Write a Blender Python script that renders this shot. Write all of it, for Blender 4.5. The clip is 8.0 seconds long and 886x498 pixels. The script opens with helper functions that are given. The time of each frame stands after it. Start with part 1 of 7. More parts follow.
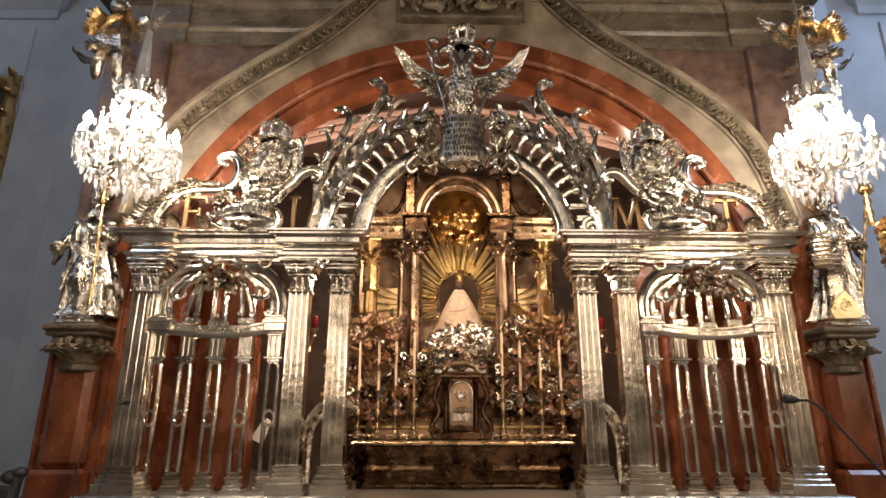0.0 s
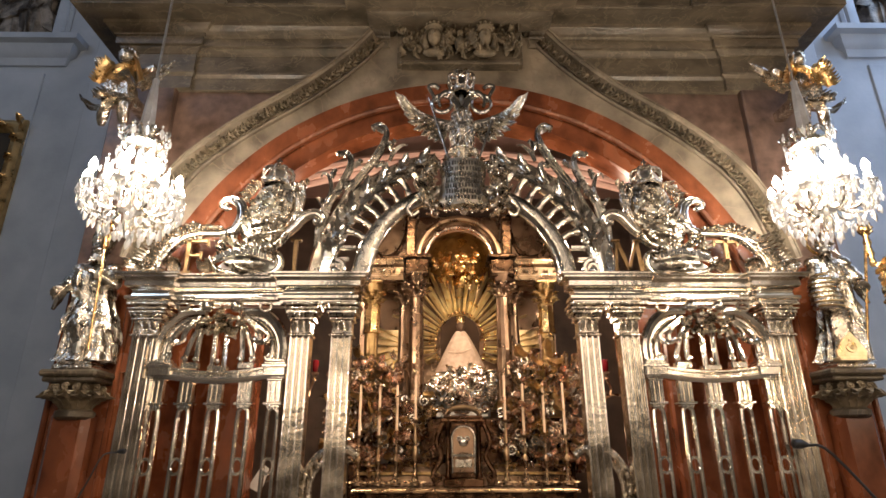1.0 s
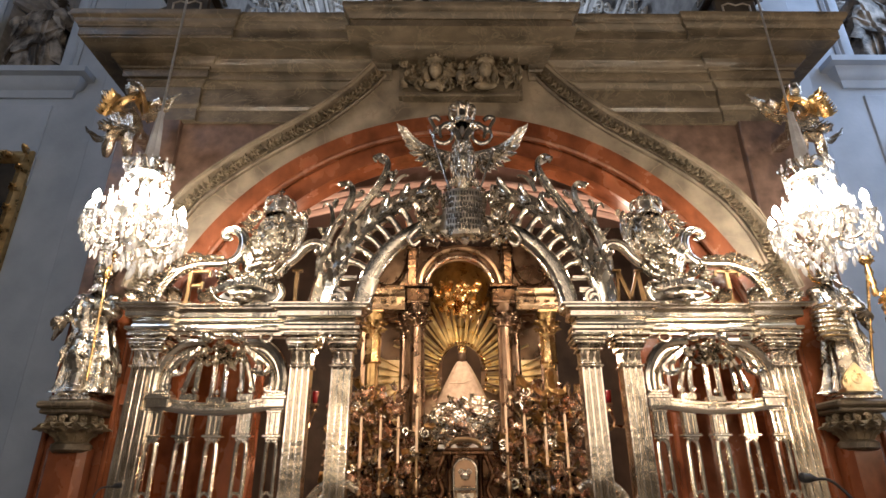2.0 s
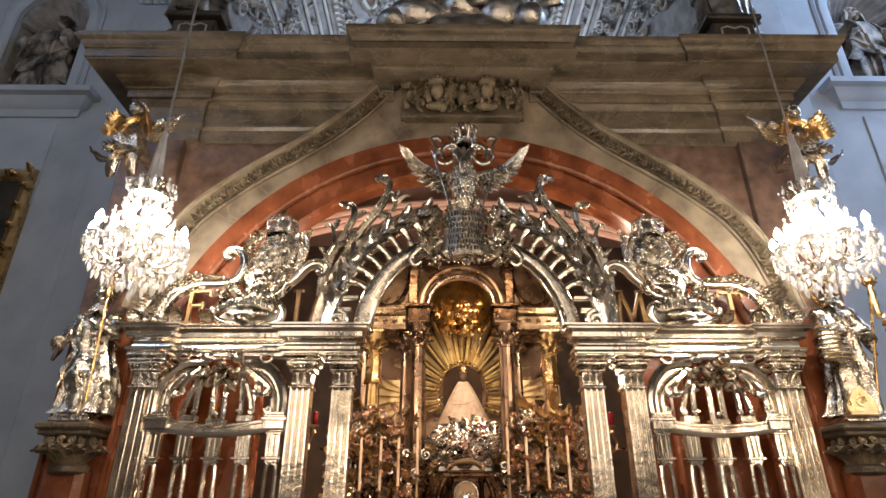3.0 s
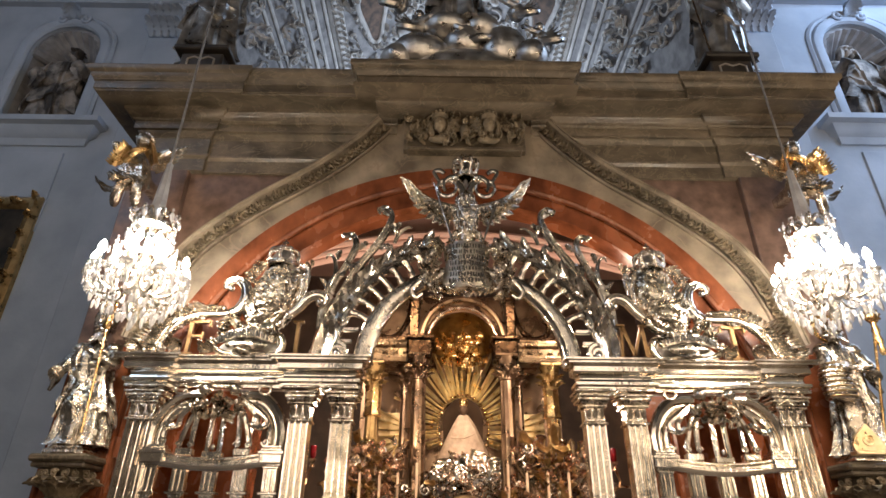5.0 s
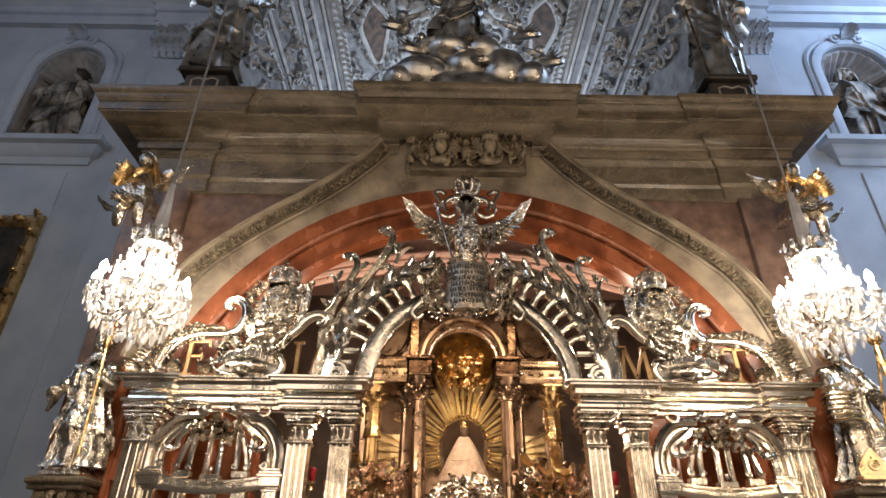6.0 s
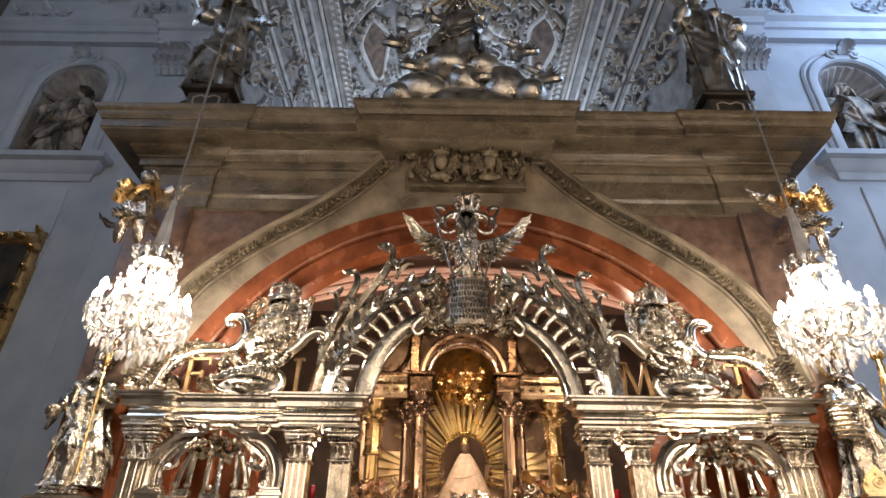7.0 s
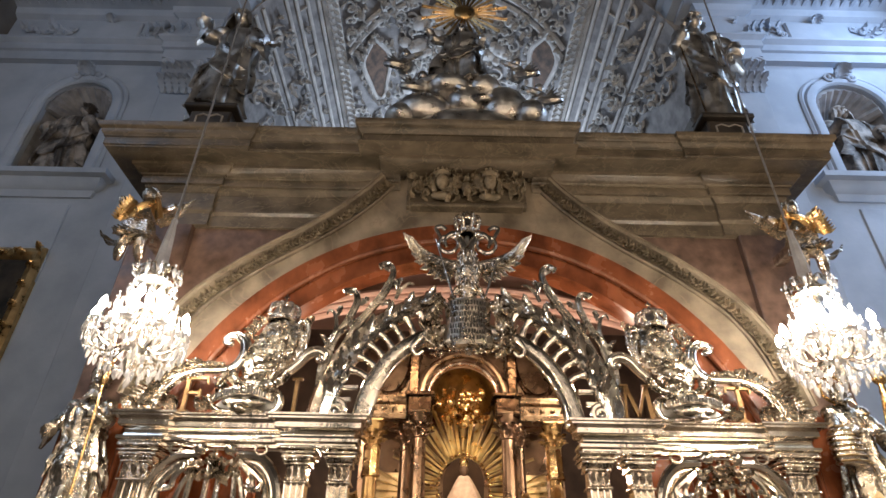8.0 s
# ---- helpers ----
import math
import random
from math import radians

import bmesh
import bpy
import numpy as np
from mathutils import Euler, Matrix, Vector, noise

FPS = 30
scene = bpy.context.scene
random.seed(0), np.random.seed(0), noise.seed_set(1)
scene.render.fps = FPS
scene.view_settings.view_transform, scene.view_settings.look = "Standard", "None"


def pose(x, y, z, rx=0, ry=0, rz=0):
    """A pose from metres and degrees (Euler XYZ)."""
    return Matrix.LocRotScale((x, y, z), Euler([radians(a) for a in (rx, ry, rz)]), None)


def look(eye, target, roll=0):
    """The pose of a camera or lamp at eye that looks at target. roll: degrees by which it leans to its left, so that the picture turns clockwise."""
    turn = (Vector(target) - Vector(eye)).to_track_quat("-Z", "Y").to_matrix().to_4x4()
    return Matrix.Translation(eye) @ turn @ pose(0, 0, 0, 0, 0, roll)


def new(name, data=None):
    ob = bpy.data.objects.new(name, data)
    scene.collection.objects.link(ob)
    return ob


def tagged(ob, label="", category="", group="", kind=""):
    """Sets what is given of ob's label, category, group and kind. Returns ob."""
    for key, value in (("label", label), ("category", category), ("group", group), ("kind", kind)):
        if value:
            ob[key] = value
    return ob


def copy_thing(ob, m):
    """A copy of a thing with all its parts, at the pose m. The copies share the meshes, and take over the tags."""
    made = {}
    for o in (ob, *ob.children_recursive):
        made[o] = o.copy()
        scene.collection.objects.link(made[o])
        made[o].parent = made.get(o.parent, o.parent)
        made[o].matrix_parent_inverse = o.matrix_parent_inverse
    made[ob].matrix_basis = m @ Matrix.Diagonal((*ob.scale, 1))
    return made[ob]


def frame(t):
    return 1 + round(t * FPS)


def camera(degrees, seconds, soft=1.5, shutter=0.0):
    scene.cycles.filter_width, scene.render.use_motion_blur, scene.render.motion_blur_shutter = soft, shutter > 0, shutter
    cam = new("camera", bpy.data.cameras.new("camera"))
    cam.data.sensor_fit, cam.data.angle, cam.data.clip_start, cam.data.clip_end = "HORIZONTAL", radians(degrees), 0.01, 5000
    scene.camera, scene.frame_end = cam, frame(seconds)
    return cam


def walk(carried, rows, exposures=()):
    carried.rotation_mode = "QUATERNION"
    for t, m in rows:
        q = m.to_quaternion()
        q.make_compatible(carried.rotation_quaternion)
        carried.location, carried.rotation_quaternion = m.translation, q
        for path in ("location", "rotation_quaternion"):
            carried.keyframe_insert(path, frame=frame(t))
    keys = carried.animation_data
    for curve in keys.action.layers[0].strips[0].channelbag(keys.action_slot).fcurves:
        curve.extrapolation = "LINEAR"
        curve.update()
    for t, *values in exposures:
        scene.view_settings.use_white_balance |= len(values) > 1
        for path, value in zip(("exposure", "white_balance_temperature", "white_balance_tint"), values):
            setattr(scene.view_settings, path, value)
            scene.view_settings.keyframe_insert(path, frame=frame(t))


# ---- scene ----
cam = camera(75.0, 8.0)
PATH = [
    (0, (-0.226, -0.558, 1.037), (-0.203, 1.362, 1.598), 0.1),
    (0.5, (-0.242, -0.557, 1.055), (-0.214, 1.343, 1.681), -0.0),
    (1, (-0.241, -0.567, 1.071), (-0.217, 1.311, 1.758), -0.2),
    (1.5, (-0.236, -0.576, 1.082), (-0.216, 1.285, 1.814), -0.3),
    (2.8, (-0.242, -0.579, 1.104), (-0.226, 1.242, 1.93), 0.0),
    (3, (-0.238, -0.589, 1.115), (-0.224, 1.23, 1.945), 0.0),
    (3.5, (-0.24, -0.593, 1.123), (-0.227, 1.214, 1.98), -0.0),
    (4, (-0.238, -0.594, 1.127), (-0.227, 1.205, 2.001), 0.2),
    (4.5, (-0.237, -0.598, 1.131), (-0.227, 1.191, 2.025), 0.4),
    (6, (-0.241, -0.614, 1.156), (-0.236, 1.131, 2.132), 0.8),
    (6.5, (-0.238, -0.622, 1.165), (-0.234, 1.112, 2.161), 0.6),
    (7, (-0.237, -0.629, 1.17), (-0.235, 1.093, 2.188), 0.7),
    (7.5, (-0.242, -0.633, 1.18), (-0.239, 1.072, 2.224), 0.8),
    (8, (-0.243, -0.638, 1.188), (-0.241, 1.052, 2.258), 1.1),
]
walk(cam, [(t, look(eye, target, roll)) for t, eye, target, roll in PATH])

# ---- light ----
world = bpy.data.worlds.new("church_air")
scene.world = world
world.use_nodes = True
wn = world.node_tree.nodes
sky = wn.new("ShaderNodeTexSky")
sky.sky_type, sky.sun_disc = "NISHITA", False
sky.sun_elevation, sky.sun_rotation = radians(25), radians(120)
wn["Background"].inputs["Strength"].default_value = 0.06
world.node_tree.links.new(sky.outputs[0], wn["Background"].inputs["Color"])


def lamp(name, kind, place, energy, colour, size=0.1, target=None, size_y=None, cone=None):
    data = bpy.data.lights.new(name, kind)
    data.energy, data.color = energy, colour
    if kind == "AREA":
        data.size = size
        if size_y:
            data.shape, data.size_y = "RECTANGLE", size_y
    else:
        data.shadow_soft_size = size
    if cone:
        data.spot_size, data.spot_blend = radians(cone), 0.6
    ob = new(name, data)
    ob.matrix_world = look(place, target) if target else pose(*place)
    return ob


bpy.context.scene.view_settings.exposure = -0.2
DAY = (0.52, 0.70, 1.0)
for sx in (-1, 1):
    lamp("chandelier_glow", "POINT", (2.545 * sx + 0.085, 3.3, 3.05), 122, (1.0, 0.76, 0.52), 0.22)
# bluish daylight areas: the first and third stand in side windows of the nave
lamp("window_and_fill_light", "AREA", (8.7, 4.3, 9.6), 390, DAY, 2.2, (5.6, 6.7, 7.0), 4.4)
# added fill under the side window opening, to brighten the lower right wall
lamp("window_and_fill_light", "AREA", (8.6, 4.2, 5.0), 110, DAY, 1.6, (4.6, 6.7, 2.0), 3.0)
lamp("window_and_fill_light", "AREA", (-8.6, -3.0, 9.0), 215, DAY, 2.0, (-3.0, 6.0, 7.0), 4.0)
# added fill inside the choir vault, with no window, to light its stucco
lamp("window_and_fill_light", "AREA", (0.5, 13.5, 11.5), 330, (0.72, 0.83, 1.0), 3.0, (0, 9.0, 13.5), 2.0)
# unseen fill points behind the viewer, added to brighten the silver and its glints
for x, y, z in ((-1.2, -2.6, 3.2), (1.4, -2.8, 3.1), (-3.6, -3.5, 3.5), (4.3, -1.6, 3.2), (7.2, -1.6, 2.4), (-5.6, -5.0, 4.2), (5.8, -5.2, 4.3), (-2.4, -6.5, 2.4), (2.6, -6.5, 2.5), (0.2, -8.0, 3.4), (-4.6, -8.5, 2.8), (7.2, -5.0, 2.4)):
    lamp("nave_fill", "POINT", (x, y, z), 42 if x < -3 else (160 if x > 4 else 120), (1.0, 0.75, 0.51), 0.09)
# unseen warm lamps inside the chapel
for sx in (-1, 1):
    lamp("hidden_chapel_light", "SPOT", (0.6 * sx, 4.72, 3.95), 85, (1.0, 0.78, 0.52), 0.06, (0.05, 6.4, 2.2), cone=120)
    lamp("hidden_chapel_light", "POINT", (1.35 * sx, 4.95, 3.3), 44, (1.0, 0.78, 0.60), 0.08)
    lamp("hidden_chapel_light", "POINT", (1.62 * sx, 5.75, 1.35), 7, (1.0, 0.6, 0.32), 0.05)
    # added fill, hidden behind the inner posts, to brighten the silver bouquets
    lamp("hidden_chapel_light", "POINT", (1.22 * sx, 4.85, 2.3), 38, (1.0, 0.78, 0.56), 0.05)

# ---- materials ----


def mat(name, colour, colour2=None, rough=0.5, metal=0.0, scale=4.0, detail=6.0, bump=0.0, bump_scale=30.0, veins=None, rough2=None,
        spec=0.5, stretch=(1, 1, 1), lo=0.35, hi=0.65, random_tint=0.0):
    m = bpy.data.materials.new(name)
    m.use_nodes = True
    n, k = m.node_tree.nodes, m.node_tree.links
    b = n["Principled BSDF"]
    b.inputs["Roughness"].default_value, b.inputs["Metallic"].default_value = rough, metal
    b.inputs["Specular IOR Level"].default_value = spec
    co = n.new("ShaderNodeTexCoord")
    mp = n.new("ShaderNodeMapping")
    mp.inputs["Scale"].default_value = stretch
    k.new(co.outputs["Object"], mp.inputs["Vector"])
    t = n.new("ShaderNodeTexNoise")
    t.inputs["Scale"].default_value, t.inputs["Detail"].default_value = scale, detail
    k.new(mp.outputs[0], t.inputs["Vector"])
    r = n.new("ShaderNodeValToRGB")
    r.color_ramp.elements[0].position, r.color_ramp.elements[1].position = lo, hi
    r.color_ramp.elements[0].color, r.color_ramp.elements[1].color = (*colour, 1), (*(colour2 or colour), 1)
    k.new(t.outputs["Fac"], r.inputs["Fac"])
    out = r.outputs["Color"]
    if veins:
        vt = n.new("ShaderNodeTexNoise")
        vt.inputs["Scale"].default_value, vt.inputs["Detail"].default_value, vt.inputs["Distortion"].default_value = scale * 0.8, 8, 1.6
        k.new(mp.outputs[0], vt.inputs["Vector"])
        vr = n.new("ShaderNodeValToRGB")
        e = vr.color_ramp.elements
        e[0].position, e[1].position = 0.485, 0.535
        e[0].color, e[1].color = (0, 0, 0, 1), (0, 0, 0, 1)
        mid = e.new(0.51)
        mid.color = (0.75, 0.75, 0.75, 1)
        k.new(vt.outputs["Fac"], vr.inputs["Fac"])
        mx = n.new("ShaderNodeMixRGB")
        mx.inputs["Color2"].default_value = (*veins, 1)
        k.new(vr.outputs["Color"], mx.inputs["Fac"])
        k.new(out, mx.inputs["Color1"])
        out = mx.outputs[0]
    k.new(out, b.inputs["Base Color"])
    if rough2 is not None:
        mr = n.new("ShaderNodeMapRange")
        mr.inputs["From Min"].default_value, mr.inputs["From Max"].default_value = 0.35, 0.65
        mr.inputs["To Min"].default_value, mr.inputs["To Max"].default_value = rough, rough2
        k.new(t.outputs["Fac"], mr.inputs["Value"])
        k.new(mr.outputs[0], b.inputs["Roughness"])
    if bump:
        bt = n.new("ShaderNodeTexNoise")
        bt.inputs["Scale"].default_value, bt.inputs["Detail"].default_value = bump_scale, 3
        k.new(mp.outputs[0], bt.inputs["Vector"])
        bp = n.new("ShaderNodeBump")
        bp.inputs["Strength"].default_value, bp.inputs["Distance"].default_value = bump, 0.02
        k.new(bt.outputs["Fac"], bp.inputs["Height"])
        k.new(bp.outputs[0], b.inputs["Normal"])
    return m


def glow(name, colour, strength):
    m = mat(name, colour)
    b = m.node_tree.nodes["Principled BSDF"]
    b.inputs["Emission Color"].default_value = (*colour, 1)
    b.inputs["Emission Strength"].default_value = strength
    return m


SILVER = mat("polished_silver", (0.70, 0.645, 0.565), (0.90, 0.845, 0.76), 0.09, 1.0, 5, bump=0.08, bump_scale=20, rough2=0.2)
SILVER_REP = mat("chased_silver", (0.48, 0.42, 0.345), (0.90, 0.83, 0.72), 0.13, 1.0, 14, bump=0.55, bump_scale=42, rough2=0.27)
SILVER_CHASED = mat("matt_chased_silver", (0.36, 0.32, 0.265), (0.88, 0.81, 0.70), 0.15, 1.0, 13, bump=0.5, bump_scale=34, rough2=0.30)
SILVER_OLD = mat("tarnished_silver", (0.36, 0.345, 0.33), (0.68, 0.665, 0.64), 0.26, 1.0, 7, bump=0.3, bump_scale=26, rough2=0.46)
GOLD = mat("gilding", (0.62, 0.39, 0.16), (0.88, 0.64, 0.33), 0.18, 1.0, 9, bump=0.25, bump_scale=26, rough2=0.3)
GOLD_OLD = mat("worn_gilding", (0.33, 0.215, 0.095), (0.58, 0.40, 0.19), 0.24, 1.0, 8, bump=0.3, bump_scale=24, rough2=0.42)
BRONZE = mat("brown_metal", (0.27, 0.18, 0.11), (0.42, 0.30, 0.19), 0.22, 1.0, 7, bump=0.18, bump_scale=18, rough2=0.34)
DARK_BRONZE = mat("dark_bronze", (0.034, 0.018, 0.010), (0.10, 0.055, 0.032), 0.2, 1.0, 9, bump=0.3, bump_scale=20, rough2=0.32)
# warm glow of the unseen windows that the silver reflects
CHURCH_WINDOW = glow("nave_reflector_glow", (1.0, 0.87, 0.72), 2.2)
# statue stone mottled from near black to a light grey-brown
NICHE_STONE = mat("dark_mottled_statue_stone", (0.045, 0.038, 0.032), (0.30, 0.27, 0.24), 0.55, 0, 4, 8, bump=0.5, bump_scale=24, lo=0.42, hi=0.6)
STONE = mat("brown_limestone", (0.042, 0.034, 0.023), (0.15, 0.116, 0.078), 0.3, 0, 5.0, 15, bump=0.3, bump_scale=16, veins=(0.17, 0.135, 0.09), rough2=0.55, stretch=(0.75, 1, 1.15), lo=0.3, hi=0.72)
STONE_LIGHT = mat("buff_limestone", (0.085, 0.066, 0.045), (0.245, 0.197, 0.14), 0.42, 0, 3.2, 14, bump=0.45, bump_scale=9, veins=(0.185, 0.142, 0.10), rough2=0.7)
CARVED = mat("carved_limestone", (0.09, 0.07, 0.042), (0.22, 0.17, 0.11), 0.7, 0, 9, 8, bump=0.5, bump_scale=30)
RED = mat("red_marble", (0.07, 0.02, 0.009), (0.245, 0.075, 0.03), 0.16, 0, 4.0, 15, rough2=0.32, stretch=(1, 1, 0.7), lo=0.3, hi=0.7)
PURPLE = mat("mottled_marble", (0.045, 0.026, 0.019), (0.16, 0.098, 0.072), 0.35, 0, 7.0, 15, bump=0.2, bump_scale=12, rough2=0.55, lo=0.3, hi=0.72)
PINK = mat("pink_plaster", (0.62, 0.38, 0.31), (0.74, 0.50, 0.42), 0.7, 0, 3, bump=0.1)
# darker copy of the brown plaster: the chapel's inner shade put into its colour
DIM = mat("shaded_brown_plaster", (0.04, 0.024, 0.018), (0.09, 0.055, 0.04), 0.7, 0, 3, bump=0.1)
# silver tinted rosy: the red it mirrors from around is put into its colour
ROSE = mat("silver_with_rosy_reflection", (0.66, 0.46, 0.36), (0.94, 0.78, 0.67), 0.16, 1.0, 12, bump=0.3, bump_scale=24, rough2=0.28)
SILVER_DULL = mat("dull_grey_silver", (0.36, 0.335, 0.30), (0.60, 0.56, 0.50), 0.15, 1.0, 7, bump=0.2, bump_scale=18, rough2=0.30)
BROWN_METAL = mat("dull_brown_gilding", (0.20, 0.13, 0.085), (0.36, 0.24, 0.16), 0.24, 1.0, 5, bump=0.1, bump_scale=20, rough2=0.38)
# dark matt brown that stands for the shade inside the shrine niche
NICHE = mat("niche_shade_brown", (0.05, 0.026, 0.016), (0.09, 0.05, 0.03), 0.9, 0, 4)
SHIELD = mat("engraved_dull_silver", (0.30, 0.265, 0.22), (0.52, 0.47, 0.40), 0.2, 1.0, 9, bump=0.4, bump_scale=40, rough2=0.34)
RAY = mat("satin_gilding", (0.90, 0.70, 0.38), (0.98, 0.86, 0.60), 0.26, 1.0, 14, bump=0.3, bump_scale=40, rough2=0.4)
GILT_LEAF = mat("matt_gold_leaf", (0.78, 0.58, 0.30), (0.94, 0.78, 0.52), 0.5, 1.0, 6, bump=0.2, bump_scale=30, rough2=0.62)
LETTER = mat("dull_gilt_brass", (0.11, 0.065, 0.03), (0.20, 0.125, 0.062), 0.45, 1.0, 10, rough2=0.5)
MAUVE = mat("brown_plaster", (0.27, 0.15, 0.12), (0.37, 0.22, 0.175), 0.7, 0, 2, bump=0.1)
DARKWOOD = mat("dark_wood", (0.03, 0.016, 0.01), (0.08, 0.045, 0.025), 0.4, 0, 6, stretch=(1, 1, 6), bump=0.2)
WALL_BLUE = mat("blue_grey_wall_paint", (0.28, 0.33, 0.40), (0.36, 0.41, 0.485), 0.8, 0, 1.6, 9, bump=0.12, bump_scale=18)
# nave's dimness put into a dark grey, for contrast in the silver's reflections
WALL = mat("darkened_nave_plaster", (0.11, 0.108, 0.105), (0.16, 0.157, 0.153), 0.8, 0, 1.3, 8, bump=0.12, bump_scale=18)
STUCCO = mat("grey_stucco", (0.44, 0.44, 0.44), (0.64, 0.64, 0.63), 0.7, 0, 3, 8, bump=0.5, bump_scale=12)
# grey stucco ground, darkened: shade between and behind the relief put into its colour
SHADED_GROUND = mat("shaded_grey_ground", (0.18, 0.18, 0.19), (0.33, 0.33, 0.34), 0.7, 0, 4, 8, bump=0.4, bump_scale=14)
PALE_STONE = mat("weathered_statue_stone", (0.19, 0.17, 0.15), (0.40, 0.37, 0.33), 0.6, 0, 5, 8, bump=0.4)
FLOOR = mat("grey_floor_stone", (0.10, 0.085, 0.07), (0.2, 0.17, 0.14), 0.35, 0, 1.2, 8, rough2=0.5)
BLACK = mat("matt_black", (0.012, 0.012, 0.013), (0.03, 0.03, 0.032), 0.5)
DARKSTONE = mat("black_marble", (0.018, 0.016, 0.014), (0.05, 0.042, 0.035), 0.3, 0, 4, rough2=0.5)
CLOTH = mat("embroidered_cream_cloth", (0.60, 0.42, 0.31), (0.78, 0.60, 0.47), 0.8, 0, 16, bump=0.3, bump_scale=60)
LINEN = mat("white_linen", (0.70, 0.66, 0.62), (0.80, 0.77, 0.73), 0.9, 0, 5, bump=0.3, bump_scale=12)
WAX = mat("pale_wax", (0.74, 0.52, 0.38), (0.84, 0.66, 0.50), 0.45, 0, 12)
FACE = mat("dark_carved_wood", (0.09, 0.05, 0.03), (0.16, 0.09, 0.055), 0.5, 0, 20)
PAINTING = mat("dark_oil_painting", (0.010, 0.011, 0.012), (0.05, 0.042, 0.034), 0.7, 0, 3, spec=0.15)
CREVICE = mat("engraved_dark_lettering", (0.03, 0.026, 0.022), (0.07, 0.06, 0.05), 0.6)
SLEEVE = mat("grey_fabric_sleeve", (0.24, 0.235, 0.24), (0.36, 0.355, 0.36), 0.85, 0, 8, bump=0.5, bump_scale=22)
WIRE = mat("steel_cable", (0.30, 0.28, 0.26), (0.42, 0.40, 0.38), 0.4, 0.8, 20)
RED_GLASS = mat("red_glass", (0.05, 0.002, 0.004), (0.09, 0.004, 0.006), 0.1, 0, 8)
BULB = glow("lit_candle_bulb", (1.0, 0.93, 0.82), 150)
CRYSTAL = mat("cut_crystal", (0.95, 0.95, 0.95), (1, 1, 1), 0.06, 0, 8)
CRYSTAL.node_tree.nodes["Principled BSDF"].inputs["Transmission Weight"].default_value = 0.7
PANE = glow("window_daylight", (0.62, 0.78, 1.0), 0.45)

# ---- geometry helpers ----


class Geo:
    """Collects vertices and faces; M is applied to what is added, then the mirror, then base."""
    base = Matrix()

    def __init__(self, sx=1):
        self.v, self.f, self.mi, self.M, self.sx, self.slot = [], [], [], Matrix(), sx, 0

    def add(self, verts, faces):
        o, M = len(self.v), self.M
        for p in verts:
            q = M @ Vector(p)
            q = Geo.base @ Vector((q.x * self.sx, q.y, q.z))
            self.v.append((q.x, q.y, q.z))
        for q in faces:
            self.f.append([o + i for i in (q if self.sx > 0 else q[::-1])])
            self.mi.append(self.slot)
        return self

    def box(self, x0, x1, y0, y1, z0, z1, b=0.006):
        b = min(b, (x1 - x0) * 0.3, (y1 - y0) * 0.3, (z1 - z0) * 0.3)
        lo, hi = (x0, y0, z0), (x1, y1, z1)
        verts, idx = [], {}
        for sx in (0, 1):
            for sy in (0, 1):
                for sz in (0, 1):
                    s = (sx, sy, sz)
                    for a in range(3):
                        p = []
                        for c in range(3):
                            e = hi[c] if s[c] else lo[c]
                            p.append(e if c == a else e + (-b if s[c] else b))
                        idx[s + (a,)] = len(verts)
                        verts.append(p)
        faces = []

        def at(a, va, u, vu, w, vw, ax):
            s = [0, 0, 0]
            s[a], s[u], s[w] = va, vu, vw
            return idx[tuple(s) + (ax,)]
        for a in range(3):
            u, w = (a + 1) % 3, (a + 2) % 3
            for va in (0, 1):
                q = [at(a, va, u, i, w, j, a) for i, j in ((0, 0), (1, 0), (1, 1), (0, 1))]
                faces.append(q if va else q[::-1])
            for vu in (0, 1):
                for vw in (0, 1):
                    q = [at(a, 0, u, vu, w, vw, u), at(a, 1, u, vu, w, vw, u), at(a, 1, u, vu, w, vw, w), at(a, 0, u, vu, w, vw, w)]
                    faces.append(q if vu == vw else q[::-1])
        for k in range(8):
            s = (k & 1, k >> 1 & 1, k >> 2 & 1)
            q = [idx[s + (a,)] for a in range(3)]
            faces.append(q if sum(s) % 2 else q[::-1])
        return self.add(verts, faces)

    def rings(self, rings, close=True, caps=True):
        n = len(rings[0])
        verts = [p for r in rings for p in r]
        faces = []
        for i in range(len(rings) - 1):
            for j in range(n if close else n - 1):
                k = (j + 1) % n
                faces.append([i * n + j, i * n + k, (i + 1) * n + k, (i + 1) * n + j])
        if caps:
            faces.append(list(range(n))[::-1])
            faces.append([(len(rings) - 1) * n + j for j in range(n)])
        return self.add(verts, faces)

    def lathe(self, prof, segs=14, c=(0, 0, 0), squash=1.0, ripple=0.0, lobes=8):
        rr = []
        for r, z in prof:
            ring = []
            for j in range(segs):
                a = 2 * math.pi * j / segs
                q = max(r, 0.0006) * (1 + ripple * math.cos(lobes * a))
                ring.append((c[0] + q * math.cos(a), c[1] + q * squash * math.sin(a), c[2] + z))
            rr.append(ring)
        return self.rings(rr)

    def tube(self, pts, rad, segs=6, flat=1.0, face=None):
        """flat squashes the section along the face direction."""
        pts = [Vector(p) for p in pts]
        n = len(pts)
        if not isinstance(rad, (list, tuple)):
            rad = [rad] * n
        rr, u = [], None
        for i, p in enumerate(pts):
            d = (pts[min(i + 1, n - 1)] - pts[max(i - 1, 0)])
            d = d.normalized() if d.length > 1e-9 else Vector((0, 0, 1))
            ref = Vector(face) if face else (u if u else (Vector((0, 1, 0)) if abs(d.y) < 0.9 else Vector((1, 0, 0))))
            u = ref - d * ref.dot(d)
            u = u.normalized() if u.length > 1e-6 else d.orthogonal().normalized()
            w = d.cross(u)
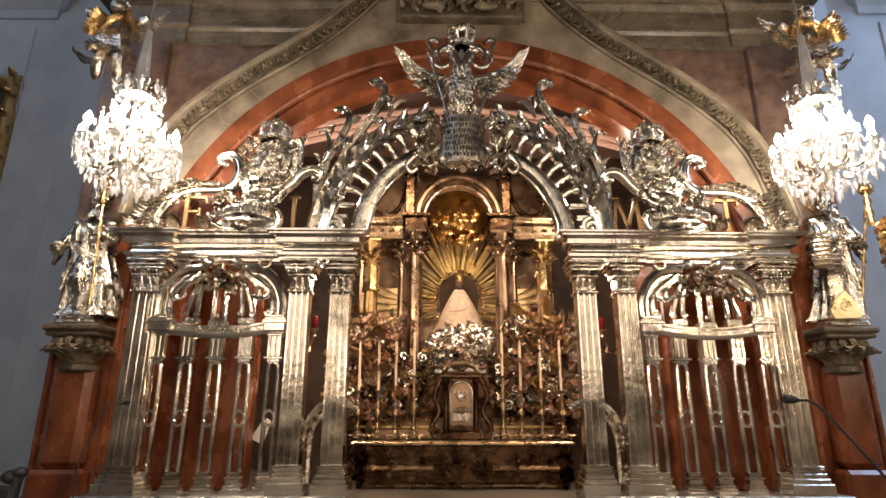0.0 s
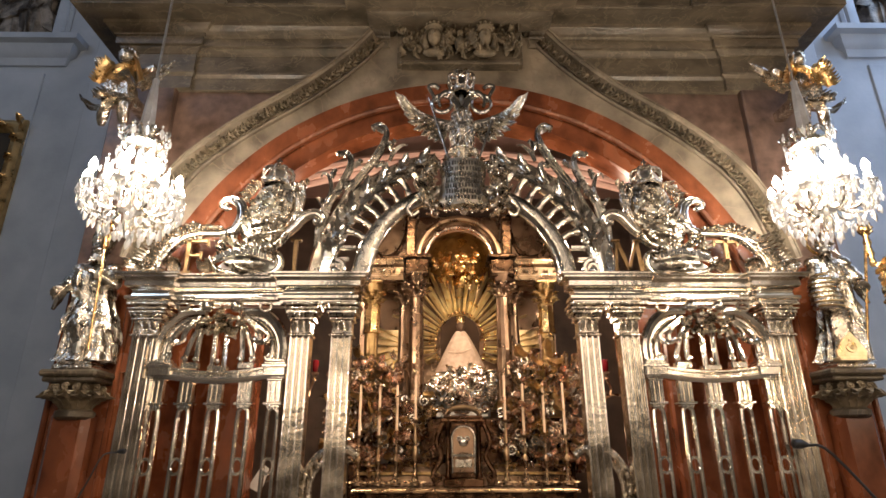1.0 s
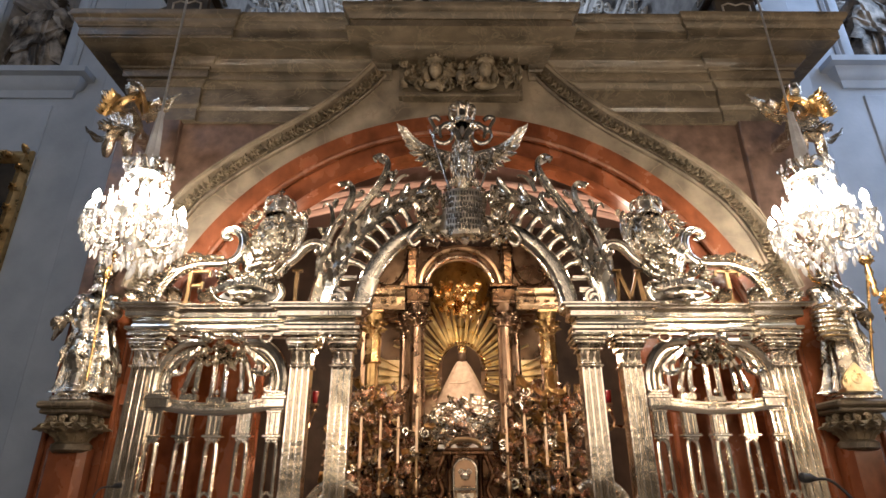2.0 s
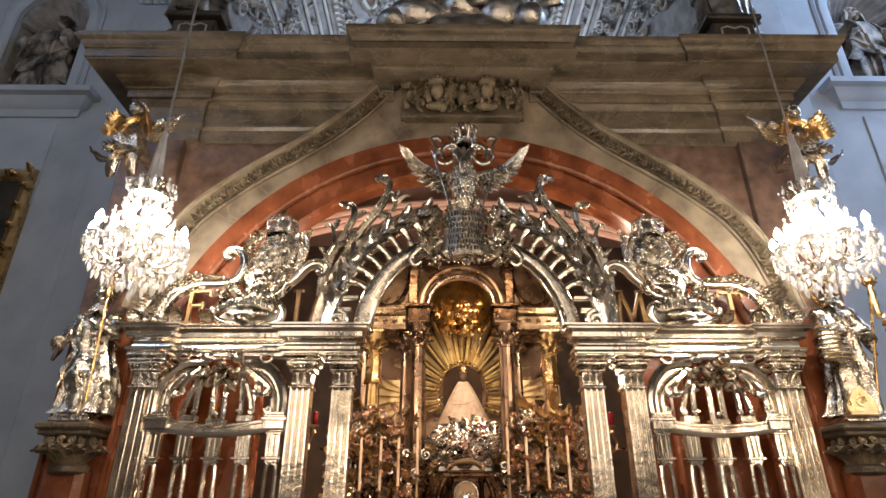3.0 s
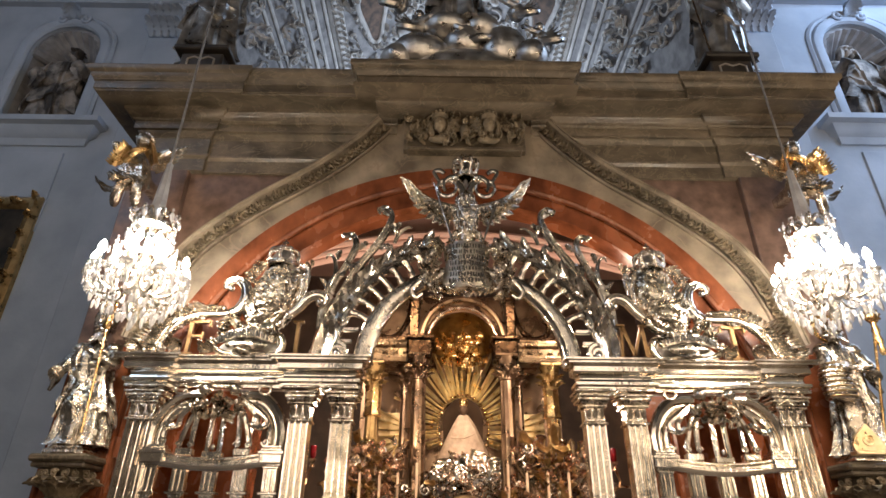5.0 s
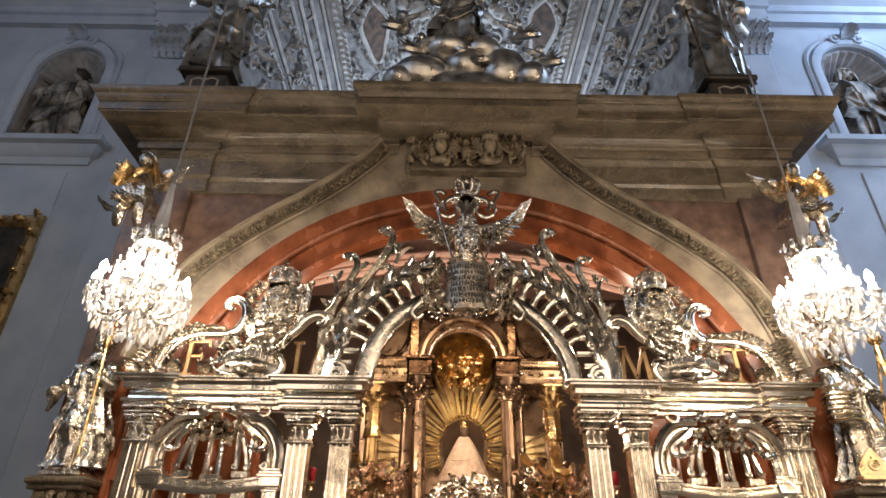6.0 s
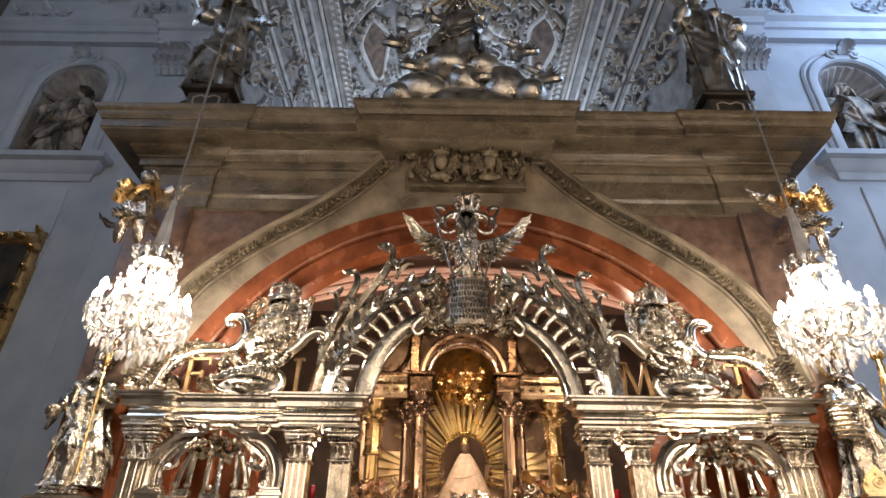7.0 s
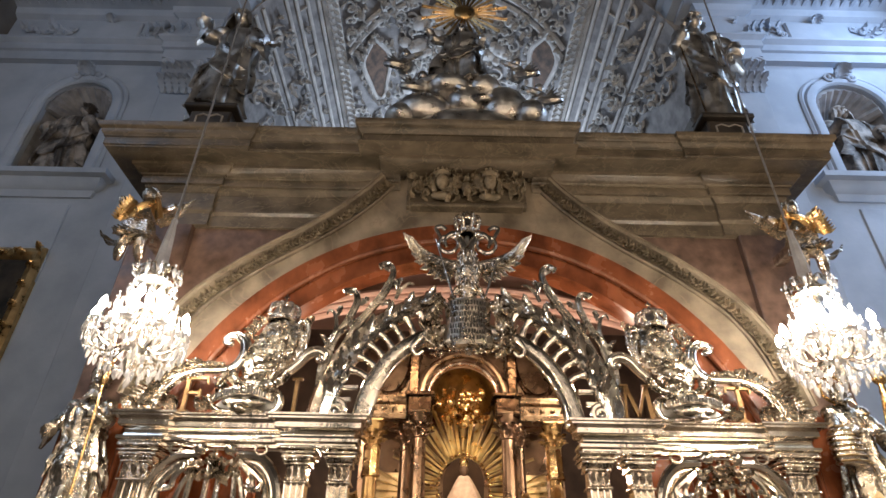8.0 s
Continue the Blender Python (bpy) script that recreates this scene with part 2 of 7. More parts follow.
            rr.append([p + (u * math.cos(2 * math.pi * j / segs) * flat + w * math.sin(2 * math.pi * j / segs)) * rad[i] for j in range(segs)])
        return self.rings(rr)

    def poly(self, pts, y0, y1):
        """A polygon in x and z, anticlockwise seen from the front, between two depths."""
        n = len(pts)
        verts = [(x, y0, z) for x, z in pts] + [(x, y1, z) for x, z in pts]
        faces = [list(range(n)), list(range(n, 2 * n))[::-1]]
        faces += [[i, i + n, (i + 1) % n + n, (i + 1) % n] for i in range(n)]
        return self.add(verts, faces)

    def strip(self, cols, y0, y1):
        """A slab from columns (x, low, high)."""
        rr = [[(x, y0, a), (x, y0, b), (x, y1, b), (x, y1, a)] for x, a, b in cols]
        return self.rings(rr)

    def sweep(self, prof, path):
        """A moulding: prof of (out, z) along a plan path whose outside is on its right."""
        rr = []
        n = len(path)
        for i, p in enumerate(path):
            p = Vector(p)
            a = (p - Vector(path[i - 1])).normalized() if i else None
            b = (Vector(path[i + 1]) - p).normalized() if i < n - 1 else None
            a, b = a or b, b or a
            na, nb = Vector((a.y, -a.x)), Vector((b.y, -b.x))
            m = (na + nb) / (1 + na.dot(nb))
            rr.append([(p.x + m.x * o, p.y + m.y * o, z) for o, z in prof])
        return self.rings(rr, close=True)

    def ball(self, c, r, nu=10, nv=7):
        r = (r, r, r) if not isinstance(r, (tuple, list)) else r
        rr = []
        for i in range(nv + 1):
            t = -math.pi / 2 + math.pi * min(max(i / nv, 0.01), 0.99)
            rr.append([(c[0] + r[0] * math.cos(t) * math.cos(2 * math.pi * j / nu), c[1] + r[1] * math.cos(t) * math.sin(2 * math.pi * j / nu), c[2] + r[2] * math.sin(t)) for j in range(nu)])
        return self.rings(rr)

    def leaf(self, base, way, up, length, width, curl=1.2, lobes=4, steps=9, tip=0.0):
        """An acanthus leaf that grows along way and curls towards up."""
        base, way, up = Vector(base), Vector(way).normalized(), Vector(up)
        up = (up - way * up.dot(way)).normalized()
        side = way.cross(up)
        c = curl if abs(curl) > 0.05 else 0.05
        rr = []
        for i in range(steps + 1):
            u = i / steps
            p = base + way * length * math.sin(c * u) / c + up * length * (1 - math.cos(c * u)) / c
            nrm = up * math.cos(c * u) - way * math.sin(c * u)
            w = width * (math.sin(math.pi * min(u * 0.86 + 0.1, 1)) ** 0.8 + tip * u) * (1 + 0.28 * math.sin(lobes * 2 * math.pi * u))
            row = []
            for s, h in ((-1, -0.25), (-0.55, 0.16), (0, 0.07), (0.55, 0.16), (1, -0.25), (0.5, -0.12), (-0.5, -0.12)):
                row.append(p + side * (s * w / 2) + nrm * (h * w * 0.8))
            rr.append(row)
        return self.rings(rr)

    def scroll(self, c, r, turns, rad, start=0.0, end=0.25, y=None, segs=7, flat=0.8, lift=0.0):
        """A spiral volute in a plane of constant depth: from radius r inwards to r*end."""
        n = max(8, int(abs(turns) * 18))
        pts, rr = [], []
        for i in range(n + 1):
            u = i / n
            a = start + turns * 2 * math.pi * u
            q = r * (1 - (1 - end) * u)
            pts.append((c[0] + q * math.cos(a), c[1] - lift * u, c[2] + q * math.sin(a)))
            rr.append(rad * (1 - 0.35 * u))
        self.tube(pts, rr, segs, flat, (0, 1, 0))
        self.ball(pts[-1], rad * 1.35, 8, 5)
        return self


def smooth_path(pts, n=6):
    """Points of a soft curve through pts."""
    out = []
    P = [Vector(p) for p in pts]
    for i in range(len(P) - 1):
        a, b, c, d = P[max(i - 1, 0)], P[i], P[i + 1], P[min(i + 2, len(P) - 1)]
        for k in range(n):
            u = k / n
            out.append(0.5 * (2 * b + (c - a) * u + (2 * a - 5 * b + 4 * c - d) * u * u + (3 * b - a - 3 * c + d) * u ** 3))
    out.append(P[-1])
    return out


def build(name, g, materials, smooth=40):
    me = bpy.data.meshes.new(name)
    me.from_pydata(g.v, [], g.f)
    for m in (materials if isinstance(materials, (list, tuple)) else [materials]):
        me.materials.append(m)
    if len(me.materials) > 1:
        me.polygons.foreach_set("material_index", g.mi)
    me.validate()
    if smooth:
        me.shade_smooth()
        me.set_sharp_from_angle(angle=radians(smooth))
    me.update()
    return me


def root_place(ob):
    at = Vector((0, 0, 0))
    while ob:
        at += ob.location
        ob = ob.parent
    return at


def part(name, g, material, parent=None, label="", smooth=40):
    """One mesh, drawn in the world's own metres, under a thing or a part."""
    if parent:
        o = root_place(parent)
        g.v = [(x - o.x, y - o.y, z - o.z) for x, y, z in g.v]
    ob = new(name, build(name, g, material, smooth))
    if parent:
        ob.parent = parent
    return tagged(ob, label) if label else ob


def share(name, me, parent, m):
    """A further piece on a mesh that exists, at the world pose m."""
    ob = new(name, me)
    ob.parent = parent
    ob.matrix_basis = Matrix.Translation(-root_place(parent)) @ m
    return ob


def thing(name, place, label, category, group="", kind=""):
    return tagged(new(name), label, category, group, kind) if place is None else placed(tagged(new(name), label, category, group, kind), place)


def placed(ob, place):
    ob.location = Geo.base @ Vector(place)
    ob.empty_display_size = 0.1
    return ob


def single(name, g, material, label, category, group="", kind="", smooth=40):
    return tagged(part(name, g, material, None, "", smooth), label, category, group, kind)


rng = random.Random(7)

# ---- the church round the chapel ----
FLOOR_Z, STEP_Z = -0.43, 0.40
g = Geo().box(-10, 10, -12, 16, FLOOR_Z - 0.3, FLOOR_Z)
single("floor", g, FLOOR, "worn grey stone floor of the church", "floor", kind="structure")
# steps that carry the chapel
plinth = thing("stone_steps", (0, 5.5, FLOOR_Z), "broad stone steps under the chapel", "steps", kind="structure")
for i in range(5):
    h = FLOOR_Z + 0.166 * i
    part("step", Geo().box(-4.9 + 0.3 * i, 4.9 - 0.3 * i, 2.9 + 0.3 * i, 9 - 0.1 * i, h + (0.001 if i else 0), h + 0.166, 0.012), FLOOR, plinth)

g = Geo()
edges = (-10, -6.6, -4.4, -3.0, -1.2, 1.2, 3.0, 4.4, 6.6, 10)
for k in range(0, 9, 2):
    g.box(edges[k], edges[k + 1], -12.6, -12, FLOOR_Z, 17, 0)
for k in range(1, 9, 2):
    g.box(edges[k], edges[k + 1], -12.6, -12.001, FLOOR_Z, 2.4, 0).box(edges[k], edges[k + 1], -12.6, -12.001, 9.4, 17, 0)
single("wall_south", g, WALL, "unseen nave end wall with tall windows, in darkened grey plaster", "wall", kind="structure")
# unseen windows added behind the viewer as bright surfaces for the silver to reflect
for k in range(1, 9, 2):
    x0, x1 = edges[k], edges[k + 1]
    w = thing("window_2", ((x0 + x1) / 2, -12.3, 2.4), "unseen glowing window at the end of the nave, for the silver to reflect", "window", kind="structure")
    part("pane", Geo().box(x0, x1, -12.4, -12.38, 2.4, 9.4), CHURCH_WINDOW, w, "bright window pane")
    fr = Geo()
    for z in (2.45, 4.1, 5.8, 7.6, 9.35):
        fr.box(x0, x1, -12.36, -12.3, z - 0.05, z + 0.05)
    fr.box((x0 + x1) / 2 - 0.05, (x0 + x1) / 2 + 0.05, -12.37, -12.31, 2.4, 9.4)
    part("window_frame", fr, BLACK, w)
g = Geo().box(-10, 10, -12.6, 7.0, 17, 17.5)
single("ceiling", g, WALL, "unseen ceiling over the nave in darkened grey plaster", "ceiling", kind="structure")
for sx, nm in ((-1, "wall_west"), (1, "wall_east")):
    g = Geo(sx)
    g.box(9, 9.6, -12, 16, FLOOR_Z, 6.5)
    g.box(9, 9.6, -12, 16, 13, 17)
    for y0, y1 in ((-12, -5), (-3, 3.1), (5.5, 16)):
        g.box(9.001, 9.6, y0, y1, 6.5, 13)
    single(nm, g, WALL, "unseen nave side wall with tall windows, in darkened grey plaster", "wall", kind="structure")
    for y0, y1 in ((-5, -3), (3.1, 5.5)):
        w = thing("window_1", (9.3 * sx, (y0 + y1) / 2, 6.5), "tall daylit church window in a darkened nave wall", "window", kind="structure")
        part("pane", Geo(sx).box(9.35, 9.37, y0, y1, 6.5, 13), PANE, w, "glowing window pane")
        fr = Geo(sx)
        for y in (y0 + 0.05, (y0 + y1) / 2, y1 - 0.05):
            fr.box(9.28, 9.34, y - 0.04, y + 0.04, 6.5, 13)
        for z in (6.55, 8, 9.5, 11, 12.95):
            fr.box(9.281, 9.339, y0, y1, z - 0.03, z + 0.03)
        part("window_frame", fr, BLACK, w)


def niche_wall(sx, y, shift):
    """Frontal church wall with a shell niche, ledge, pilaster and entablature, from x = 4.9 outwards."""
    x0, xa, xb, x1 = 4.9, 6.36 + shift, 7.62 + shift, 10
    zl, zs = 7.28, 8.95
    r, xc = (xb - xa) / 2, (xa + xb) / 2
    g = Geo(sx)
    g.box(x0, x1, y, y + 0.9, FLOOR_Z, zl, 0)
    cols = [(x0, zl, 10.1), (xa - 0.0001, zl, 10.1)]
    for i in range(17):
        a = math.pi * (1 - i / 16)
        cols.append((xc + r * math.cos(a), zs + r * math.sin(a), 10.1))
    cols += [(xb + 0.0001, zl, 10.1), (x1, zl, 10.1)]
    g.strip(cols, y, y + 0.9)
    g.box(x0, x1, y, y + 0.9, 10.1, 17, 0)
    w = single("wall_north", g, WALL_BLUE, "pale plaster church wall with a shell niche", "wall", kind="structure")
    g = Geo(sx)
    cyl = []
    for i in range(13):
        a = math.pi * i / 12
        cyl.append((xc + r * math.cos(a), y + 0.1 + 0.6 * math.sin(a)))
    g.rings([[(px, py, z) for px, py in cyl] for z in (zl, zs)], close=False, caps=False)
    part("niche_back", g, SHADED_GROUND, w, "rounded niche recess with its shade put into the grey")
    g = Geo(sx)
    for i in range(11):
        a0, a1 = math.pi * i / 11, math.pi * (i + 1) / 11
        am = (a0 + a1) / 2
        hub = Vector((xc, y + 0.62, zs - 0.05))
        rim = Vector((xc + r * 0.99 * math.cos(am), y + 0.06, zs + r * 0.99 * math.sin(am)))
        g.tube([hub, hub.lerp(rim, 0.35) + Vector((0, 0.22, 0.06)), hub.lerp(rim, 0.7) + Vector((0, 0.16, 0.06)), rim], [0.03, 0.08, 0.12, r * 0.16], 8)
    part("niche_shell", g, SHADED_GROUND, w, "ribbed stucco shell")
    g = Geo(sx)
    fr = [(xa - 0.09, y - 0.03, zl)] + [(xc - (r + 0.09) * math.cos(math.pi * i / 16), y - 0.03, zs + (r + 0.09) * math.sin(math.pi * i / 16)) for i in range(17)] + [(xb + 0.09, y - 0.03, zl)]
    g.tube(fr, 0.1, 8, 0.6, (0, 1, 0))
    fr2 = [(p[0] + (0.12 if p[0] > xc else -0.12), y - 0.0, p[2] + (0.1 if p[2] > zs else 0)) for p in fr]
    g.tube(fr2, 0.05, 6)
    part("niche_frame", g, WALL_BLUE, w)
    g = Geo(sx)
    for k in range(9):
        a = math.pi * (0.1 + 0.1 * k)
        g.leaf((xc, y - 0.1, zs + r + 0.14), (math.cos(a), -0.3, math.sin(a)), (0, -1, 0.2), 0.3, 0.14, 1.6)
    g.scroll((xc - 0.2, y - 0.1, zs + r + 0.1), 0.12, 1.3, 0.035)
    g.scroll((xc + 0.2, y - 0.1, zs + r + 0.1), 0.12, -1.3, 0.035, math.pi)
    part("niche_crest", g, WALL_BLUE, w)
    # ledge
    led = [(0, zl - 0.42), (0.04, zl - 0.42), (0.07, zl - 0.3), (0.16, zl - 0.24), (0.2, zl - 0.12), (0.3, zl - 0.1), (0.3, zl), (0, zl)]
    g = Geo(sx)
    path = [(xa - 0.3, y + 0.02), (xa - 0.3, y - 0.001), (x1, y - 0.001)]
    g.sweep(led, path)
    part("ledge", g, WALL_BLUE, w)
    g = Geo(sx)
    g.box(xa - 0.05, x1, y - 0.03, y + 0.01, zl - 2.0, zl - 0.55, 0.01)
    part("wall_panel", g, WALL_BLUE, w)
    # pilaster, its capital and the entablature
    g = Geo(sx).box(x0 - 0.02, x0 + 0.62, y - 0.14, y + 0.02, FLOOR_Z, 9.2, 0.02)
    part("pilaster", g, WALL_BLUE, w)
    g = Geo(sx)
    g.box(x0 - 0.1, x0 + 0.7, y - 0.24, y + 0.02, 10.0, 10.1, 0.02)
    for lay, (z, ln) in enumerate(((9.2, 0.42), (9.45, 0.45))):
        for k in range(5):
            g.leaf((x0 + 0.04 + 0.13 * k, y - 0.15, z), (0, -0.15, 1), (0, -1, 0), ln, 0.2, 1.7)
    for s in (0, 1):
        g.scroll((x0 + 0.0 + 0.6 * s, y - 0.25, 9.9), 0.13, 1.4 * (1 if s else -1), 0.04, math.pi * (0 if s else 1))
    part("capital", g, WALL_BLUE, w, "stucco acanthus capital")
    ent = [(0, 10.1), (0.12, 10.1), (0.12, 10.32), (0.17, 10.34), (0.17, 10.5), (0.26, 10.56), (0.26, 10.62), (0.1, 10.64), (0.1, 11.3), (0.2, 11.36), (0.24, 11.5), (0.4, 11.56), (0.4, 11.64),
           (0.55, 11.72), (0.62, 11.95), (0.7, 12.0), (0.7, 12.12), (0, 12.15)]
    g = Geo(sx).sweep(ent, [(x0 - 0.05, y + 0.6), (x0 - 0.05, y - 0.1), (x0 + 0.66, y - 0.1), (x0 + 0.66, y), (x1, y)])
    part("entablature", g, WALL_BLUE, w)
    g = Geo(sx)
    xx = x0 + 0.75
    while xx < x1:
        g.box(xx, xx + 0.09, y - 0.5, y - 0.3, 11.52, 11.66, 0.008)
        xx += 0.19
    part("dentils", g, WALL_BLUE, w)
    g = Geo(sx)
    g.box(xc - 0.62, xc + 0.62, y - 0.16, y - 0.05, 10.72, 11.22, 0.03)
    part("frieze_panel", g, WALL_BLUE, w)
    g = Geo(sx)
    for k in range(12):
        s = -1 if k % 2 else 1
        px = xc + s * (0.72 + 0.16 * (k // 2))
        g.leaf((px, y - 0.12, 10.95 + rng.uniform(-0.15, 0.15)), (s, -0.2, rng.uniform(-0.8, 0.8)), (0, -1, 0.3), 0.3, 0.16, 1.8)
        g.scroll((px, y - 0.14, 10.9 + rng.uniform(-0.1, 0.15)), 0.09, s * 1.2, 0.028, rng.uniform(0, 6))
    for k in range(7):
        g.leaf((xc, y - 0.16, 11.2), (math.cos(0.45 * k + 0.2), -0.4, math.sin(0.45 * k + 0.2)), (0, -1, 0), 0.2, 0.12, 1.6)
    part("frieze_relief", g, WALL_BLUE, w, "stucco leaf scrolls")
    return xc, zl


def figure(name, sx, x, y, z, h, wide, material, label, seed, staff=None, arm=None, head="bare", gold=None, category="statue", group="", lean=0.0, swag=True, cape=True):
    """A draped standing statue in one mesh: robe, mantle, swag, sleeves and head."""
    r = random.Random(seed)
    g = Geo(sx)
    ph = [r.uniform(0, 6.3) for _ in range(9)]
    sd = 1 if seed % 2 else -1
    hx = x + lean * h

    def ridge(q):
        return 1 - 2 * abs(math.sin(q / 2)) ** 0.8

    def axis(u):
        return x + lean * u * h + 0.09 * wide * math.sin(3.4 * u + ph[4])

    def robe(u, a):
        w = wide * float(np.interp(u, (0, 0.05, 0.25, 0.42, 0.58, 0.70, 0.82, 0.91, 1.0), (0.60, 0.55, 0.49, 0.46, 0.37, 0.40, 0.42, 0.36, 0.13)))
        b = a + 0.28 * math.sin(2 * a + ph[0]) + 0.14 * math.sin(5 * a + ph[1])
        fall = (1 - u) ** 1.3
        f = 0.19 * fall * ridge(6 * b + ph[2] + 1.5 * u) + 0.12 * fall * ridge(13 * b + ph[3] - 2.2 * u) + 0.03 * ridge(15 * b - 2 * u)
        knee = 0.22 * math.exp(-((u - 0.36) / 0.13) ** 2 - ((math.sin((a + math.pi / 2 - 0.45 * sd) / 2)) / 0.28) ** 2)
        return w * (1 + f + knee)
    rows, n = 46, 96
    rr = []
    for i in range(rows + 1):
        u = i / rows
        ring = []
        for j in range(n):
            a = 2 * math.pi * j / n
            q = robe(u, a)
            hem = 0.022 * h * ridge(7 * a + ph[2]) * (1 - u) ** 4
            ring.append((axis(u) + q * math.cos(a), y + q * 0.74 * math.sin(a), z + max(0, h * 0.81 * u + (hem if i else 0))))
        rr.append(ring)
    g.rings(rr)
    # mantle: an open shell with a wavy lower edge
    if cape:
        rr = []
        m = 60
        for i in range(25):
            v = i / 24
            outer, inner = [], []
            for j in range(m + 1):
                k = j / m
                a = -math.pi / 2 + 0.5 + 0.35 * v + (2 * math.pi - 1.0 - 0.7 * v) * k
                low = 0.30 + 0.10 * math.sin(a * 1.5 + ph[5]) + 0.035 * math.sin(9 * a + ph[6])
                u = 0.90 + (low - 0.90) * v
                q = robe(max(u, 0.3), a) * (1.07 + 0.16 * v) + wide * 0.055 * v * ridge(10 * a + 0.8 * math.sin(3 * a + ph[7]) + 2 * v)
                p = Vector((axis(u) + q * math.cos(a), y + q * 0.76 * math.sin(a), z + h * 0.81 * u))
                c = Vector((axis(u), y, p.z))
                outer.append(p)
                inner.append(p + (c - p).normalized() * 0.012 * h)
            rr.append(outer + inner[::-1])
        g.rings(rr)
    # swag of cloth laid from one shoulder to the other hip
    if swag:
        rr = []
        for i in range(23):
            v = i / 22
            front, back = [], []
            for j in range(17):
                w = j / 16
                a = -math.pi / 2 + sd * (1.15 - 2.3 * v)
                u = 0.86 - 0.34 * v - w * (0.07 + 0.26 * math.sin(math.pi * (0.15 + 0.75 * v))) + 0.03 * math.sin(math.pi * v) * -1
                q = robe(max(u, 0.2), a) * 1.08 + wide * (0.03 + 0.03 * ridge(2 * math.pi * 2.4 * w + 3.5 * v + ph[8]) * math.sin(math.pi * w))
                p = Vector((axis(u) + q * math.cos(a), y + q * 0.76 * math.sin(a), z + h * 0.81 * u))
                front.append(p)
                back.append(p + Vector((0, 0.02 * h, 0)))
            rr.append(front + back[::-1])
        g.rings(rr)
    # shoulders and sleeves
    for s in (-1, 1):
        sh = Vector((hx + s * 0.33 * wide, y, z + 0.745 * h))
        g.ball(sh, (0.072 * h, 0.07 * h, 0.06 * h), 12, 8)
        if arm and s in arm:
            el, ha = arm[s]
            e = Vector((hx + s * el[0], y + el[1], z + el[2] * h))
            w_ = Vector((hx + s * ha[0], y + ha[1], z + ha[2] * h))
        else:
            e = sh + Vector((s * 0.12 * wide, -0.05, -0.17 * h))
            w_ = Vector((hx + s * 0.1 * wide, y - 0.36 * wide, z + 0.6 * h))
        path = smooth_path([sh, e, w_], 6)
        rad = [0.052, 0.054, 0.053, 0.05, 0.05, 0.052, 0.05, 0.046, 0.044, 0.045, 0.05, 0.056, 0.03]
        g.tube(path, [q * h * (1 + 0.09 * math.sin(2.6 * i + ph[1])) for i, q in enumerate(rad)], 10)
        d = (w_ - e).normalized()
        g.tube([w_ - d * 0.01, w_ + d * 0.03 * h, w_ + d * 0.05 * h], [0.018 * h, 0.022 * h, 0.014 * h], 8)
        for k in range(4):
            o = Vector((0, 0, 1)) * (k - 1.5) * 0.009 * h
            g.tube([w_ + d * 0.04 * h + o, w_ + d * 0.062 * h + o, w_ + d * 0.078 * h + o - Vector((0, 0, 0.008 * h))], 0.0055 * h, 5)
        # hanging cuff
        g.leaf(w_ - d * 0.05 * h, (0.1 * s, 0.1, -1), (s, -0.4, 0), 0.15 * h, 0.10 * h, 0.3, 1, 8, 0.3)
    # head
    g.tube([(hx, y, z + 0.76 * h), (hx, y - 0.008 * h, z + 0.87 * h)], [0.05 * h, 0.034 * h], 10)
    hc = Vector((hx, y - 0.02 * h, z + 0.905 * h))
    g.ball(hc, (0.052 * h, 0.062 * h, 0.072 * h), 16, 12)
    g.tube([hc + Vector((0, -0.058 * h, 0.018 * h)), hc + Vector((0, -0.078 * h, -0.012 * h))], [0.008 * h, 0.013 * h], 6)
    for s in (-1, 1):
        g.ball(hc + Vector((s * 0.022 * h, -0.052 * h, 0.024 * h)), (0.019 * h, 0.012 * h, 0.007 * h), 8, 5)
        g.ball(hc + Vector((s * 0.026 * h, -0.046 * h, -0.018 * h)), (0.018 * h, 0.016 * h, 0.016 * h), 8, 5)
    if head in ("mitre", "halo"):
        for k in range(16):
            a = math.pi * (1.08 + 0.84 * k / 15)
            g.leaf(hc + Vector((0.045 * h * math.cos(a), 0.05 * h * math.sin(a), -0.03 * h)), (0.25 * math.cos(a), -0.1, -1), (math.cos(a), -1, 0), r.uniform(0.06, 0.10) * h, 0.022 * h, 0.5, 2, 6)
    if head == "veil":
        for k in range(13):
            a = math.pi * (-0.12 + 1.24 * k / 12)
            b = hc + Vector((0.06 * h * math.cos(a), 0.055 * h * math.sin(a), 0.035 * h))
            g.leaf(b, (0.35 * math.cos(a), 0.35 * math.sin(a), -1), (math.cos(a), math.sin(a), 0), r.uniform(0.17, 0.24) * h, 0.055 * h, -0.3, 1, 8)
        g.ball(hc + Vector((0, 0.016 * h, 0.034 * h)), (0.062 * h, 0.066 * h, 0.05 * h), 14, 8)
    else:
        for k in range(34):
            a, e = r.uniform(0, 6.28), r.uniform(-0.5, 1.4)
            if math.sin(a) < -0.25 and e < 0.65:
                continue
            o = Vector((math.cos(a) * math.cos(e), math.sin(a) * math.cos(e), math.sin(e)))
            g.leaf(hc + Vector((o.x * 0.052 * h, o.y * 0.06 * h, o.z * 0.068 * h)), Vector((0, 0, -0.8)) + o * 0.5, o, 0.036 * h, 0.026 * h, 0.8, 2, 5)
    if head == "mitre":
        rr = []
        for i in range(10):
            u = i / 9
            ring = []
            for j in range(24):
                a = 2 * math.pi * j / 24
                q = 0.074 + 0.032 * math.sin(math.pi * min(1, 0.75 * u + 0.02)) - 0.045 * u ** 3
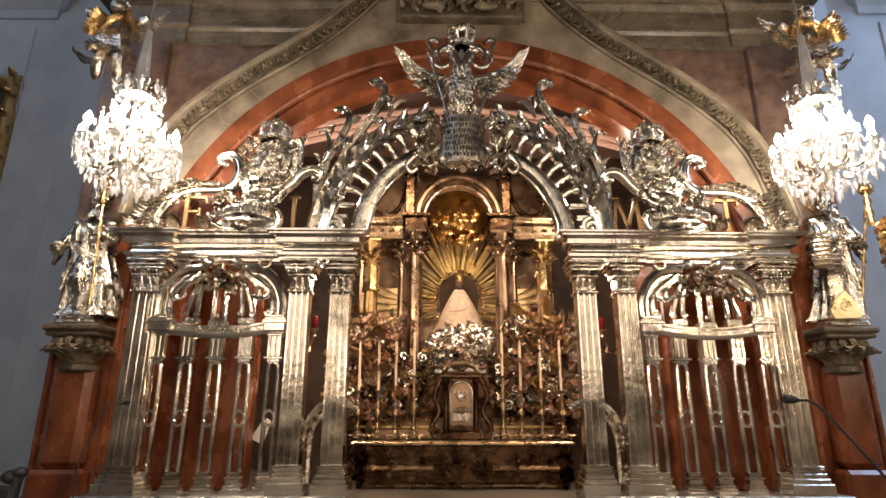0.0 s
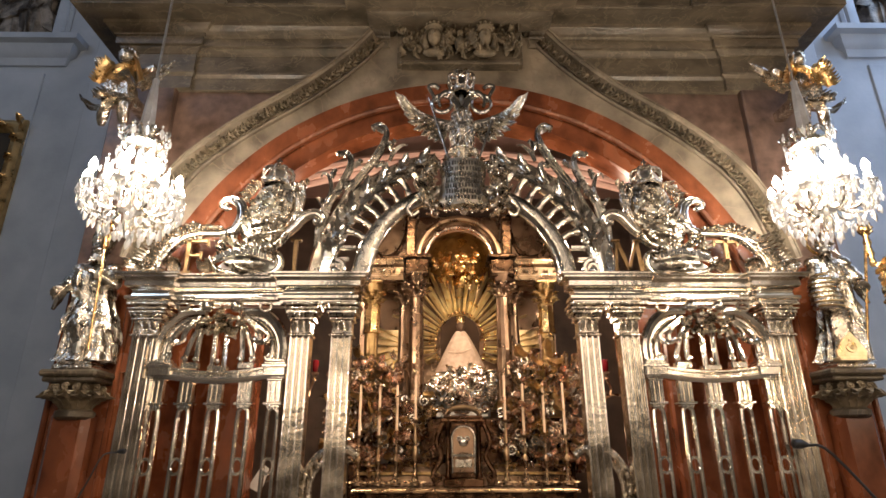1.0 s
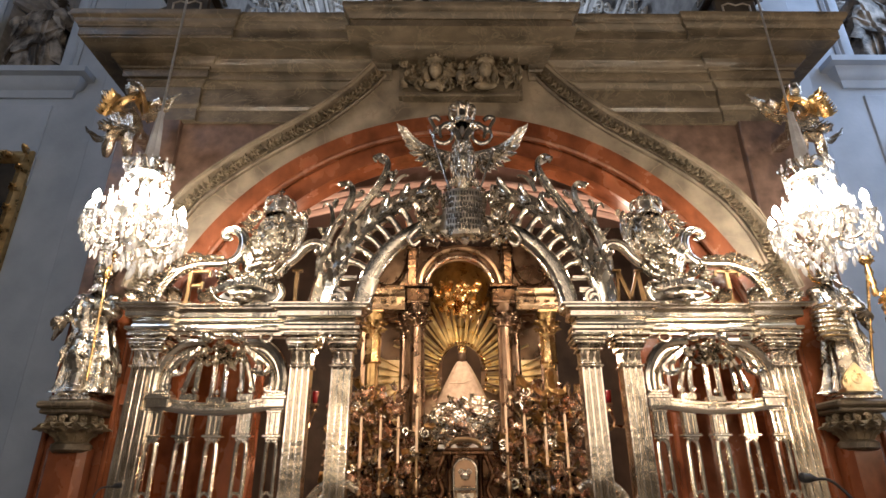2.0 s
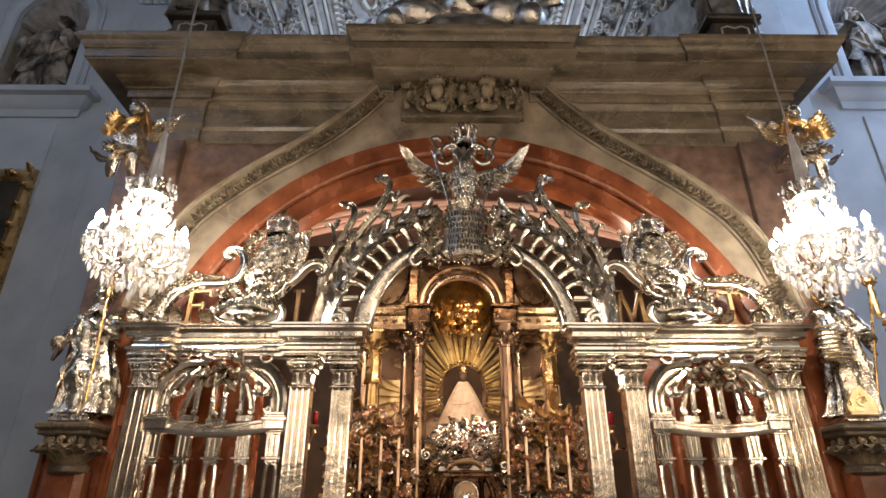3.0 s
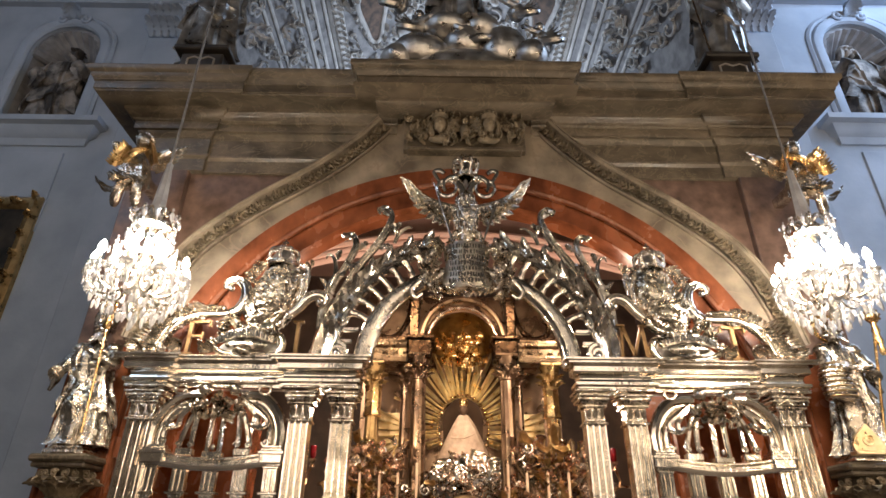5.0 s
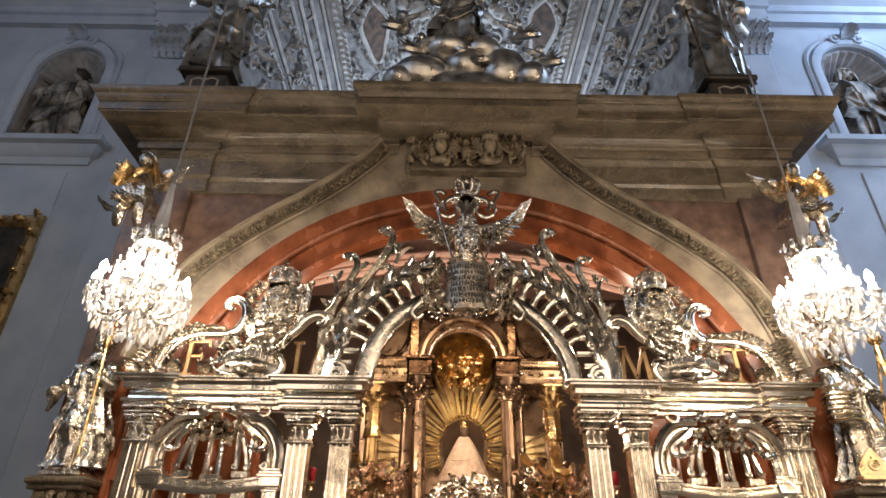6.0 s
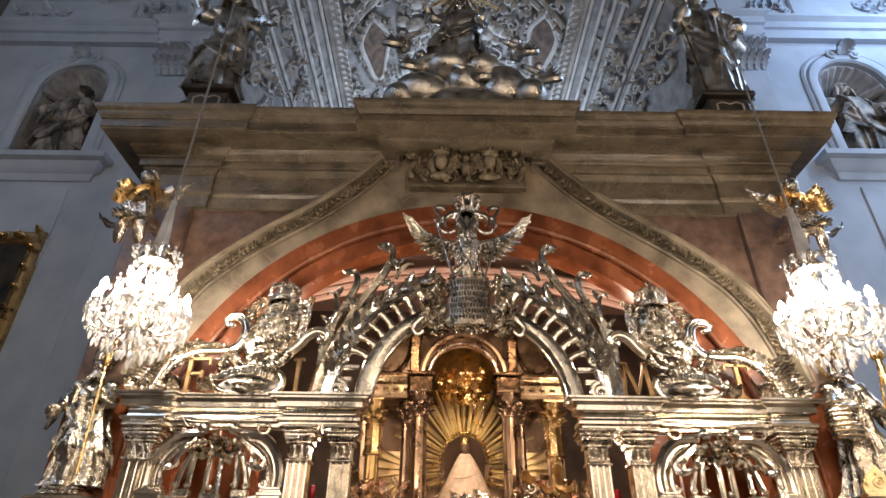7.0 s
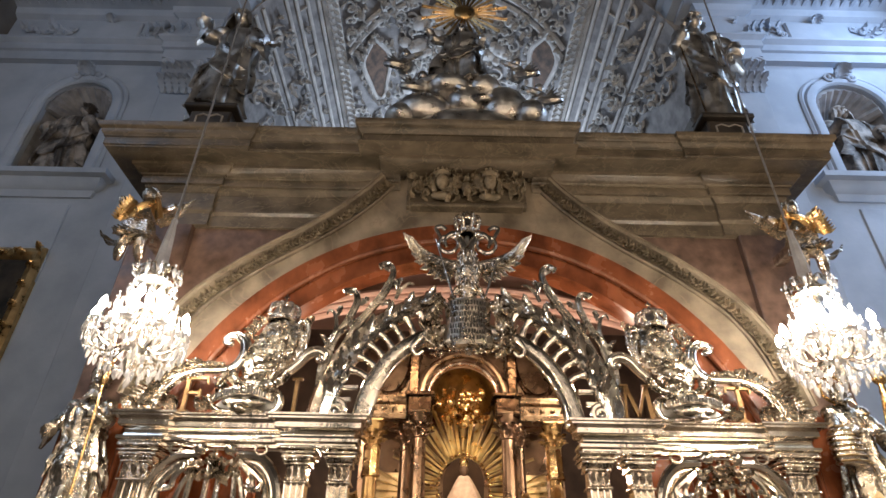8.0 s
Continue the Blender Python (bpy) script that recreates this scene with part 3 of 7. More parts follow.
                peak = 0.20 * u * (0.55 + 0.45 * abs(math.sin(a)) ** 0.6)
                ring.append((hx + q * h * math.cos(a) * (1 - 0.25 * u ** 2), y + (q - 0.016 * u) * h * 0.9 * math.sin(a), z + h * (0.945 + peak)))
            rr.append(ring)
        g.rings(rr)
        g.tube([(hx + 0.077 * h * math.cos(a), y + 0.07 * h * math.sin(a), z + 0.955 * h) for a in [2 * math.pi * k / 20 for k in range(21)]], 0.009 * h, 6)
        g.tube([(hx, y - 0.088 * h, z + 0.96 * h), (hx, y - 0.08 * h, z + 1.07 * h)], 0.007 * h, 6)
    if gold:
        g.slot = 1
    if head == "halo":
        g.tube([hc + Vector((0.105 * h * math.cos(a), 0.05 * h, 0.03 * h + 0.105 * h * math.sin(a))) for a in [2 * math.pi * k / 30 for k in range(31)]], 0.013 * h, 7)
    if staff:
        a, b, top = staff
        g.tube([a, b], 0.012, 8)
        if top == "crook":
            g.scroll((b[0] + 0.005, b[1], b[2] + 0.07), 0.055, 1.4, 0.017, -math.pi / 2)
            for k in range(6):
                g.leaf((b[0], b[1], b[2]), (math.cos(k * 1.05), math.sin(k * 1.05), 0.5), (0, 0, 1), 0.07, 0.035, 1.4, 2, 6)
            g.lathe([(0.012, -0.16), (0.03, -0.12), (0.026, -0.06), (0.036, -0.03), (0.016, 0.0)], 10, tuple(b))
        elif top == "knob":
            g.ball((b[0], b[1], b[2] + 0.05), (0.062, 0.05, 0.07), 12, 8)
            for k in range(9):
                t_ = 2 * math.pi * k / 9
                g.scroll((b[0] + 0.045 * math.cos(t_), b[1] - 0.03, b[2] + 0.05 + 0.05 * math.sin(t_)), 0.016, 1.1, 0.007, t_, segs=5)
            g.lathe([(0.016, -0.3), (0.03, -0.27), (0.02, -0.22), (0.032, -0.18), (0.02, -0.12), (0.034, -0.08), (0.022, -0.03), (0.03, 0.0)], 10, tuple(b))
            for k in range(16):
                g.leaf((b[0] + 0.01, b[1] - 0.02, b[2] - 0.66 + 0.024 * k), (0.8 * math.cos(k * 2.4) + 0.5, -0.3, 0.4 * math.sin(k * 1.7)), (0, -1, 0.4), 0.13, 0.075, 1.5, 2, 8)
    return single(name, g, [material] + ([gold] if gold else []), label, category, group)


for sx, yw, sh in ((-1, 7.0, 0.0), (1, 6.7, 0.05)):
    nx, nz = niche_wall(sx, yw, sh)
    figure("niche_statue", sx, nx, yw + 0.25, nz + 0.001, 2.0, 0.86, NICHE_STONE, "weathered stone saint in a shell niche", 11 + sx, lean=-0.03, head="veil" if sx > 0 else "bare",
           arm={1: ((0.46, -0.2, 0.58), (0.20, -0.42, 0.50)), -1: ((0.44, -0.15, 0.58), (0.30, -0.38, 0.66))}, group="saints in the wall niches")

# framed paintings on the frontal walls
for sx, yw, xi in ((-1, 7.0, 6.32), (1, 6.7, 6.55)):
    pt = thing("framed_painting", (sx * 7.2, yw, 3.3), "dark oil painting in a carved gilt frame", "painting", "paintings beside the chapel")
    x0, x1, z0, z1 = xi, xi + 2.2, 2.9, 5.85
    part("canvas", Geo(sx).box(x0 + 0.2, x1 - 0.2, yw - 0.05, yw - 0.02, z0 + 0.2, z1 - 0.2), PAINTING, pt, "almost black canvas")
    g = Geo(sx)
    prof = [(0, 0), (0, 0.08), (0.06, 0.14), (0.14, 0.12), (0.2, 0.05), (0.22, 0)]
    rr = []
    for (cx, cz, dx, dz) in ((x0, z0, 1, 1), (x1, z0, -1, 1), (x1, z1, -1, -1), (x0, z1, 1, -1), (x0, z0, 1, 1)):
        rr.append([(cx + dx * o, yw - h, cz + dz * o) for o, h in prof])
    g.rings(rr, caps=False)
    part("picture_frame", g, GOLD_OLD, pt)
    g = Geo(sx)
    m = 0
    for (ax, az, bx, bz) in ((x0, z0, x1, z0), (x1, z0, x1, z1), (x1, z1, x0, z1), (x0, z1, x0, z0)):
        ln = math.hypot(bx - ax, bz - az)
        for k in range(int(ln / 0.16)):
            u = (k + 0.5) / int(ln / 0.16)
            dx, dz = (bx - ax) / ln, (bz - az) / ln
            c = (ax + (bx - ax) * u - dz * 0.1, yw - 0.13, az + (bz - az) * u + dx * 0.1)
            m += 1
            g.leaf(c, (dx * (-1) ** m + 0.3 * dz, -0.2, dz * (-1) ** m), (0, -1, 0), 0.17, 0.12, 1.2)
    part("carved_leaves", g, GOLD_OLD, pt)

# ---- the stuccoed choir vault behind ----
VR, VZ = 4.75, 9.6
g = Geo()
sec = []
for i in range(41):
    a = math.pi * i / 40
    sec.append((VR * math.cos(a), VZ + VR * 1.02 * math.sin(a)))
g.rings([[(x, y, z) for x, z in sec + [(-VR - 0.3, VZ), (-VR - 0.3, VZ + VR + 0.4), (VR + 0.3, VZ + VR + 0.4), (VR + 0.3, VZ)]] for y in (6.9, 15.6)], caps=True)
vault = single("choir_vault", g, SHADED_GROUND, "grey barrel vault covered with white stucco relief", "vault", kind="structure")
g = Geo()
g.box(-5.1, 5.1, 15.5, 16, FLOOR_Z, 15)
for s in (-1, 1):
    g.box(4.75 * s - 0.12, 4.75 * s + 0.12, 7.6, 15.6, FLOOR_Z, VZ)
single("wall_choir", g, WALL, "choir walls behind the chapel in darkened grey plaster", "wall", kind="structure")


def vault_at(a, y, out=0.0):
    return Vector(((VR - out) * math.cos(a), y, VZ + (VR * 1.02 - out) * math.sin(a)))


def vault_in(a):
    return Vector((-math.cos(a), 0, -math.sin(a)))


for deg in (26, 29, 37, 40, 43.5, 47, 50, 52.5, 127.5, 130, 133, 136.5, 140, 143, 151, 154):
    a = radians(deg)
    g = Geo()
    broad = deg in (50, 130)
    g.tube([vault_at(a, 7.0, 0.03), vault_at(a, 11, 0.03), vault_at(a, 15.4, 0.03)], 0.19 if broad else 0.05, 10, 0.6, tuple(vault_in(a)))
    rib = part("rib", g, STUCCO, vault)
    if broad:
        g = Geo()
        y = 7.1
        while y < 15.2:
            i_ = vault_in(a)
            t2 = Vector((0, 1, 0)).cross(i_)
            for s in (-1, 1):
                p = vault_at(a, y, 0.13) + t2 * 0.05 * s
                g.leaf(p, Vector((0, 1, 0)) + t2 * 0.6 * s + i_ * 0.3, i_, 0.2, 0.1, 1.2, 3, 7)
            g.scroll((vault_at(a, y, 0.15).x, y, vault_at(a, y, 0.15).z), 0.05, 1.1, 0.016, y, segs=5)
            y += 0.2
        tagged(part("rib_leaves", g, STUCCO, rib, "leaf band along the rib"), kind="stuff")
# tablets stepped into the plain side fields
for s in (-1, 1):
    for y in (8.1, 9.4, 10.7, 12.0):
        a = math.pi / 2 + s * radians(48.5)
        i_ = vault_in(a)
        t2 = Vector((0, 1, 0)).cross(i_)
        g = Geo()
        p = vault_at(a, y, 0.03)
        g.tube([p + Vector((0, 0.5 * u, 0)) + t2 * 0.16 * v for u, v in ((-1, -1), (-1, 1), (1, 1), (1, -1), (-1, -1))], 0.028, 6)
        for k in range(7):
            b = 6.28 * k / 7
            g.leaf(p, Vector((0, math.cos(b), 0)) + t2 * math.sin(b) + i_ * 0.3, i_, 0.15, 0.07, 1.3, 3, 6)
        part("panel_moulding", g, STUCCO, vault)
g = Geo()
OVALS = ((60, 9.9), (117, 10.2), (90, 7.75))
for k in range(1500):
    deg = rng.uniform(54, 126) if k % 4 else rng.choice((rng.uniform(15, 26), rng.uniform(30, 36), rng.uniform(144, 150), rng.uniform(154, 166)))
    a, y = radians(deg), rng.uniform(7.2, 14.5)
    if any(((deg - od) / 8.0) ** 2 + ((y - oy) / 1.3) ** 2 < 1 for od, oy in OVALS):
        continue
    p, i_ = vault_at(a, y, 0.02), vault_in(a)
    t1, t2 = Vector((0, 1, 0)), Vector((0, 1, 0)).cross(i_)
    b = rng.uniform(0, 6.28)
    w = t1 * math.cos(b) + t2 * math.sin(b)
    ln = rng.uniform(0.16, 0.42)
    if k % 3:
        g.leaf(p, w + i_ * 0.35, i_, ln, ln * 0.42, rng.uniform(0.9, 2.3), 4, 7)
    else:
        pts = []
        q = ln * 0.5
        for s in range(15):
            c = s * 0.55
            rad = q * (1 - s / 18)
            pts.append(p + (t1 * math.cos(b + c) + t2 * math.sin(b + c)) * rad + i_ * (0.03 + 0.009 * s))
        g.tube(pts, [0.04 - 0.0015 * s for s in range(15)], 6)
tagged(part("stucco_leaves", g, STUCCO, vault, "white stucco leaf scrolls"), kind="stuff")
# bowed mouldings that divide the relief field
for s in (-1, 1):
    for y0 in (8.0, 8.25, 12.2):
        g = Geo()
        g.tube([vault_at(math.pi / 2 + s * radians(4 + 32 * u), y0 + 1.1 * u * u, 0.06) for u in [k / 16 for k in range(17)]], 0.07, 8)
        part("bowed_moulding", g, STUCCO, vault)
# modelled stucco clouds and putti between the frames
g = Geo()
for k in range(70):
    a, y = radians(rng.uniform(72, 108)), rng.uniform(8.6, 13)
    p, i_ = vault_at(a, y, 0.08), vault_in(a)
    q = rng.uniform(0.09, 0.2)
    g.ball(p, (q * 1.3, q * 1.2, q * 0.8), 10, 7)
    g.ball(p + i_ * 0.12 + Vector((q, 0.1, 0)), q * 0.6, 9, 6)
tagged(part("stucco_clouds", g, STUCCO, vault, "swelling stucco clouds"), kind="stuff")
# framed cartouches on the vault
for deg, y in OVALS:
    a = radians(deg)
    i_, t1 = vault_in(a), Vector((0, 1, 0))
    t2 = t1.cross(i_)
    p = vault_at(a, y, 0.06)
    fr = [p + t1 * 0.95 * math.cos(b) * (1 + 0.07 * math.cos(4 * b)) + t2 * 0.36 * math.sin(b) * (1 + 0.2 * math.cos(3 * b)) for b in [2 * math.pi * k / 28 for k in range(29)]]
    c = thing("stucco_cartouche", tuple(p), "painted oval in a thick scrolled stucco frame", "cartouche", "ovals on the vault", "structure")
    of = part("oval_frame", Geo().tube(fr, 0.075, 8), STUCCO, c)
    gg = Geo()
    for k, q in enumerate(fr[:-1]):
        o = (q - p).normalized()
        gg.leaf(q + o * 0.05, o + (t1 if k % 2 else -t1) * 0.7 + i_ * 0.3, i_, 0.26, 0.12, 1.6, 3, 7)
        gg.tube([q + o * 0.10 + i_ * 0.05, q + o * 0.17 + i_ * 0.1, q + o * 0.2 + i_ * 0.04], [0.04, 0.045, 0.02], 6)
    tagged(part("frame_leaves", gg, STUCCO, of), kind="stuff")
    gg = Geo()
    gg.add([q * 0.97 + p * 0.03 + i_ * 0.01 for q in fr[:-1]] + [q * 0.97 + p * 0.03 - i_ * 0.08 for q in fr[:-1]], [list(range(28)), list(range(28, 56))[::-1]] + [[k, k + 28, (k + 1) % 28 + 28, (k + 1) % 28] for k in range(28)])
    part("oval_picture", gg, mat("faded_fresco", (0.035, 0.022, 0.016), (0.17, 0.10, 0.065), 0.7, 0, 5), c, "dim brown fresco")

# ---- the chapel: a marble canopy ----
chapel = thing("chapel_canopy", (0, 5.0, STEP_Z), "marble chapel canopy with a wide arch and heavy cornice", "chapel", kind="structure")
ARC_Z, R_IN, R_OUT = 1.765, 2.48, 2.86
OGEE = ((0, 5.4), (0.80, 5.32), (0.89, 5.21), (1.06, 5.0), (1.29, 4.77), (1.49, 4.60), (1.74, 4.42), (1.99, 4.25), (2.21, 4.08), (2.44, 3.88), (2.61, 3.70), (2.78, 3.42), (2.90, 3.08), (2.97, 2.75))


def ogee(x):
    x = abs(x)
    return float(np.interp(x, [p[0] for p in OGEE], [p[1] for p in OGEE]))


def arc(x, r):
    return ARC_Z + math.sqrt(max(r * r - x * x, 0))


# red ring of the arch, in two fasciae, with its jambs
for nm, ra, rb, y0, y1, mt in (("arch_ring", R_IN, 2.67, 4.36, 4.62, RED), ("arch_ring", 2.67, R_OUT, 4.31, 4.62, RED)):
    g = Geo()
    pts = [(math.pi * i / 64) for i in range(65)]
    rr = [[(ra * math.cos(a), y0, ARC_Z + ra * math.sin(a)), (ra * math.cos(a), y1, ARC_Z + ra * math.sin(a)), (rb * math.cos(a), y1, ARC_Z + rb * math.sin(a)), (rb * math.cos(a), y0, ARC_Z + rb * math.sin(a))] for a in pts]
    g.rings(rr)
    part(nm, g, mt, chapel, "polished red marble ring")
g = Geo()
g.tube([(2.68 * math.cos(math.pi * i / 64), 4.33, ARC_Z + 2.68 * math.sin(math.pi * i / 64)) for i in range(65)], 0.035, 8)
part("arch_roll", g, RED, chapel)
# buff stone face between ring and ogee
g = Geo()
cols = [(x, arc(x, R_OUT) - 0.01, ogee(x) - 0.02 if abs(x) < 0.93 else max(ogee(x) - 0.19, arc(x, R_OUT) + 0.01)) for x in np.linspace(-2.855, 2.855, 95)]
g.strip(cols, 4.335, 5.0)
part("arch_face", g, STONE_LIGHT, chapel, "buff limestone face")
for sx in (-1, 1):
    # mottled spandrel
    g = Geo(sx)
    g.strip([(x, ogee(x) - 0.05, 4.72) for x in np.linspace(1.3, 2.96, 40)] + [(2.961, 2.6, 4.72), (3.05, 2.6, 4.72)], 4.44, 5.0)
    part("spandrel", g, PURPLE, chapel, "mottled brown marble panel")
    # ogee moulding and its carved leaves
    g = Geo(sx)
    prof = ((-0.15, -0.1), (-0.15, 0.03), (-0.135, 0.045), (-0.125, -0.03), (-0.04, -0.03), (-0.03, 0.05), (-0.005, 0.10), (0.0, 0.10), (0.022, 0.105), (0.026, 0.12), (0.04, 0.12), (0.04, -0.1))
    line = [Vector((x, 0, z)) for x, z in OGEE[2:]]
    line = smooth_path([(p.x, 0, p.z) for p in line], 8)
    rr = []
    for i, p in enumerate(line):
        d = (line[min(i + 1, len(line) - 1)] - line[max(i - 1, 0)]).normalized()
        nrm = Vector((-d.z, 0, d.x))
        nrm = nrm if nrm.z > 0 else -nrm
        rr.append([(p.x + nrm.x * o, 4.34 - h, p.z + nrm.z * o) for o, h in prof])
    og = part("ogee_moulding", g.rings(rr), STONE_LIGHT, chapel, "pale ogee moulding")
    g = Geo(sx)
    tot = 0
    for i in range(1, len(line)):
        seg = line[i] - line[i - 1]
        tot += seg.length
        if tot > 0.034:
            tot = 0
            d = seg.normalized()
            nrm = Vector((-d.z, 0, d.x))
            nrm = nrm if nrm.z > 0 else -nrm
            b = line[i] - nrm * 0.10 + Vector((0, 4.29, 0))
            s = 1 if i % 2 else -1
            c = line[i] - nrm * 0.085 + Vector((0, 4.285, 0))
            g.scroll((c.x, c.y, c.z), rng.uniform(0.03, 0.042), 1.2 * s, 0.012, rng.uniform(0, 6), segs=5)
            for q in (-1, 1):
                g.leaf(c - d * 0.03, d * rng.uniform(0.5, 1) + nrm * q * rng.uniform(0.4, 1) + Vector((0, -0.35, 0)), (0, -1, 0), rng.uniform(0.07, 0.11), rng.uniform(0.035, 0.055), 1.5, 3, 7)
            g.leaf(c + nrm * 0.03 * s, -nrm * s * 0.8 + d * 0.5 + Vector((0, -0.4, 0)), (0, -1, 0), 0.10, 0.045, 1.6, 3, 7)
    part("carved_leaves", g, CARVED, og, "carved leaf band")
    # pier with pilaster and corner
    g = Geo(sx).box(2.86, 3.46, 4.36, 5.3, STEP_Z, 2.7, 0.012)
    pier = part("pier", g, RED, chapel, "tall red marble pier")
    part("pier_head", Geo(sx).box(2.861, 3.459, 4.361, 5.3, 2.7, 4.72, 0.012), PURPLE, pier, "mottled purple-brown marble")
    g = Geo(sx)
    g.box(2.99, 3.31, 4.2, 4.40, STEP_Z + 0.25, 1.46, 0.05)
    g.box(2.95, 3.35, 4.16, 4.40, STEP_Z, STEP_Z + 0.25, 0.03)
    part("pilaster", g, RED, pier)
    g = Geo(sx)
    for x in (2.88, 3.40):
        g.box(x, x + 0.045, 4.33, 4.37, STEP_Z + 0.2, 2.68, 0.015)
    part("edge_strip", g, RED, pier)
    # corbel under the saint: round bell, leaves and a square slab
    g = Geo(sx)
    g.lathe([(0.12, 1.38), (0.145, 1.40), (0.145, 1.44), (0.115, 1.46), (0.12, 1.53), (0.15, 1.63), (0.18, 1.665)], 20, (3.13, 4.26, 0))
    g.box(2.925, 3.335, 4.06, 4.4, 1.66, 1.70, 0.012)
    g.box(2.905, 3.355, 4.035, 4.4, 1.70, 1.755, 0.018)
    cb = part("corbel", g, STONE, pier, "leafy stone capital")
    g = Geo(sx)
    for k in range(9):
        a = math.pi + math.pi * k / 8
        g.leaf((3.13 + 0.11 * math.cos(a), 4.26 + 0.11 * math.sin(a), 1.46), (math.cos(a) * 0.4, math.sin(a) * 0.4, 1), (math.cos(a), math.sin(a), 0), 0.22, 0.11, 1.5, 4)
        g.leaf((3.13 + 0.14 * math.cos(a + 0.2), 4.26 + 0.14 * math.sin(a + 0.2), 1.54), (math.cos(a) * 0.5, math.sin(a) * 0.5, 1), (math.cos(a), math.sin(a), 0), 0.15, 0.09, 1.9, 4)
        g.scroll((3.13 + 0.19 * math.cos(a), 4.25 + 0.19 * math.sin(a), 1.62), 0.03, 1.2 * (1 if k % 2 else -1), 0.011, 0.7 * k, segs=5)
    part("leaves", g, CARVED, cb)
    # red marble walls inside, behind the gates
    g = Geo(sx)
    xi = 2.0 if sx < 0 else 1.62
    g.box(xi, 3.2, 5.06, 5.4, STEP_Z, 2.62, 0.02)
    g.box(xi + 0.35, xi + 0.5, 4.98, 5.1, STEP_Z, 2.6, 0.02)
    part("inner_pier", g, RED, chapel, "red marble inner pier")
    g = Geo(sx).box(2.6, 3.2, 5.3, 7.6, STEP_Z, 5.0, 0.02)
    part("side_wall", g, DIM, chapel, "brown plaster side wall, darkened to stand for its shade")

# cornice and architrave
CORN = [(0, 4.60), (0.0, 4.60), (0.0, 4.74), (0.012, 4.75), (0.03, 4.765), (0.034, 4.79), (0.012, 4.80), (0.012, 5.00), (0.024, 5.005), (0.03, 5.025), (0.05, 5.045), (0.055, 5.07), (0.085, 5.075), (0.09, 5.09),
        (0.09, 5.165), (0.105, 5.17), (0.115, 5.19), (0.14, 5.20), (0.165, 5.235), (0.19, 5.25), (0.195, 5.285), (0.40, 5.30), (0.405, 5.315), (0.42, 5.32), (0.42, 5.415), (0.435, 5.42), (0.44, 5.44), (0.46, 5.46), (0.465, 5.495),
        (0.485, 5.51), (0.50, 5.53), (0.50, 5.58), (-0.2, 5.60), (-0.2, 4.60)]
for sx in (-1, 1):
    g = Geo(sx).sweep(CORN, [(0.72, 4.40), (2.72, 4.40), (2.72, 4.36), (3.42, 4.36), (3.42, 7.4)])
    part("cornice", g, STONE, chapel, "weathered brown stone cornice")
mid = [(0, 5.22)] + [(o + (0.06 if z < 5.31 else 0), z) for o, z in CORN if z > 5.22]
g = Geo().sweep(mid, [(-0.68, 4.52), (-0.68, 4.25), (0.68, 4.25), (0.68, 4.52)])
part("cornice_centre", g, STONE, chapel, "projecting middle of the cornice")
g = Geo().box(-3.4, 3.4, 4.52, 7.4, 5.3, 5.56, 0.01)
part("canopy_roof", g, STONE, chapel)
# carved keystone
g = Geo()
g.box(-0.6, 0.6, 4.22, 4.5, 4.80, 4.84, 0.01)
g.box(-0.64, 0.64, 4.26, 4.5, 4.82, 5.3)
key = part("keystone", g, STONE, chapel, "carved keystone relief")
g = Geo()
for k in range(130):
    x, z = rng.uniform(-0.6, 0.6), rng.uniform(4.88, 5.24)
    b = rng.uniform(0, 6.28)
    g.leaf((x, 4.255, z), (math.cos(b), -0.6, math.sin(b)), (0, -1, 0), rng.uniform(0.11, 0.19), rng.uniform(0.04, 0.065), 1.6, 3, 7)
    if k % 4 == 0:
        g.scroll((x, 4.20, z), rng.uniform(0.04, 0.065), 1.2 * (1 if k % 8 else -1), 0.018, b)
for x in (-0.26, 0.25):
    z = 5.07
    g.ball((x, 4.16, z), (0.07, 0.075, 0.095), 14, 10)
    g.tube([(x, 4.09, z + 0.01), (x, 4.075, z - 0.03)], [0.01, 0.016], 6)
    g.ball((x, 4.22, z - 0.14), (0.12, 0.04, 0.05), 14, 8)
    g.lathe([(0.075, 0.06), (0.085, 0.07), (0.09, 0.11), (0.08, 0.11), (0.075, 0.07)], 14, (x, 4.17, z))
    for q in range(7):
        a = math.pi * (1 + q / 6)
        g.ball((x + 0.085 * math.cos(a), 4.17 + 0.085 * math.sin(a), z + 0.13), 0.016, 6, 5)
    for s in (-1, 1):
        g.tube(smooth_path([(x + s * 0.08, 4.18, z + 0.05), (x + s * 0.10, 4.16, z - 0.03), (x + s * 0.08, 4.17, z - 0.12)], 4), 0.028, 7)
g.ball((0, 4.18, 5.0), (0.055, 0.05, 0.09), 12, 8)
g.ball((0, 4.16, 5.12), (0.035, 0.035, 0.04), 10, 7)
for s in (-1, 1):
    for k in range(5):
        g.leaf((s * 0.03, 4.19, 5.04), (s, -0.25, 0.9 - 0.35 * k), (0, -1, 0), 0.17, 0.045, 0.6, 2, 7)
part("carving", g, CARVED, key)
# inside: tympanum, pink ring, back wall and ceiling
g = Geo()
g.strip([(x, 4.5 - 0.08 * x * x, 5.3) for x in np.linspace(-2.4, 2.4, 25)], 5.62, 5.75)
part("lunette", g, MAUVE, chapel, "brown plaster lunette")
g = Geo()
for dz, yy, rad in ((0, 5.58, 0.05), (-0.08, 5.60, 0.05), (-0.15, 5.62, 0.045)):
    g.tube([(x, yy, 4.55 + dz - 0.08 * x * x) for x in np.linspace(-2.4, 2.4, 33)], rad, 8)
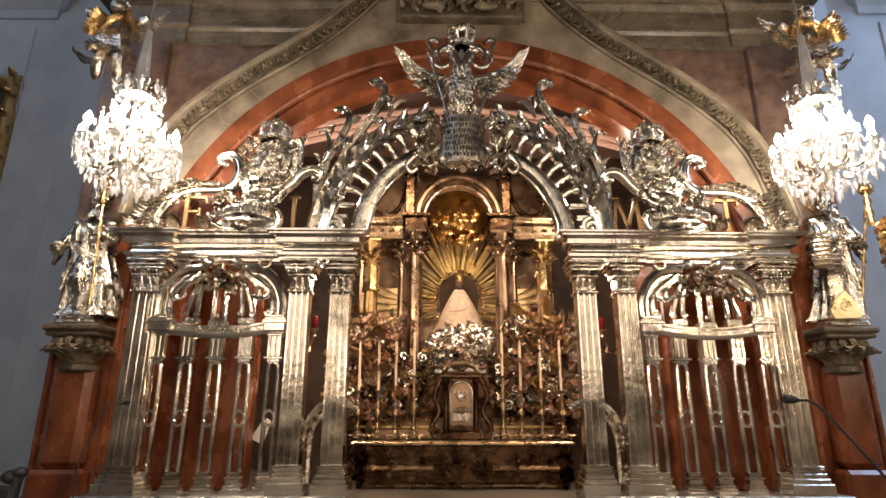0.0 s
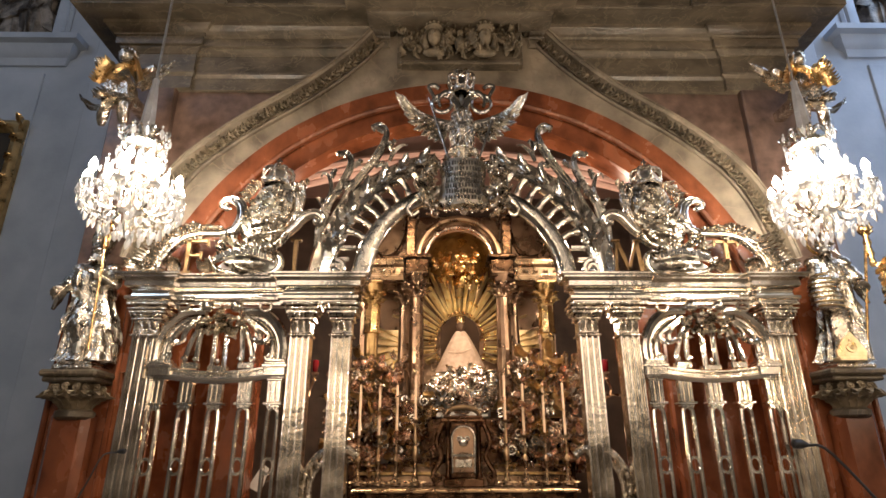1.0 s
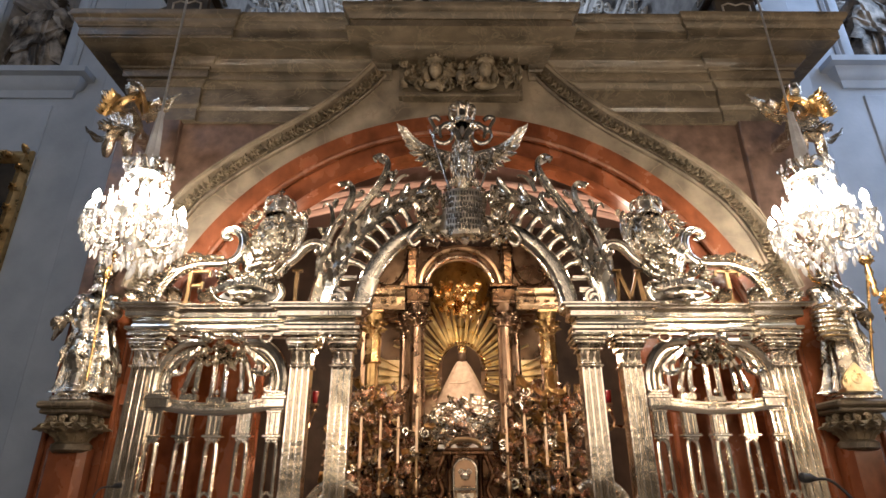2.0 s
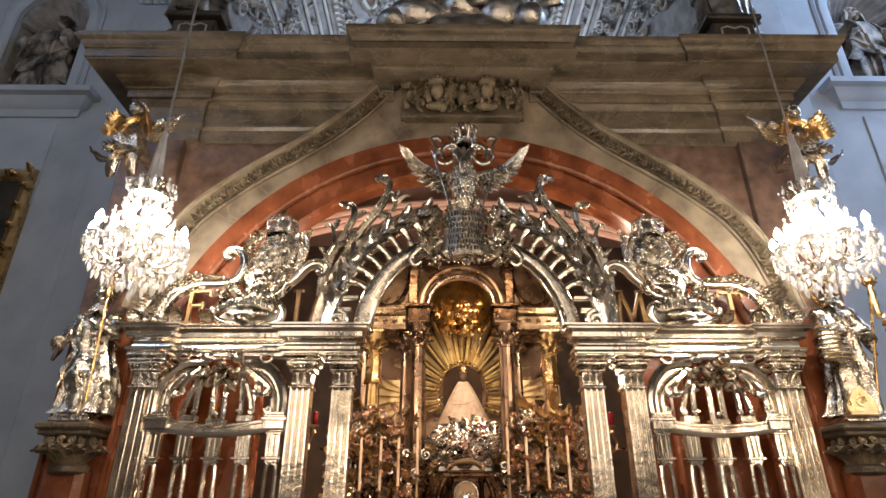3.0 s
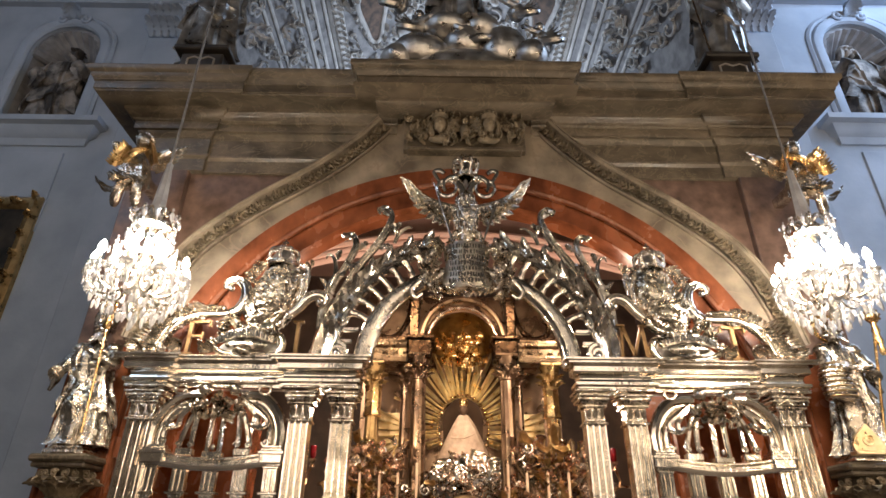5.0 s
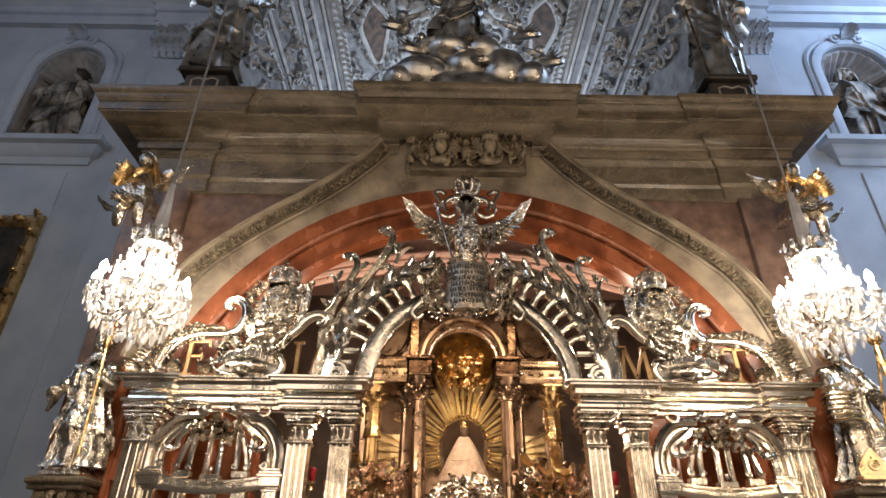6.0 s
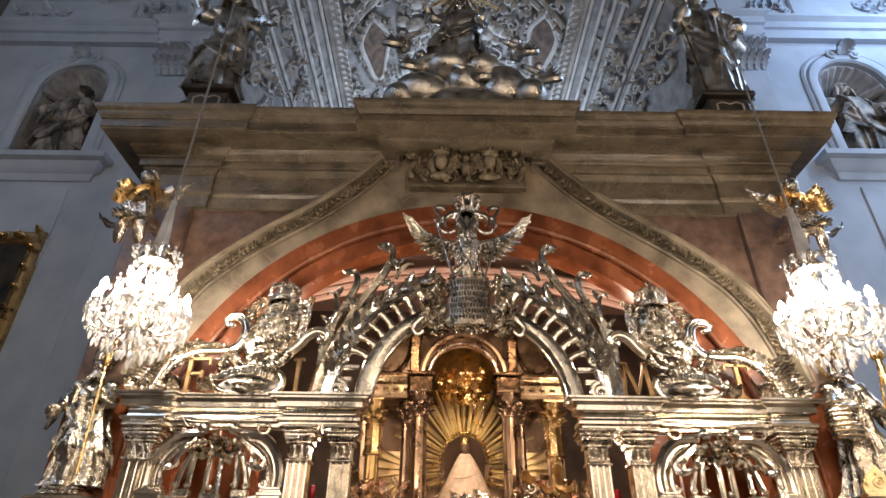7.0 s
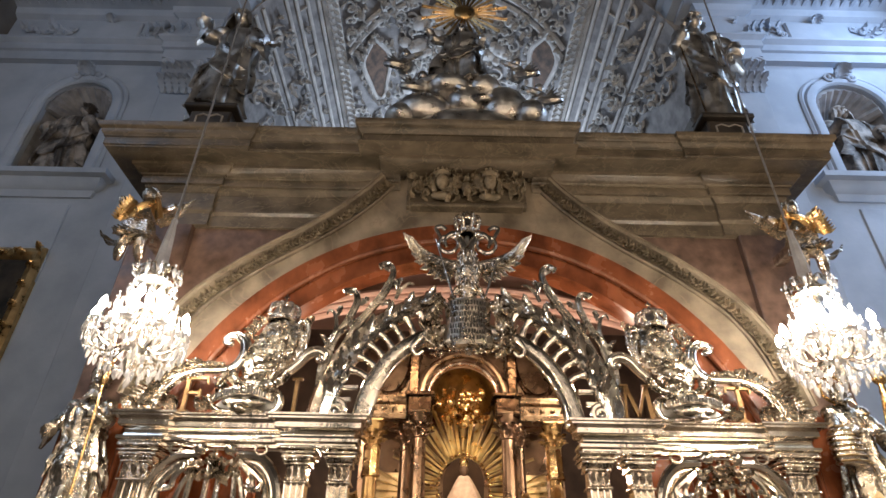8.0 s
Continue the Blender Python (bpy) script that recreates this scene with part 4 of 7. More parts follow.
part("pink_moulding", g, PINK, chapel, "pale pink plaster moulding")
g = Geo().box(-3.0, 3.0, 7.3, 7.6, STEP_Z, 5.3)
part("back_wall", g, DIM, chapel, "brown back wall, darkened to stand for its shade")
g = Geo().box(-2.6, 2.6, 5.75, 7.3, 4.75, 4.95)
part("inner_ceiling", g, MAUVE, chapel)

# ---- the silver screen ----
YG = 4.7
Geo.base = Matrix(((0.9, 0, 0, 0), (0, 0.9, 0, -0.055), (0, 0, 0.901, 0.112), (0, 0, 0, 1)))  # the screen stands just before the piers


def steps_block(g, cx, cy, tiers):
    """Stacked square tiers (half width, half depth, z0, z1)."""
    for hw, hd, z0, z1 in tiers:
        g.box(cx - hw, cx + hw, cy - hd, cy + hd, z0, z1, 0.008)


def flute_shaft(g, cx, cy, w, d, z0, z1, n=3):
    """A square shaft whose front is hollowed by flutes."""
    sec = []
    fw = w / (n + 0.35 * (n + 1))
    gap = 0.35 * fw
    x = -w / 2
    sec.append((x, -d / 2))
    for k in range(n):
        x0 = x + gap
        for j in range(7):
            a = math.pi * j / 6
            sec.append((x0 + fw / 2 - fw / 2 * math.cos(a), -d / 2 + 0.85 * fw * math.sin(a)))
        x = x0 + fw
    sec += [(w / 2, -d / 2), (w / 2, d / 2), (-w / 2, d / 2)]
    g.rings([[(cx + a * s, cy + b, z) for a, b in sec] for z, s in ((z0, 1.04), (z0 + 0.4, 1.02), (z1, 0.97))])


def screen(sx):
    word = "silver screen of fluted posts under a stepped entablature"
    th = thing("altar_screen", (2.1 * sx, YG, 0.42), word, "altar screen", "two halves of the silver screen")
    for cx, w in ((2.90, 0.225), (1.50, 0.18), (1.13, 0.18)):
        g = Geo(sx)
        flute_shaft(g, cx, YG, w, 0.15, 0.64, 2.12)
        post = part("post", g, SILVER, th)
        g = Geo(sx)
        h = w / 2
        steps_block(g, cx, YG, ((h + 0.07, 0.15, 0.41, 0.50), (h + 0.05, 0.13, 0.50, 0.54), (h + 0.035, 0.115, 0.54, 0.58), (h + 0.022, 0.10, 0.58, 0.61), (h + 0.03, 0.108, 0.61, 0.64)))
        part("base", g, SILVER, post)
        g = Geo(sx)
        steps_block(g, cx, YG, ((h + 0.02, 0.095, 2.12, 2.145), (h, 0.08, 2.145, 2.27), (h + 0.025, 0.1, 2.27, 2.295), (h + 0.02, 0.09, 2.295, 2.325), (h + 0.05, 0.12, 2.325, 2.36), (h + 0.065, 0.135, 2.36, 2.38), (h + 0.03, 0.10, 2.38, 2.40), (h + 0.075, 0.145, 2.40, 2.43)))
        for k in range(9):
            g.ball((cx - h - 0.02 + (w + 0.04) * k / 8, YG - 0.105, 2.308), (0.016, 0.022, 0.016), 6, 4)
        for k in range(3):
            g.leaf((cx - w * 0.33 + w * 0.33 * k, YG - 0.075, 2.15), (0, -0.1, 1), (0, -1, 0), 0.13, 0.05, 0.9, 3, 6)
        part("capital", g, SILVER_REP, post)
    prof = [(0, 2.38), (0.05, 2.38), (0.05, 2.415), (0.062, 2.42), (0.075, 2.435), (0.075, 2.465), (0.035, 2.475), (0.028, 2.50), (0.03, 2.53), (0.045, 2.55), (0.075, 2.56), (0.088, 2.575), (0.088, 2.625), (0.10, 2.632), (0.125, 2.65), (0.14, 2.652), (0.14, 2.672), (0.165, 2.68), (0.165, 2.70), (0, 2.70)]
    prof = [(o, 2.425 + (z - 2.38) * 0.86) for o, z in prof]
    g = Geo(sx).sweep(prof, [(1.06, YG + 0.12), (1.06, YG - 0.03), (1.66, YG - 0.03), (1.66, YG + 0.03), (2.78, YG + 0.03), (2.78, YG - 0.03), (3.06, YG - 0.03), (3.06, YG + 0.12)])
    part("entablature", g, SILVER, th)
    g = Geo(sx).box(1.06, 3.06, YG + 0.035, YG + 0.14, 2.43, 2.695, 0.01)
    part("entablature_core", g, SILVER_OLD, th)
    g = Geo(sx).box(0.98, 3.2, YG - 0.2, YG + 0.2, 0.36, 0.41, 0.01)
    part("sill", g, SILVER_OLD, th)
    # low scroll bracket between the inner post and the altar
    g = Geo(sx)
    g.tube(smooth_path([(1.42, YG + 0.1, 0.78), (1.40, YG + 0.1, 0.95), (1.28, YG + 0.1, 1.12), (1.10, YG + 0.1, 1.18), (0.95, YG + 0.1, 1.10)], 5), 0.035, 8)
    g.tube(smooth_path([(1.36, YG + 0.1, 0.80), (1.33, YG + 0.1, 0.95), (1.24, YG + 0.1, 1.06), (1.10, YG + 0.1, 1.12)], 5), 0.025, 8)
    for k in range(10):
        g.leaf((1.41 - 0.008 * k * k * 0.3, YG + 0.08, 0.75 + 0.04 * k), (0.3 if k % 2 else -0.6, -0.4, 0.5), (0, -1, 0), 0.1, 0.05, 1.2, 3, 6)
    g.box(1.33, 1.37, YG + 0.06, YG + 0.12, 0.41, 0.8)
    part("scroll_bracket", g, SILVER_REP, th)


def gate(sx):
    th = thing("screen_gate", (2.22 * sx, YG, 0.41), "silver gate with looped bars and a fan of drops", "gate", "pair of silver gates")
    xc = 2.22
    for i, x in enumerate((2.74, 2.48, 2.22, 1.96, 1.70)):
        g = Geo(sx)
        for s in (-1, 1):
            g.tube([(x + s * 0.045, YG, 0.58), (x + s * 0.045, YG, 1.40), (x + s * 0.04, YG, 1.47), (x + s * 0.02, YG, 1.50), (x, YG, 1.505)], 0.021, 8)
        b = part("bar", g, SILVER, th)
        g = Geo(sx)
        g.tube([(x + 0.045 * math.cos(a), YG - 0.01, 1.02 + 0.062 * math.sin(a)) for a in [2 * math.pi * k / 18 for k in range(19)]], 0.014, 7)
        part("ring", g, SILVER, b)
        g = Geo(sx)
        steps_block(g, x, YG, ((0.06, 0.035, 1.50, 1.527), (0.085, 0.05, 1.525, 1.547), (0.05, 0.02, 1.545, 1.74), (0.072, 0.045, 1.73, 1.752), (0.09, 0.055, 1.75, 1.78)))
        part("bar_head", g, SILVER, b)
        for s in (-1, 0, 1):
            part("reed", Geo(sx).box(x + s * 0.045 - 0.016, x + s * 0.045 + 0.016, YG - 0.035, YG + 0.03, 1.545, 1.735, 0.005), SILVER, b)
        for s in (-1, 1):
            part("head_scroll", Geo(sx).scroll((x + s * 0.03, YG - 0.03, 1.50), 0.022, s * 1.1, 0.008, 1.5, segs=5), SILVER, b)
        g = Geo(sx)
        steps_block(g, x, YG, ((0.085, 0.06, 0.41, 0.455), (0.075, 0.05, 0.455, 0.48), (0.06, 0.04, 0.48, 0.53), (0.07, 0.045, 0.53, 0.545), (0.055, 0.035, 0.545, 0.585)))
        part("bar_foot", g, SILVER, b)
    # sagging rail with end blocks
    g = Geo(sx)
    rr = []
    for k in range(25):
        u = k / 24
        x = 2.80 - 1.16 * u
        sag = 0.065 * math.sin(math.pi * u)
        rr.append([(x, YG + o, z - sag) for o, z in ((0.05, 1.77), (-0.05, 1.77), (-0.065, 1.79), (-0.065, 1.815), (-0.05, 1.82), (-0.05, 1.845), (-0.075, 1.86), (-0.075, 1.875), (0.05, 1.875))])
    g.rings(rr)
    for x in (2.72, 1.70):
        g.box(x - 0.1, x + 0.1, YG - 0.09, YG + 0.06, 1.765, 1.90, 0.012)
        g.box(x - 0.115, x + 0.115, YG - 0.1, YG + 0.065, 1.84, 1.875, 0.008)
    part("rail", g, SILVER, th)
    # fan: an arch of doubled bands with hanging loops
    for s in (-1, 1):
        g = Geo(sx)
        outer = [(xc + s * 0.57, YG - 0.02, 1.90), (xc + s * 0.57, YG - 0.02, 2.06), (xc + s * 0.50, YG - 0.02, 2.23), (xc + s * 0.36, YG - 0.02, 2.345), (xc + s * 0.17, YG - 0.02, 2.36)]
        inner = [(xc + s * 0.46, YG - 0.02, 1.92), (xc + s * 0.465, YG - 0.02, 2.04), (xc + s * 0.415, YG - 0.02, 2.16), (xc + s * 0.31, YG - 0.02, 2.25), (xc + s * 0.18, YG - 0.02, 2.29)]
        g.tube(smooth_path(outer, 5), 0.042, 8)
        g.tube(smooth_path(inner, 5), 0.03, 8)
        mid_ = [((a[0] + b[0]) / 2, YG, (a[2] + b[2]) / 2) for a, b in zip(outer, inner)]
        g.tube(smooth_path(mid_, 5), 0.03, 6, 0.4, (0, 1, 0))
        g.box(xc + s * 0.51 - 0.09, xc + s * 0.51 + 0.09, YG - 0.06, YG + 0.03, 1.885, 1.925, 0.01)
        g.scroll((xc + s * 0.45, YG - 0.05, 1.945), 0.035, 1.2 * s, 0.014, 0)
        part("fan_arch", g, SILVER, th)
        for x0, x1, z1, wd in ((0.20, 0.385, 2.08, 0.045), (0.13, 0.25, 1.90, 0.052)):
            g = Geo(sx)
            for e in (-1, 1):
                g.tube(smooth_path([(xc + s * x0, YG - 0.04, 2.31), (xc + s * (x0 + (x1 - x0) * 0.7) + e * wd * 0.5, YG - 0.04, 2.27 - (2.27 - z1) * 0.35), (xc + s * x1 + e * wd * 0.9, YG - 0.03, z1 + 0.06), (xc + s * x1 + e * wd * 0.9, YG - 0.03, z1 + 0.01)], 4), 0.026, 7)
            if z1 < 2:
                g.box(xc + s * x1 - 0.075, xc + s * x1 + 0.075, YG - 0.06, YG + 0.02, 1.83, 1.895, 0.01)
                g.scroll((xc + s * x1 + 0.05, YG - 0.05, 1.92), 0.028, 1.2, 0.011, 0)
                g.scroll((xc + s * x1 - 0.05, YG - 0.05, 1.92), 0.028, -1.2, 0.011, math.pi)
            else:
                for k in range(8):
                    a = math.pi + math.pi * k / 7
                    g.leaf((xc + s * x1 + 0.03 * math.cos(a), YG - 0.04, z1 + 0.02), (math.cos(a), -0.2, math.sin(a)), (0, -1, 0), 0.08, 0.045, 1.0, 2, 6)
            part("fan_loop", g, SILVER, th)
    g = Geo(sx)
    for e in (-1, 1):
        g.tube([(xc + e * 0.05, YG - 0.04, 2.26), (xc + e * 0.05, YG - 0.04, 2.0), (xc + e * 0.052, YG - 0.04, 1.86)], 0.027, 7)
    g.box(xc - 0.085, xc + 0.085, YG - 0.07, YG + 0.02, 1.81, 1.865, 0.01)
    g.ball((xc, YG - 0.05, 1.9), (0.02, 0.02, 0.03))
    part("fan_loop", g, SILVER, th)
    # garland of leaves and fruit that gathers the fan
    g = Geo(sx)
    for k in range(60):
        x = xc + rng.gauss(0, 0.11)
        z = 2.28 + rng.uniform(-0.12, 0.08) - abs(x - xc) * 0.2
        b = rng.uniform(0, 6.28)
        g.leaf((x, YG - 0.06, z), (math.cos(b), -0.5, math.sin(b) - 0.4), (0, -1, 0), rng.uniform(0.07, 0.14), 0.055, 1.4, 3, 6)
        if k % 3 == 0:
            g.ball((x, YG - 0.09, z), rng.uniform(0.016, 0.028), 7, 5)
    tagged(part("garland", g, SILVER_REP, th), kind="stuff")
    # rings and balls that tie the fan to the entablature
    for x, rd in ((xc + 0.38, 0.04), (xc - 0.38, 0.04)):
        g = Geo(sx).tube([(x + rd * 1.3 * math.cos(a), YG - 0.05, 2.40 + rd * math.sin(a)) for a in [2 * math.pi * k / 16 for k in range(17)]], 0.015, 7)
        part("tie_ring", g, SILVER, th)
    for x in (xc + 0.14, xc - 0.12):
        g = Geo(sx).ball((x, YG - 0.08, 2.395), 0.058, 14, 10)
        part("ball", g, SILVER, th)


for sx in (-1, 1):
    screen(sx)
    gate(sx)

# pierced silver arch over the middle
arch = thing("silver_arch", (0, YG, 2.7), "pierced silver arch with flame-like acanthus leaves", "arch")
CZ = 2.66
for sx in (-1, 1):
    for nm, r0, r1, w0, w1, a0, a1, prof in (("outer_band", 1.375, 1.29, 0.27, 0.19, 0, 78, ((-0.5, 0.0), (-0.46, 0.05), (-0.3, 0.085), (-0.1, 0.06), (0.0, 0.05), (0.12, 0.075), (0.3, 0.10), (0.46, 0.06), (0.5, 0.0))),
                                      ("inner_band", 0.985, 0.945, 0.19, 0.15, 0, 78, ((-0.5, 0.0), (-0.48, 0.04), (-0.34, 0.075), (0.0, 0.095), (0.3, 0.085), (0.36, 0.055), (0.42, 0.075), (0.5, 0.05), (0.5, 0.0)))):
        g = Geo(sx)
        rr = []
        for k in range(34):
            u = k / 33
            a = radians(a0 + (a1 - a0) * u)
            q, w = r0 + (r1 - r0) * u, w0 + (w1 - w0) * u
            rr.append([((q + w * o) * math.cos(a), YG - d, CZ + (q + w * o) * math.sin(a)) for o, d in prof] + [((q - w * 0.4) * math.cos(a), YG + 0.03, CZ + (q - w * 0.4) * math.sin(a)), ((q + w * 0.4) * math.cos(a), YG + 0.03, CZ + (q + w * 0.4) * math.sin(a))][::-1])
        g.rings(rr)
        part(nm, g, SILVER_DULL, arch)
    for k in range(8):
        a = radians(24 + 7.0 * k)
        c, s_ = math.cos(a), math.sin(a)
        g = Geo(sx)
        p0, p1 = Vector((1.01 * c, YG - 0.02, CZ + 1.01 * s_)), Vector((1.24 * c, YG - 0.04, CZ + 1.24 * s_))
        t = Vector((-s_, 0, c))
        g.tube(smooth_path([p0 - t * 0.01, p0.lerp(p1, 0.5) + t * 0.016, p1], 5), [0.04] * 4 + [0.034] * 4 + [0.04, 0.044, 0.046], 8, 0.7, (0, 1, 0))
        part("spoke", g, SILVER, arch)
    g = Geo(sx)
    # plate with scrolls at the foot
    g.scroll((1.22, YG - 0.06, 2.77), 0.085, 1.5, 0.03, math.pi * 0.5)
    g.box(1.04, 1.36, YG - 0.03, YG + 0.02, 2.98, 3.02)
    g.box(1.10, 1.34, YG - 0.03, YG + 0.02, 2.86, 2.9)
    g.scroll((1.2, YG - 0.05, 3.08), 0.06, -1.4, 0.02, 0)
    part("foot_scroll", g, SILVER, arch)
    # flames that rise from the back of the band and curl over
    flames = (((1.26, 3.30, 0.10), (1.10, 3.62, 0.13), (0.90, 3.92, 0.14), (0.80, 4.13, 0.13), (0.785, 4.27, 0.10), (0.86, 4.35, 0.07), (0.93, 4.31, 0.05), (0.90, 4.26, 0.03)),
              ((1.38, 3.12, 0.10), (1.32, 3.42, 0.12), (1.20, 3.68, 0.12), (1.13, 3.88, 0.12), (1.17, 4.01, 0.08), (1.25, 4.01, 0.05), (1.25, 3.96, 0.03)),
              ((1.42, 2.98, 0.08), (1.40, 3.30, 0.10), (1.31, 3.55, 0.09), (1.34, 3.73, 0.06), (1.40, 3.78, 0.04), (1.42, 3.73, 0.02)),
              ((0.74, 3.92, 0.06), (0.70, 4.02, 0.07), (0.62, 4.10, 0.05), (0.56, 4.10, 0.03)))
    for path in flames:
        g = Geo(sx)
        pp = smooth_path([(x, YG - 0.06, z) for x, z, w in path], 6)
        ww = [p.x for p in smooth_path([(w, 0, 0) for x, z, w in path], 6)]
        n = len(pp)
        # a channelled blade: two raised edges and a hollow between
        rr = []
        for i, p in enumerate(pp):
            t = (pp[min(i + 1, n - 1)] - pp[max(i - 1, 0)]).normalized()
            side = Vector((t.z, 0, -t.x))
            w = max(ww[i] * 0.62, 0.014) 
            rr.append([p + side * (q * w) + Vector((0, -d * w, 0)) for q, d in ((-0.5, 0), (-0.42, 0.34), (-0.22, 0.12), (0, 0.3), (0.22, 0.12), (0.42, 0.34), (0.5, 0), (0, -0.25))])
        g.rings(rr)
        for i in range(5, n - 12, 6):
            t = (pp[i + 1] - pp[i]).normalized()
            side = Vector((t.z, 0, -t.x)) * (1 if (i // 4) % 2 else -1)
            g.leaf(pp[i] + side * ww[i] * 0.35, t * 0.9 + side * 0.55 + Vector((0, -0.15, 0)), Vector((0, -1, 0)) + side * 0.7, 0.16 - 0.07 * i / n, 0.06, 1.1, 3, 9)
        part("leaf", g, SILVER_DULL, arch)
    # leaf sprays laid along the outer band
    for k in range(7):
        a = radians(14 + 9.5 * k)
        c, s_ = math.cos(a), math.sin(a)
        g = Geo(sx)
        p = Vector((1.30 * c, YG - 0.11, CZ + 1.30 * s_))
        t = Vector((-s_, 0, c))
        o = Vector((c, 0, s_))
        g.leaf(p - t * 0.06, t + o * 0.35 + Vector((0, -0.2, 0)), (0, -1, 0), 0.24, 0.09, 0.9, 3, 9)
        part("leaf", g, SILVER_DULL, arch)
        g = Geo(sx).leaf(p - t * 0.04, t - o * 0.45 + Vector((0, -0.2, 0)), (0, -1, 0), 0.20, 0.07, 1.3, 3, 8)
        part("leaf", g, SILVER, arch)

# cartouches with arms, crowns, plaques and gilt letters over the gates


def c_scroll(g, pts, r0, r1, segs=8, curl0=0.0, curl1=0.0, cr=0.07):
    path = smooth_path(pts, 6)
    n = len(path)
    g.tube(path, [r0 + (r1 - r0) * i / (n - 1) for i in range(n)], segs, 0.8, (0, 1, 0))


def cartouche(sx):
    th = thing("cartouche", (2.05 * sx, YG, 2.7), "chased silver cartouche with a coat of arms and scrolls", "cartouche", "pair of crowned silver cartouches")
    # leaning shield: broad rounded head, swelling middle and pointed foot
    spine = smooth_path([(1.855, 0, 3.62), (1.87, 0, 3.45), (1.90, 0, 3.30), (1.94, 0, 3.15), (1.99, 0, 2.97)], 5)
    half = [p.x for p in smooth_path([(0.15, 0, 0), (0.225, 0, 0), (0.245, 0, 0), (0.235, 0, 0), (0.11, 0, 0)], 5)]
    g = Geo(sx)
    rr = []
    for p, w in zip(spine, half):
        ring = []
        for k in range(15):
            q = -1 + 2 * k / 14
            ring.append((p.x + w * q, YG - 0.05 - 0.13 * math.sqrt(max(0, 1 - q * q)) * (w / 0.245), p.z + 0.04 * q * q - 0.05 * q))
        rr.append(ring + [(p.x + w, YG + 0.01, p.z), (p.x - w, YG + 0.01, p.z)])
    part("shield", g.rings(rr), SILVER_CHASED, th, "chased silver shield")
    g = Geo(sx)
    r = random.Random(31)
    for k in range(120):
        i = r.randrange(2, len(spine) - 1)
        q = r.uniform(-0.92, 0.92)
        p, w = spine[i], half[i]
        x, z = p.x + w * q, p.z + r.uniform(-0.02, 0.02) - 0.05 * q
        y = YG - 0.055 - 0.13 * math.sqrt(max(0, 1 - q * q)) * (w / 0.245)
        b = r.uniform(0, 6.28)
        if k % 3:
            g.leaf((x, y, z), (math.cos(b), -0.2, math.sin(b)), (0, -1, 0), r.uniform(0.05, 0.10), r.uniform(0.025, 0.045), 1.5, 3, 6)
        else:
            g.scroll((x, y - 0.01, z), r.uniform(0.018, 0.034), r.choice((-1.2, 1.2)), 0.008, b, segs=5)
    # two small inner fields in raised borders
    for c, zz, a_, b_ in ((1.865, 3.47, 0.15, 0.10), (1.92, 3.20, 0.13, 0.11)):
        g.tube([(c + a_ * math.cos(t), YG - 0.17 + 0.06 * math.cos(t) ** 2, zz + b_ * math.sin(t)) for t in [2 * math.pi * k / 28 for k in range(29)]], 0.014, 6)
    tagged(part("relief", g, SILVER_CHASED, th), kind="stuff")

    def sc(pts, rads, mt=SILVER, flat=0.75):
        gg = Geo(sx)
        pp = smooth_path([(x, YG - 0.08, z) for x, z in pts], 6)
        ws = [p.x for p in smooth_path([(w, 0, 0) for w in rads], 6)]
        gg.tube(pp, ws, 10, flat, (0, 1, 0))
        # raised edge along the back of the scroll
        for o in (0.55, -0.55):
            rim = []
            for i, p in enumerate(pp):
                t = (pp[min(i + 1, len(pp) - 1)] - pp[max(i - 1, 0)]).normalized()
                rim.append(p + Vector((t.z, 0, -t.x)) * ws[i] * o + Vector((0, -ws[i] * flat * 0.85, 0)))
            gg.tube(rim, [w * 0.22 for w in ws], 6)
        gg.ball(pp[-1], ws[-1] * 1.5, 10, 7)
        return part("scroll", gg, mt, th)
    # big outer C scroll that runs down into the sloping scroll
    sc(((2.29, 3.11), (2.19, 3.17), (2.145, 3.29), (2.175, 3.41), (2.26, 3.47), (2.35, 3.45), (2.36, 3.40), (2.31, 3.385)), (0.05, 0.055, 0.06, 0.055, 0.045, 0.035, 0.028, 0.024))
    sc(((2.24, 3.13), (2.40, 3.11), (2.565, 3.11), (2.71, 3.05), (2.81, 2.92), (2.86, 2.77)), (0.03, 0.034, 0.03, 0.03, 0.032, 0.036))
    sc(((2.70, 3.08), (2.86, 2.99), (2.96, 2.86), (3.01, 2.74)), (0.03, 0.035, 0.04, 0.03))
    sc(((2.62, 3.10), (2.80, 3.02), (2.89, 2.88), (2.93, 2.74)), (0.022, 0.03, 0.034, 0.03), SILVER_REP)
    # arm towards the arch, with a heavy curled end
    sc(((1.70, 3.12), (1.63, 3.19), (1.55, 3.29), (1.45, 3.325), (1.38, 3.28), (1.39, 3.22), (1.43, 3.24)), (0.045, 0.05, 0.055, 0.055, 0.045, 0.035, 0.028))
    sc(((1.66, 3.30), (1.60, 3.40), (1.58, 3.52), (1.60, 3.62), (1.66, 3.64)), (0.03, 0.035, 0.03, 0.025, 0.02), SILVER_REP)
    # side rolls of the shield
    sc(((1.70, 3.08), (1.635, 3.24), (1.62, 3.42), (1.67, 3.58), (1.74, 3.62)), (0.025, 0.034, 0.036, 0.03, 0.02), SILVER_REP)
    # sprays of leaves: behind the shield, on the slope, at the corner
    for k in range(15):
        u = k / 14
        g = Geo(sx)
        x, z = 2.02 + 0.16 * u, 3.64 - 0.22 * u
        g.leaf((x, YG - 0.03, z), (0.5 + 0.4 * math.sin(5 * k), -0.3, 0.9), (0.6, -1, 0), r.uniform(0.09, 0.15), 0.05, 1.5, 3, 7)
        part("leaf", g, SILVER_REP, th)
        g = Geo(sx)
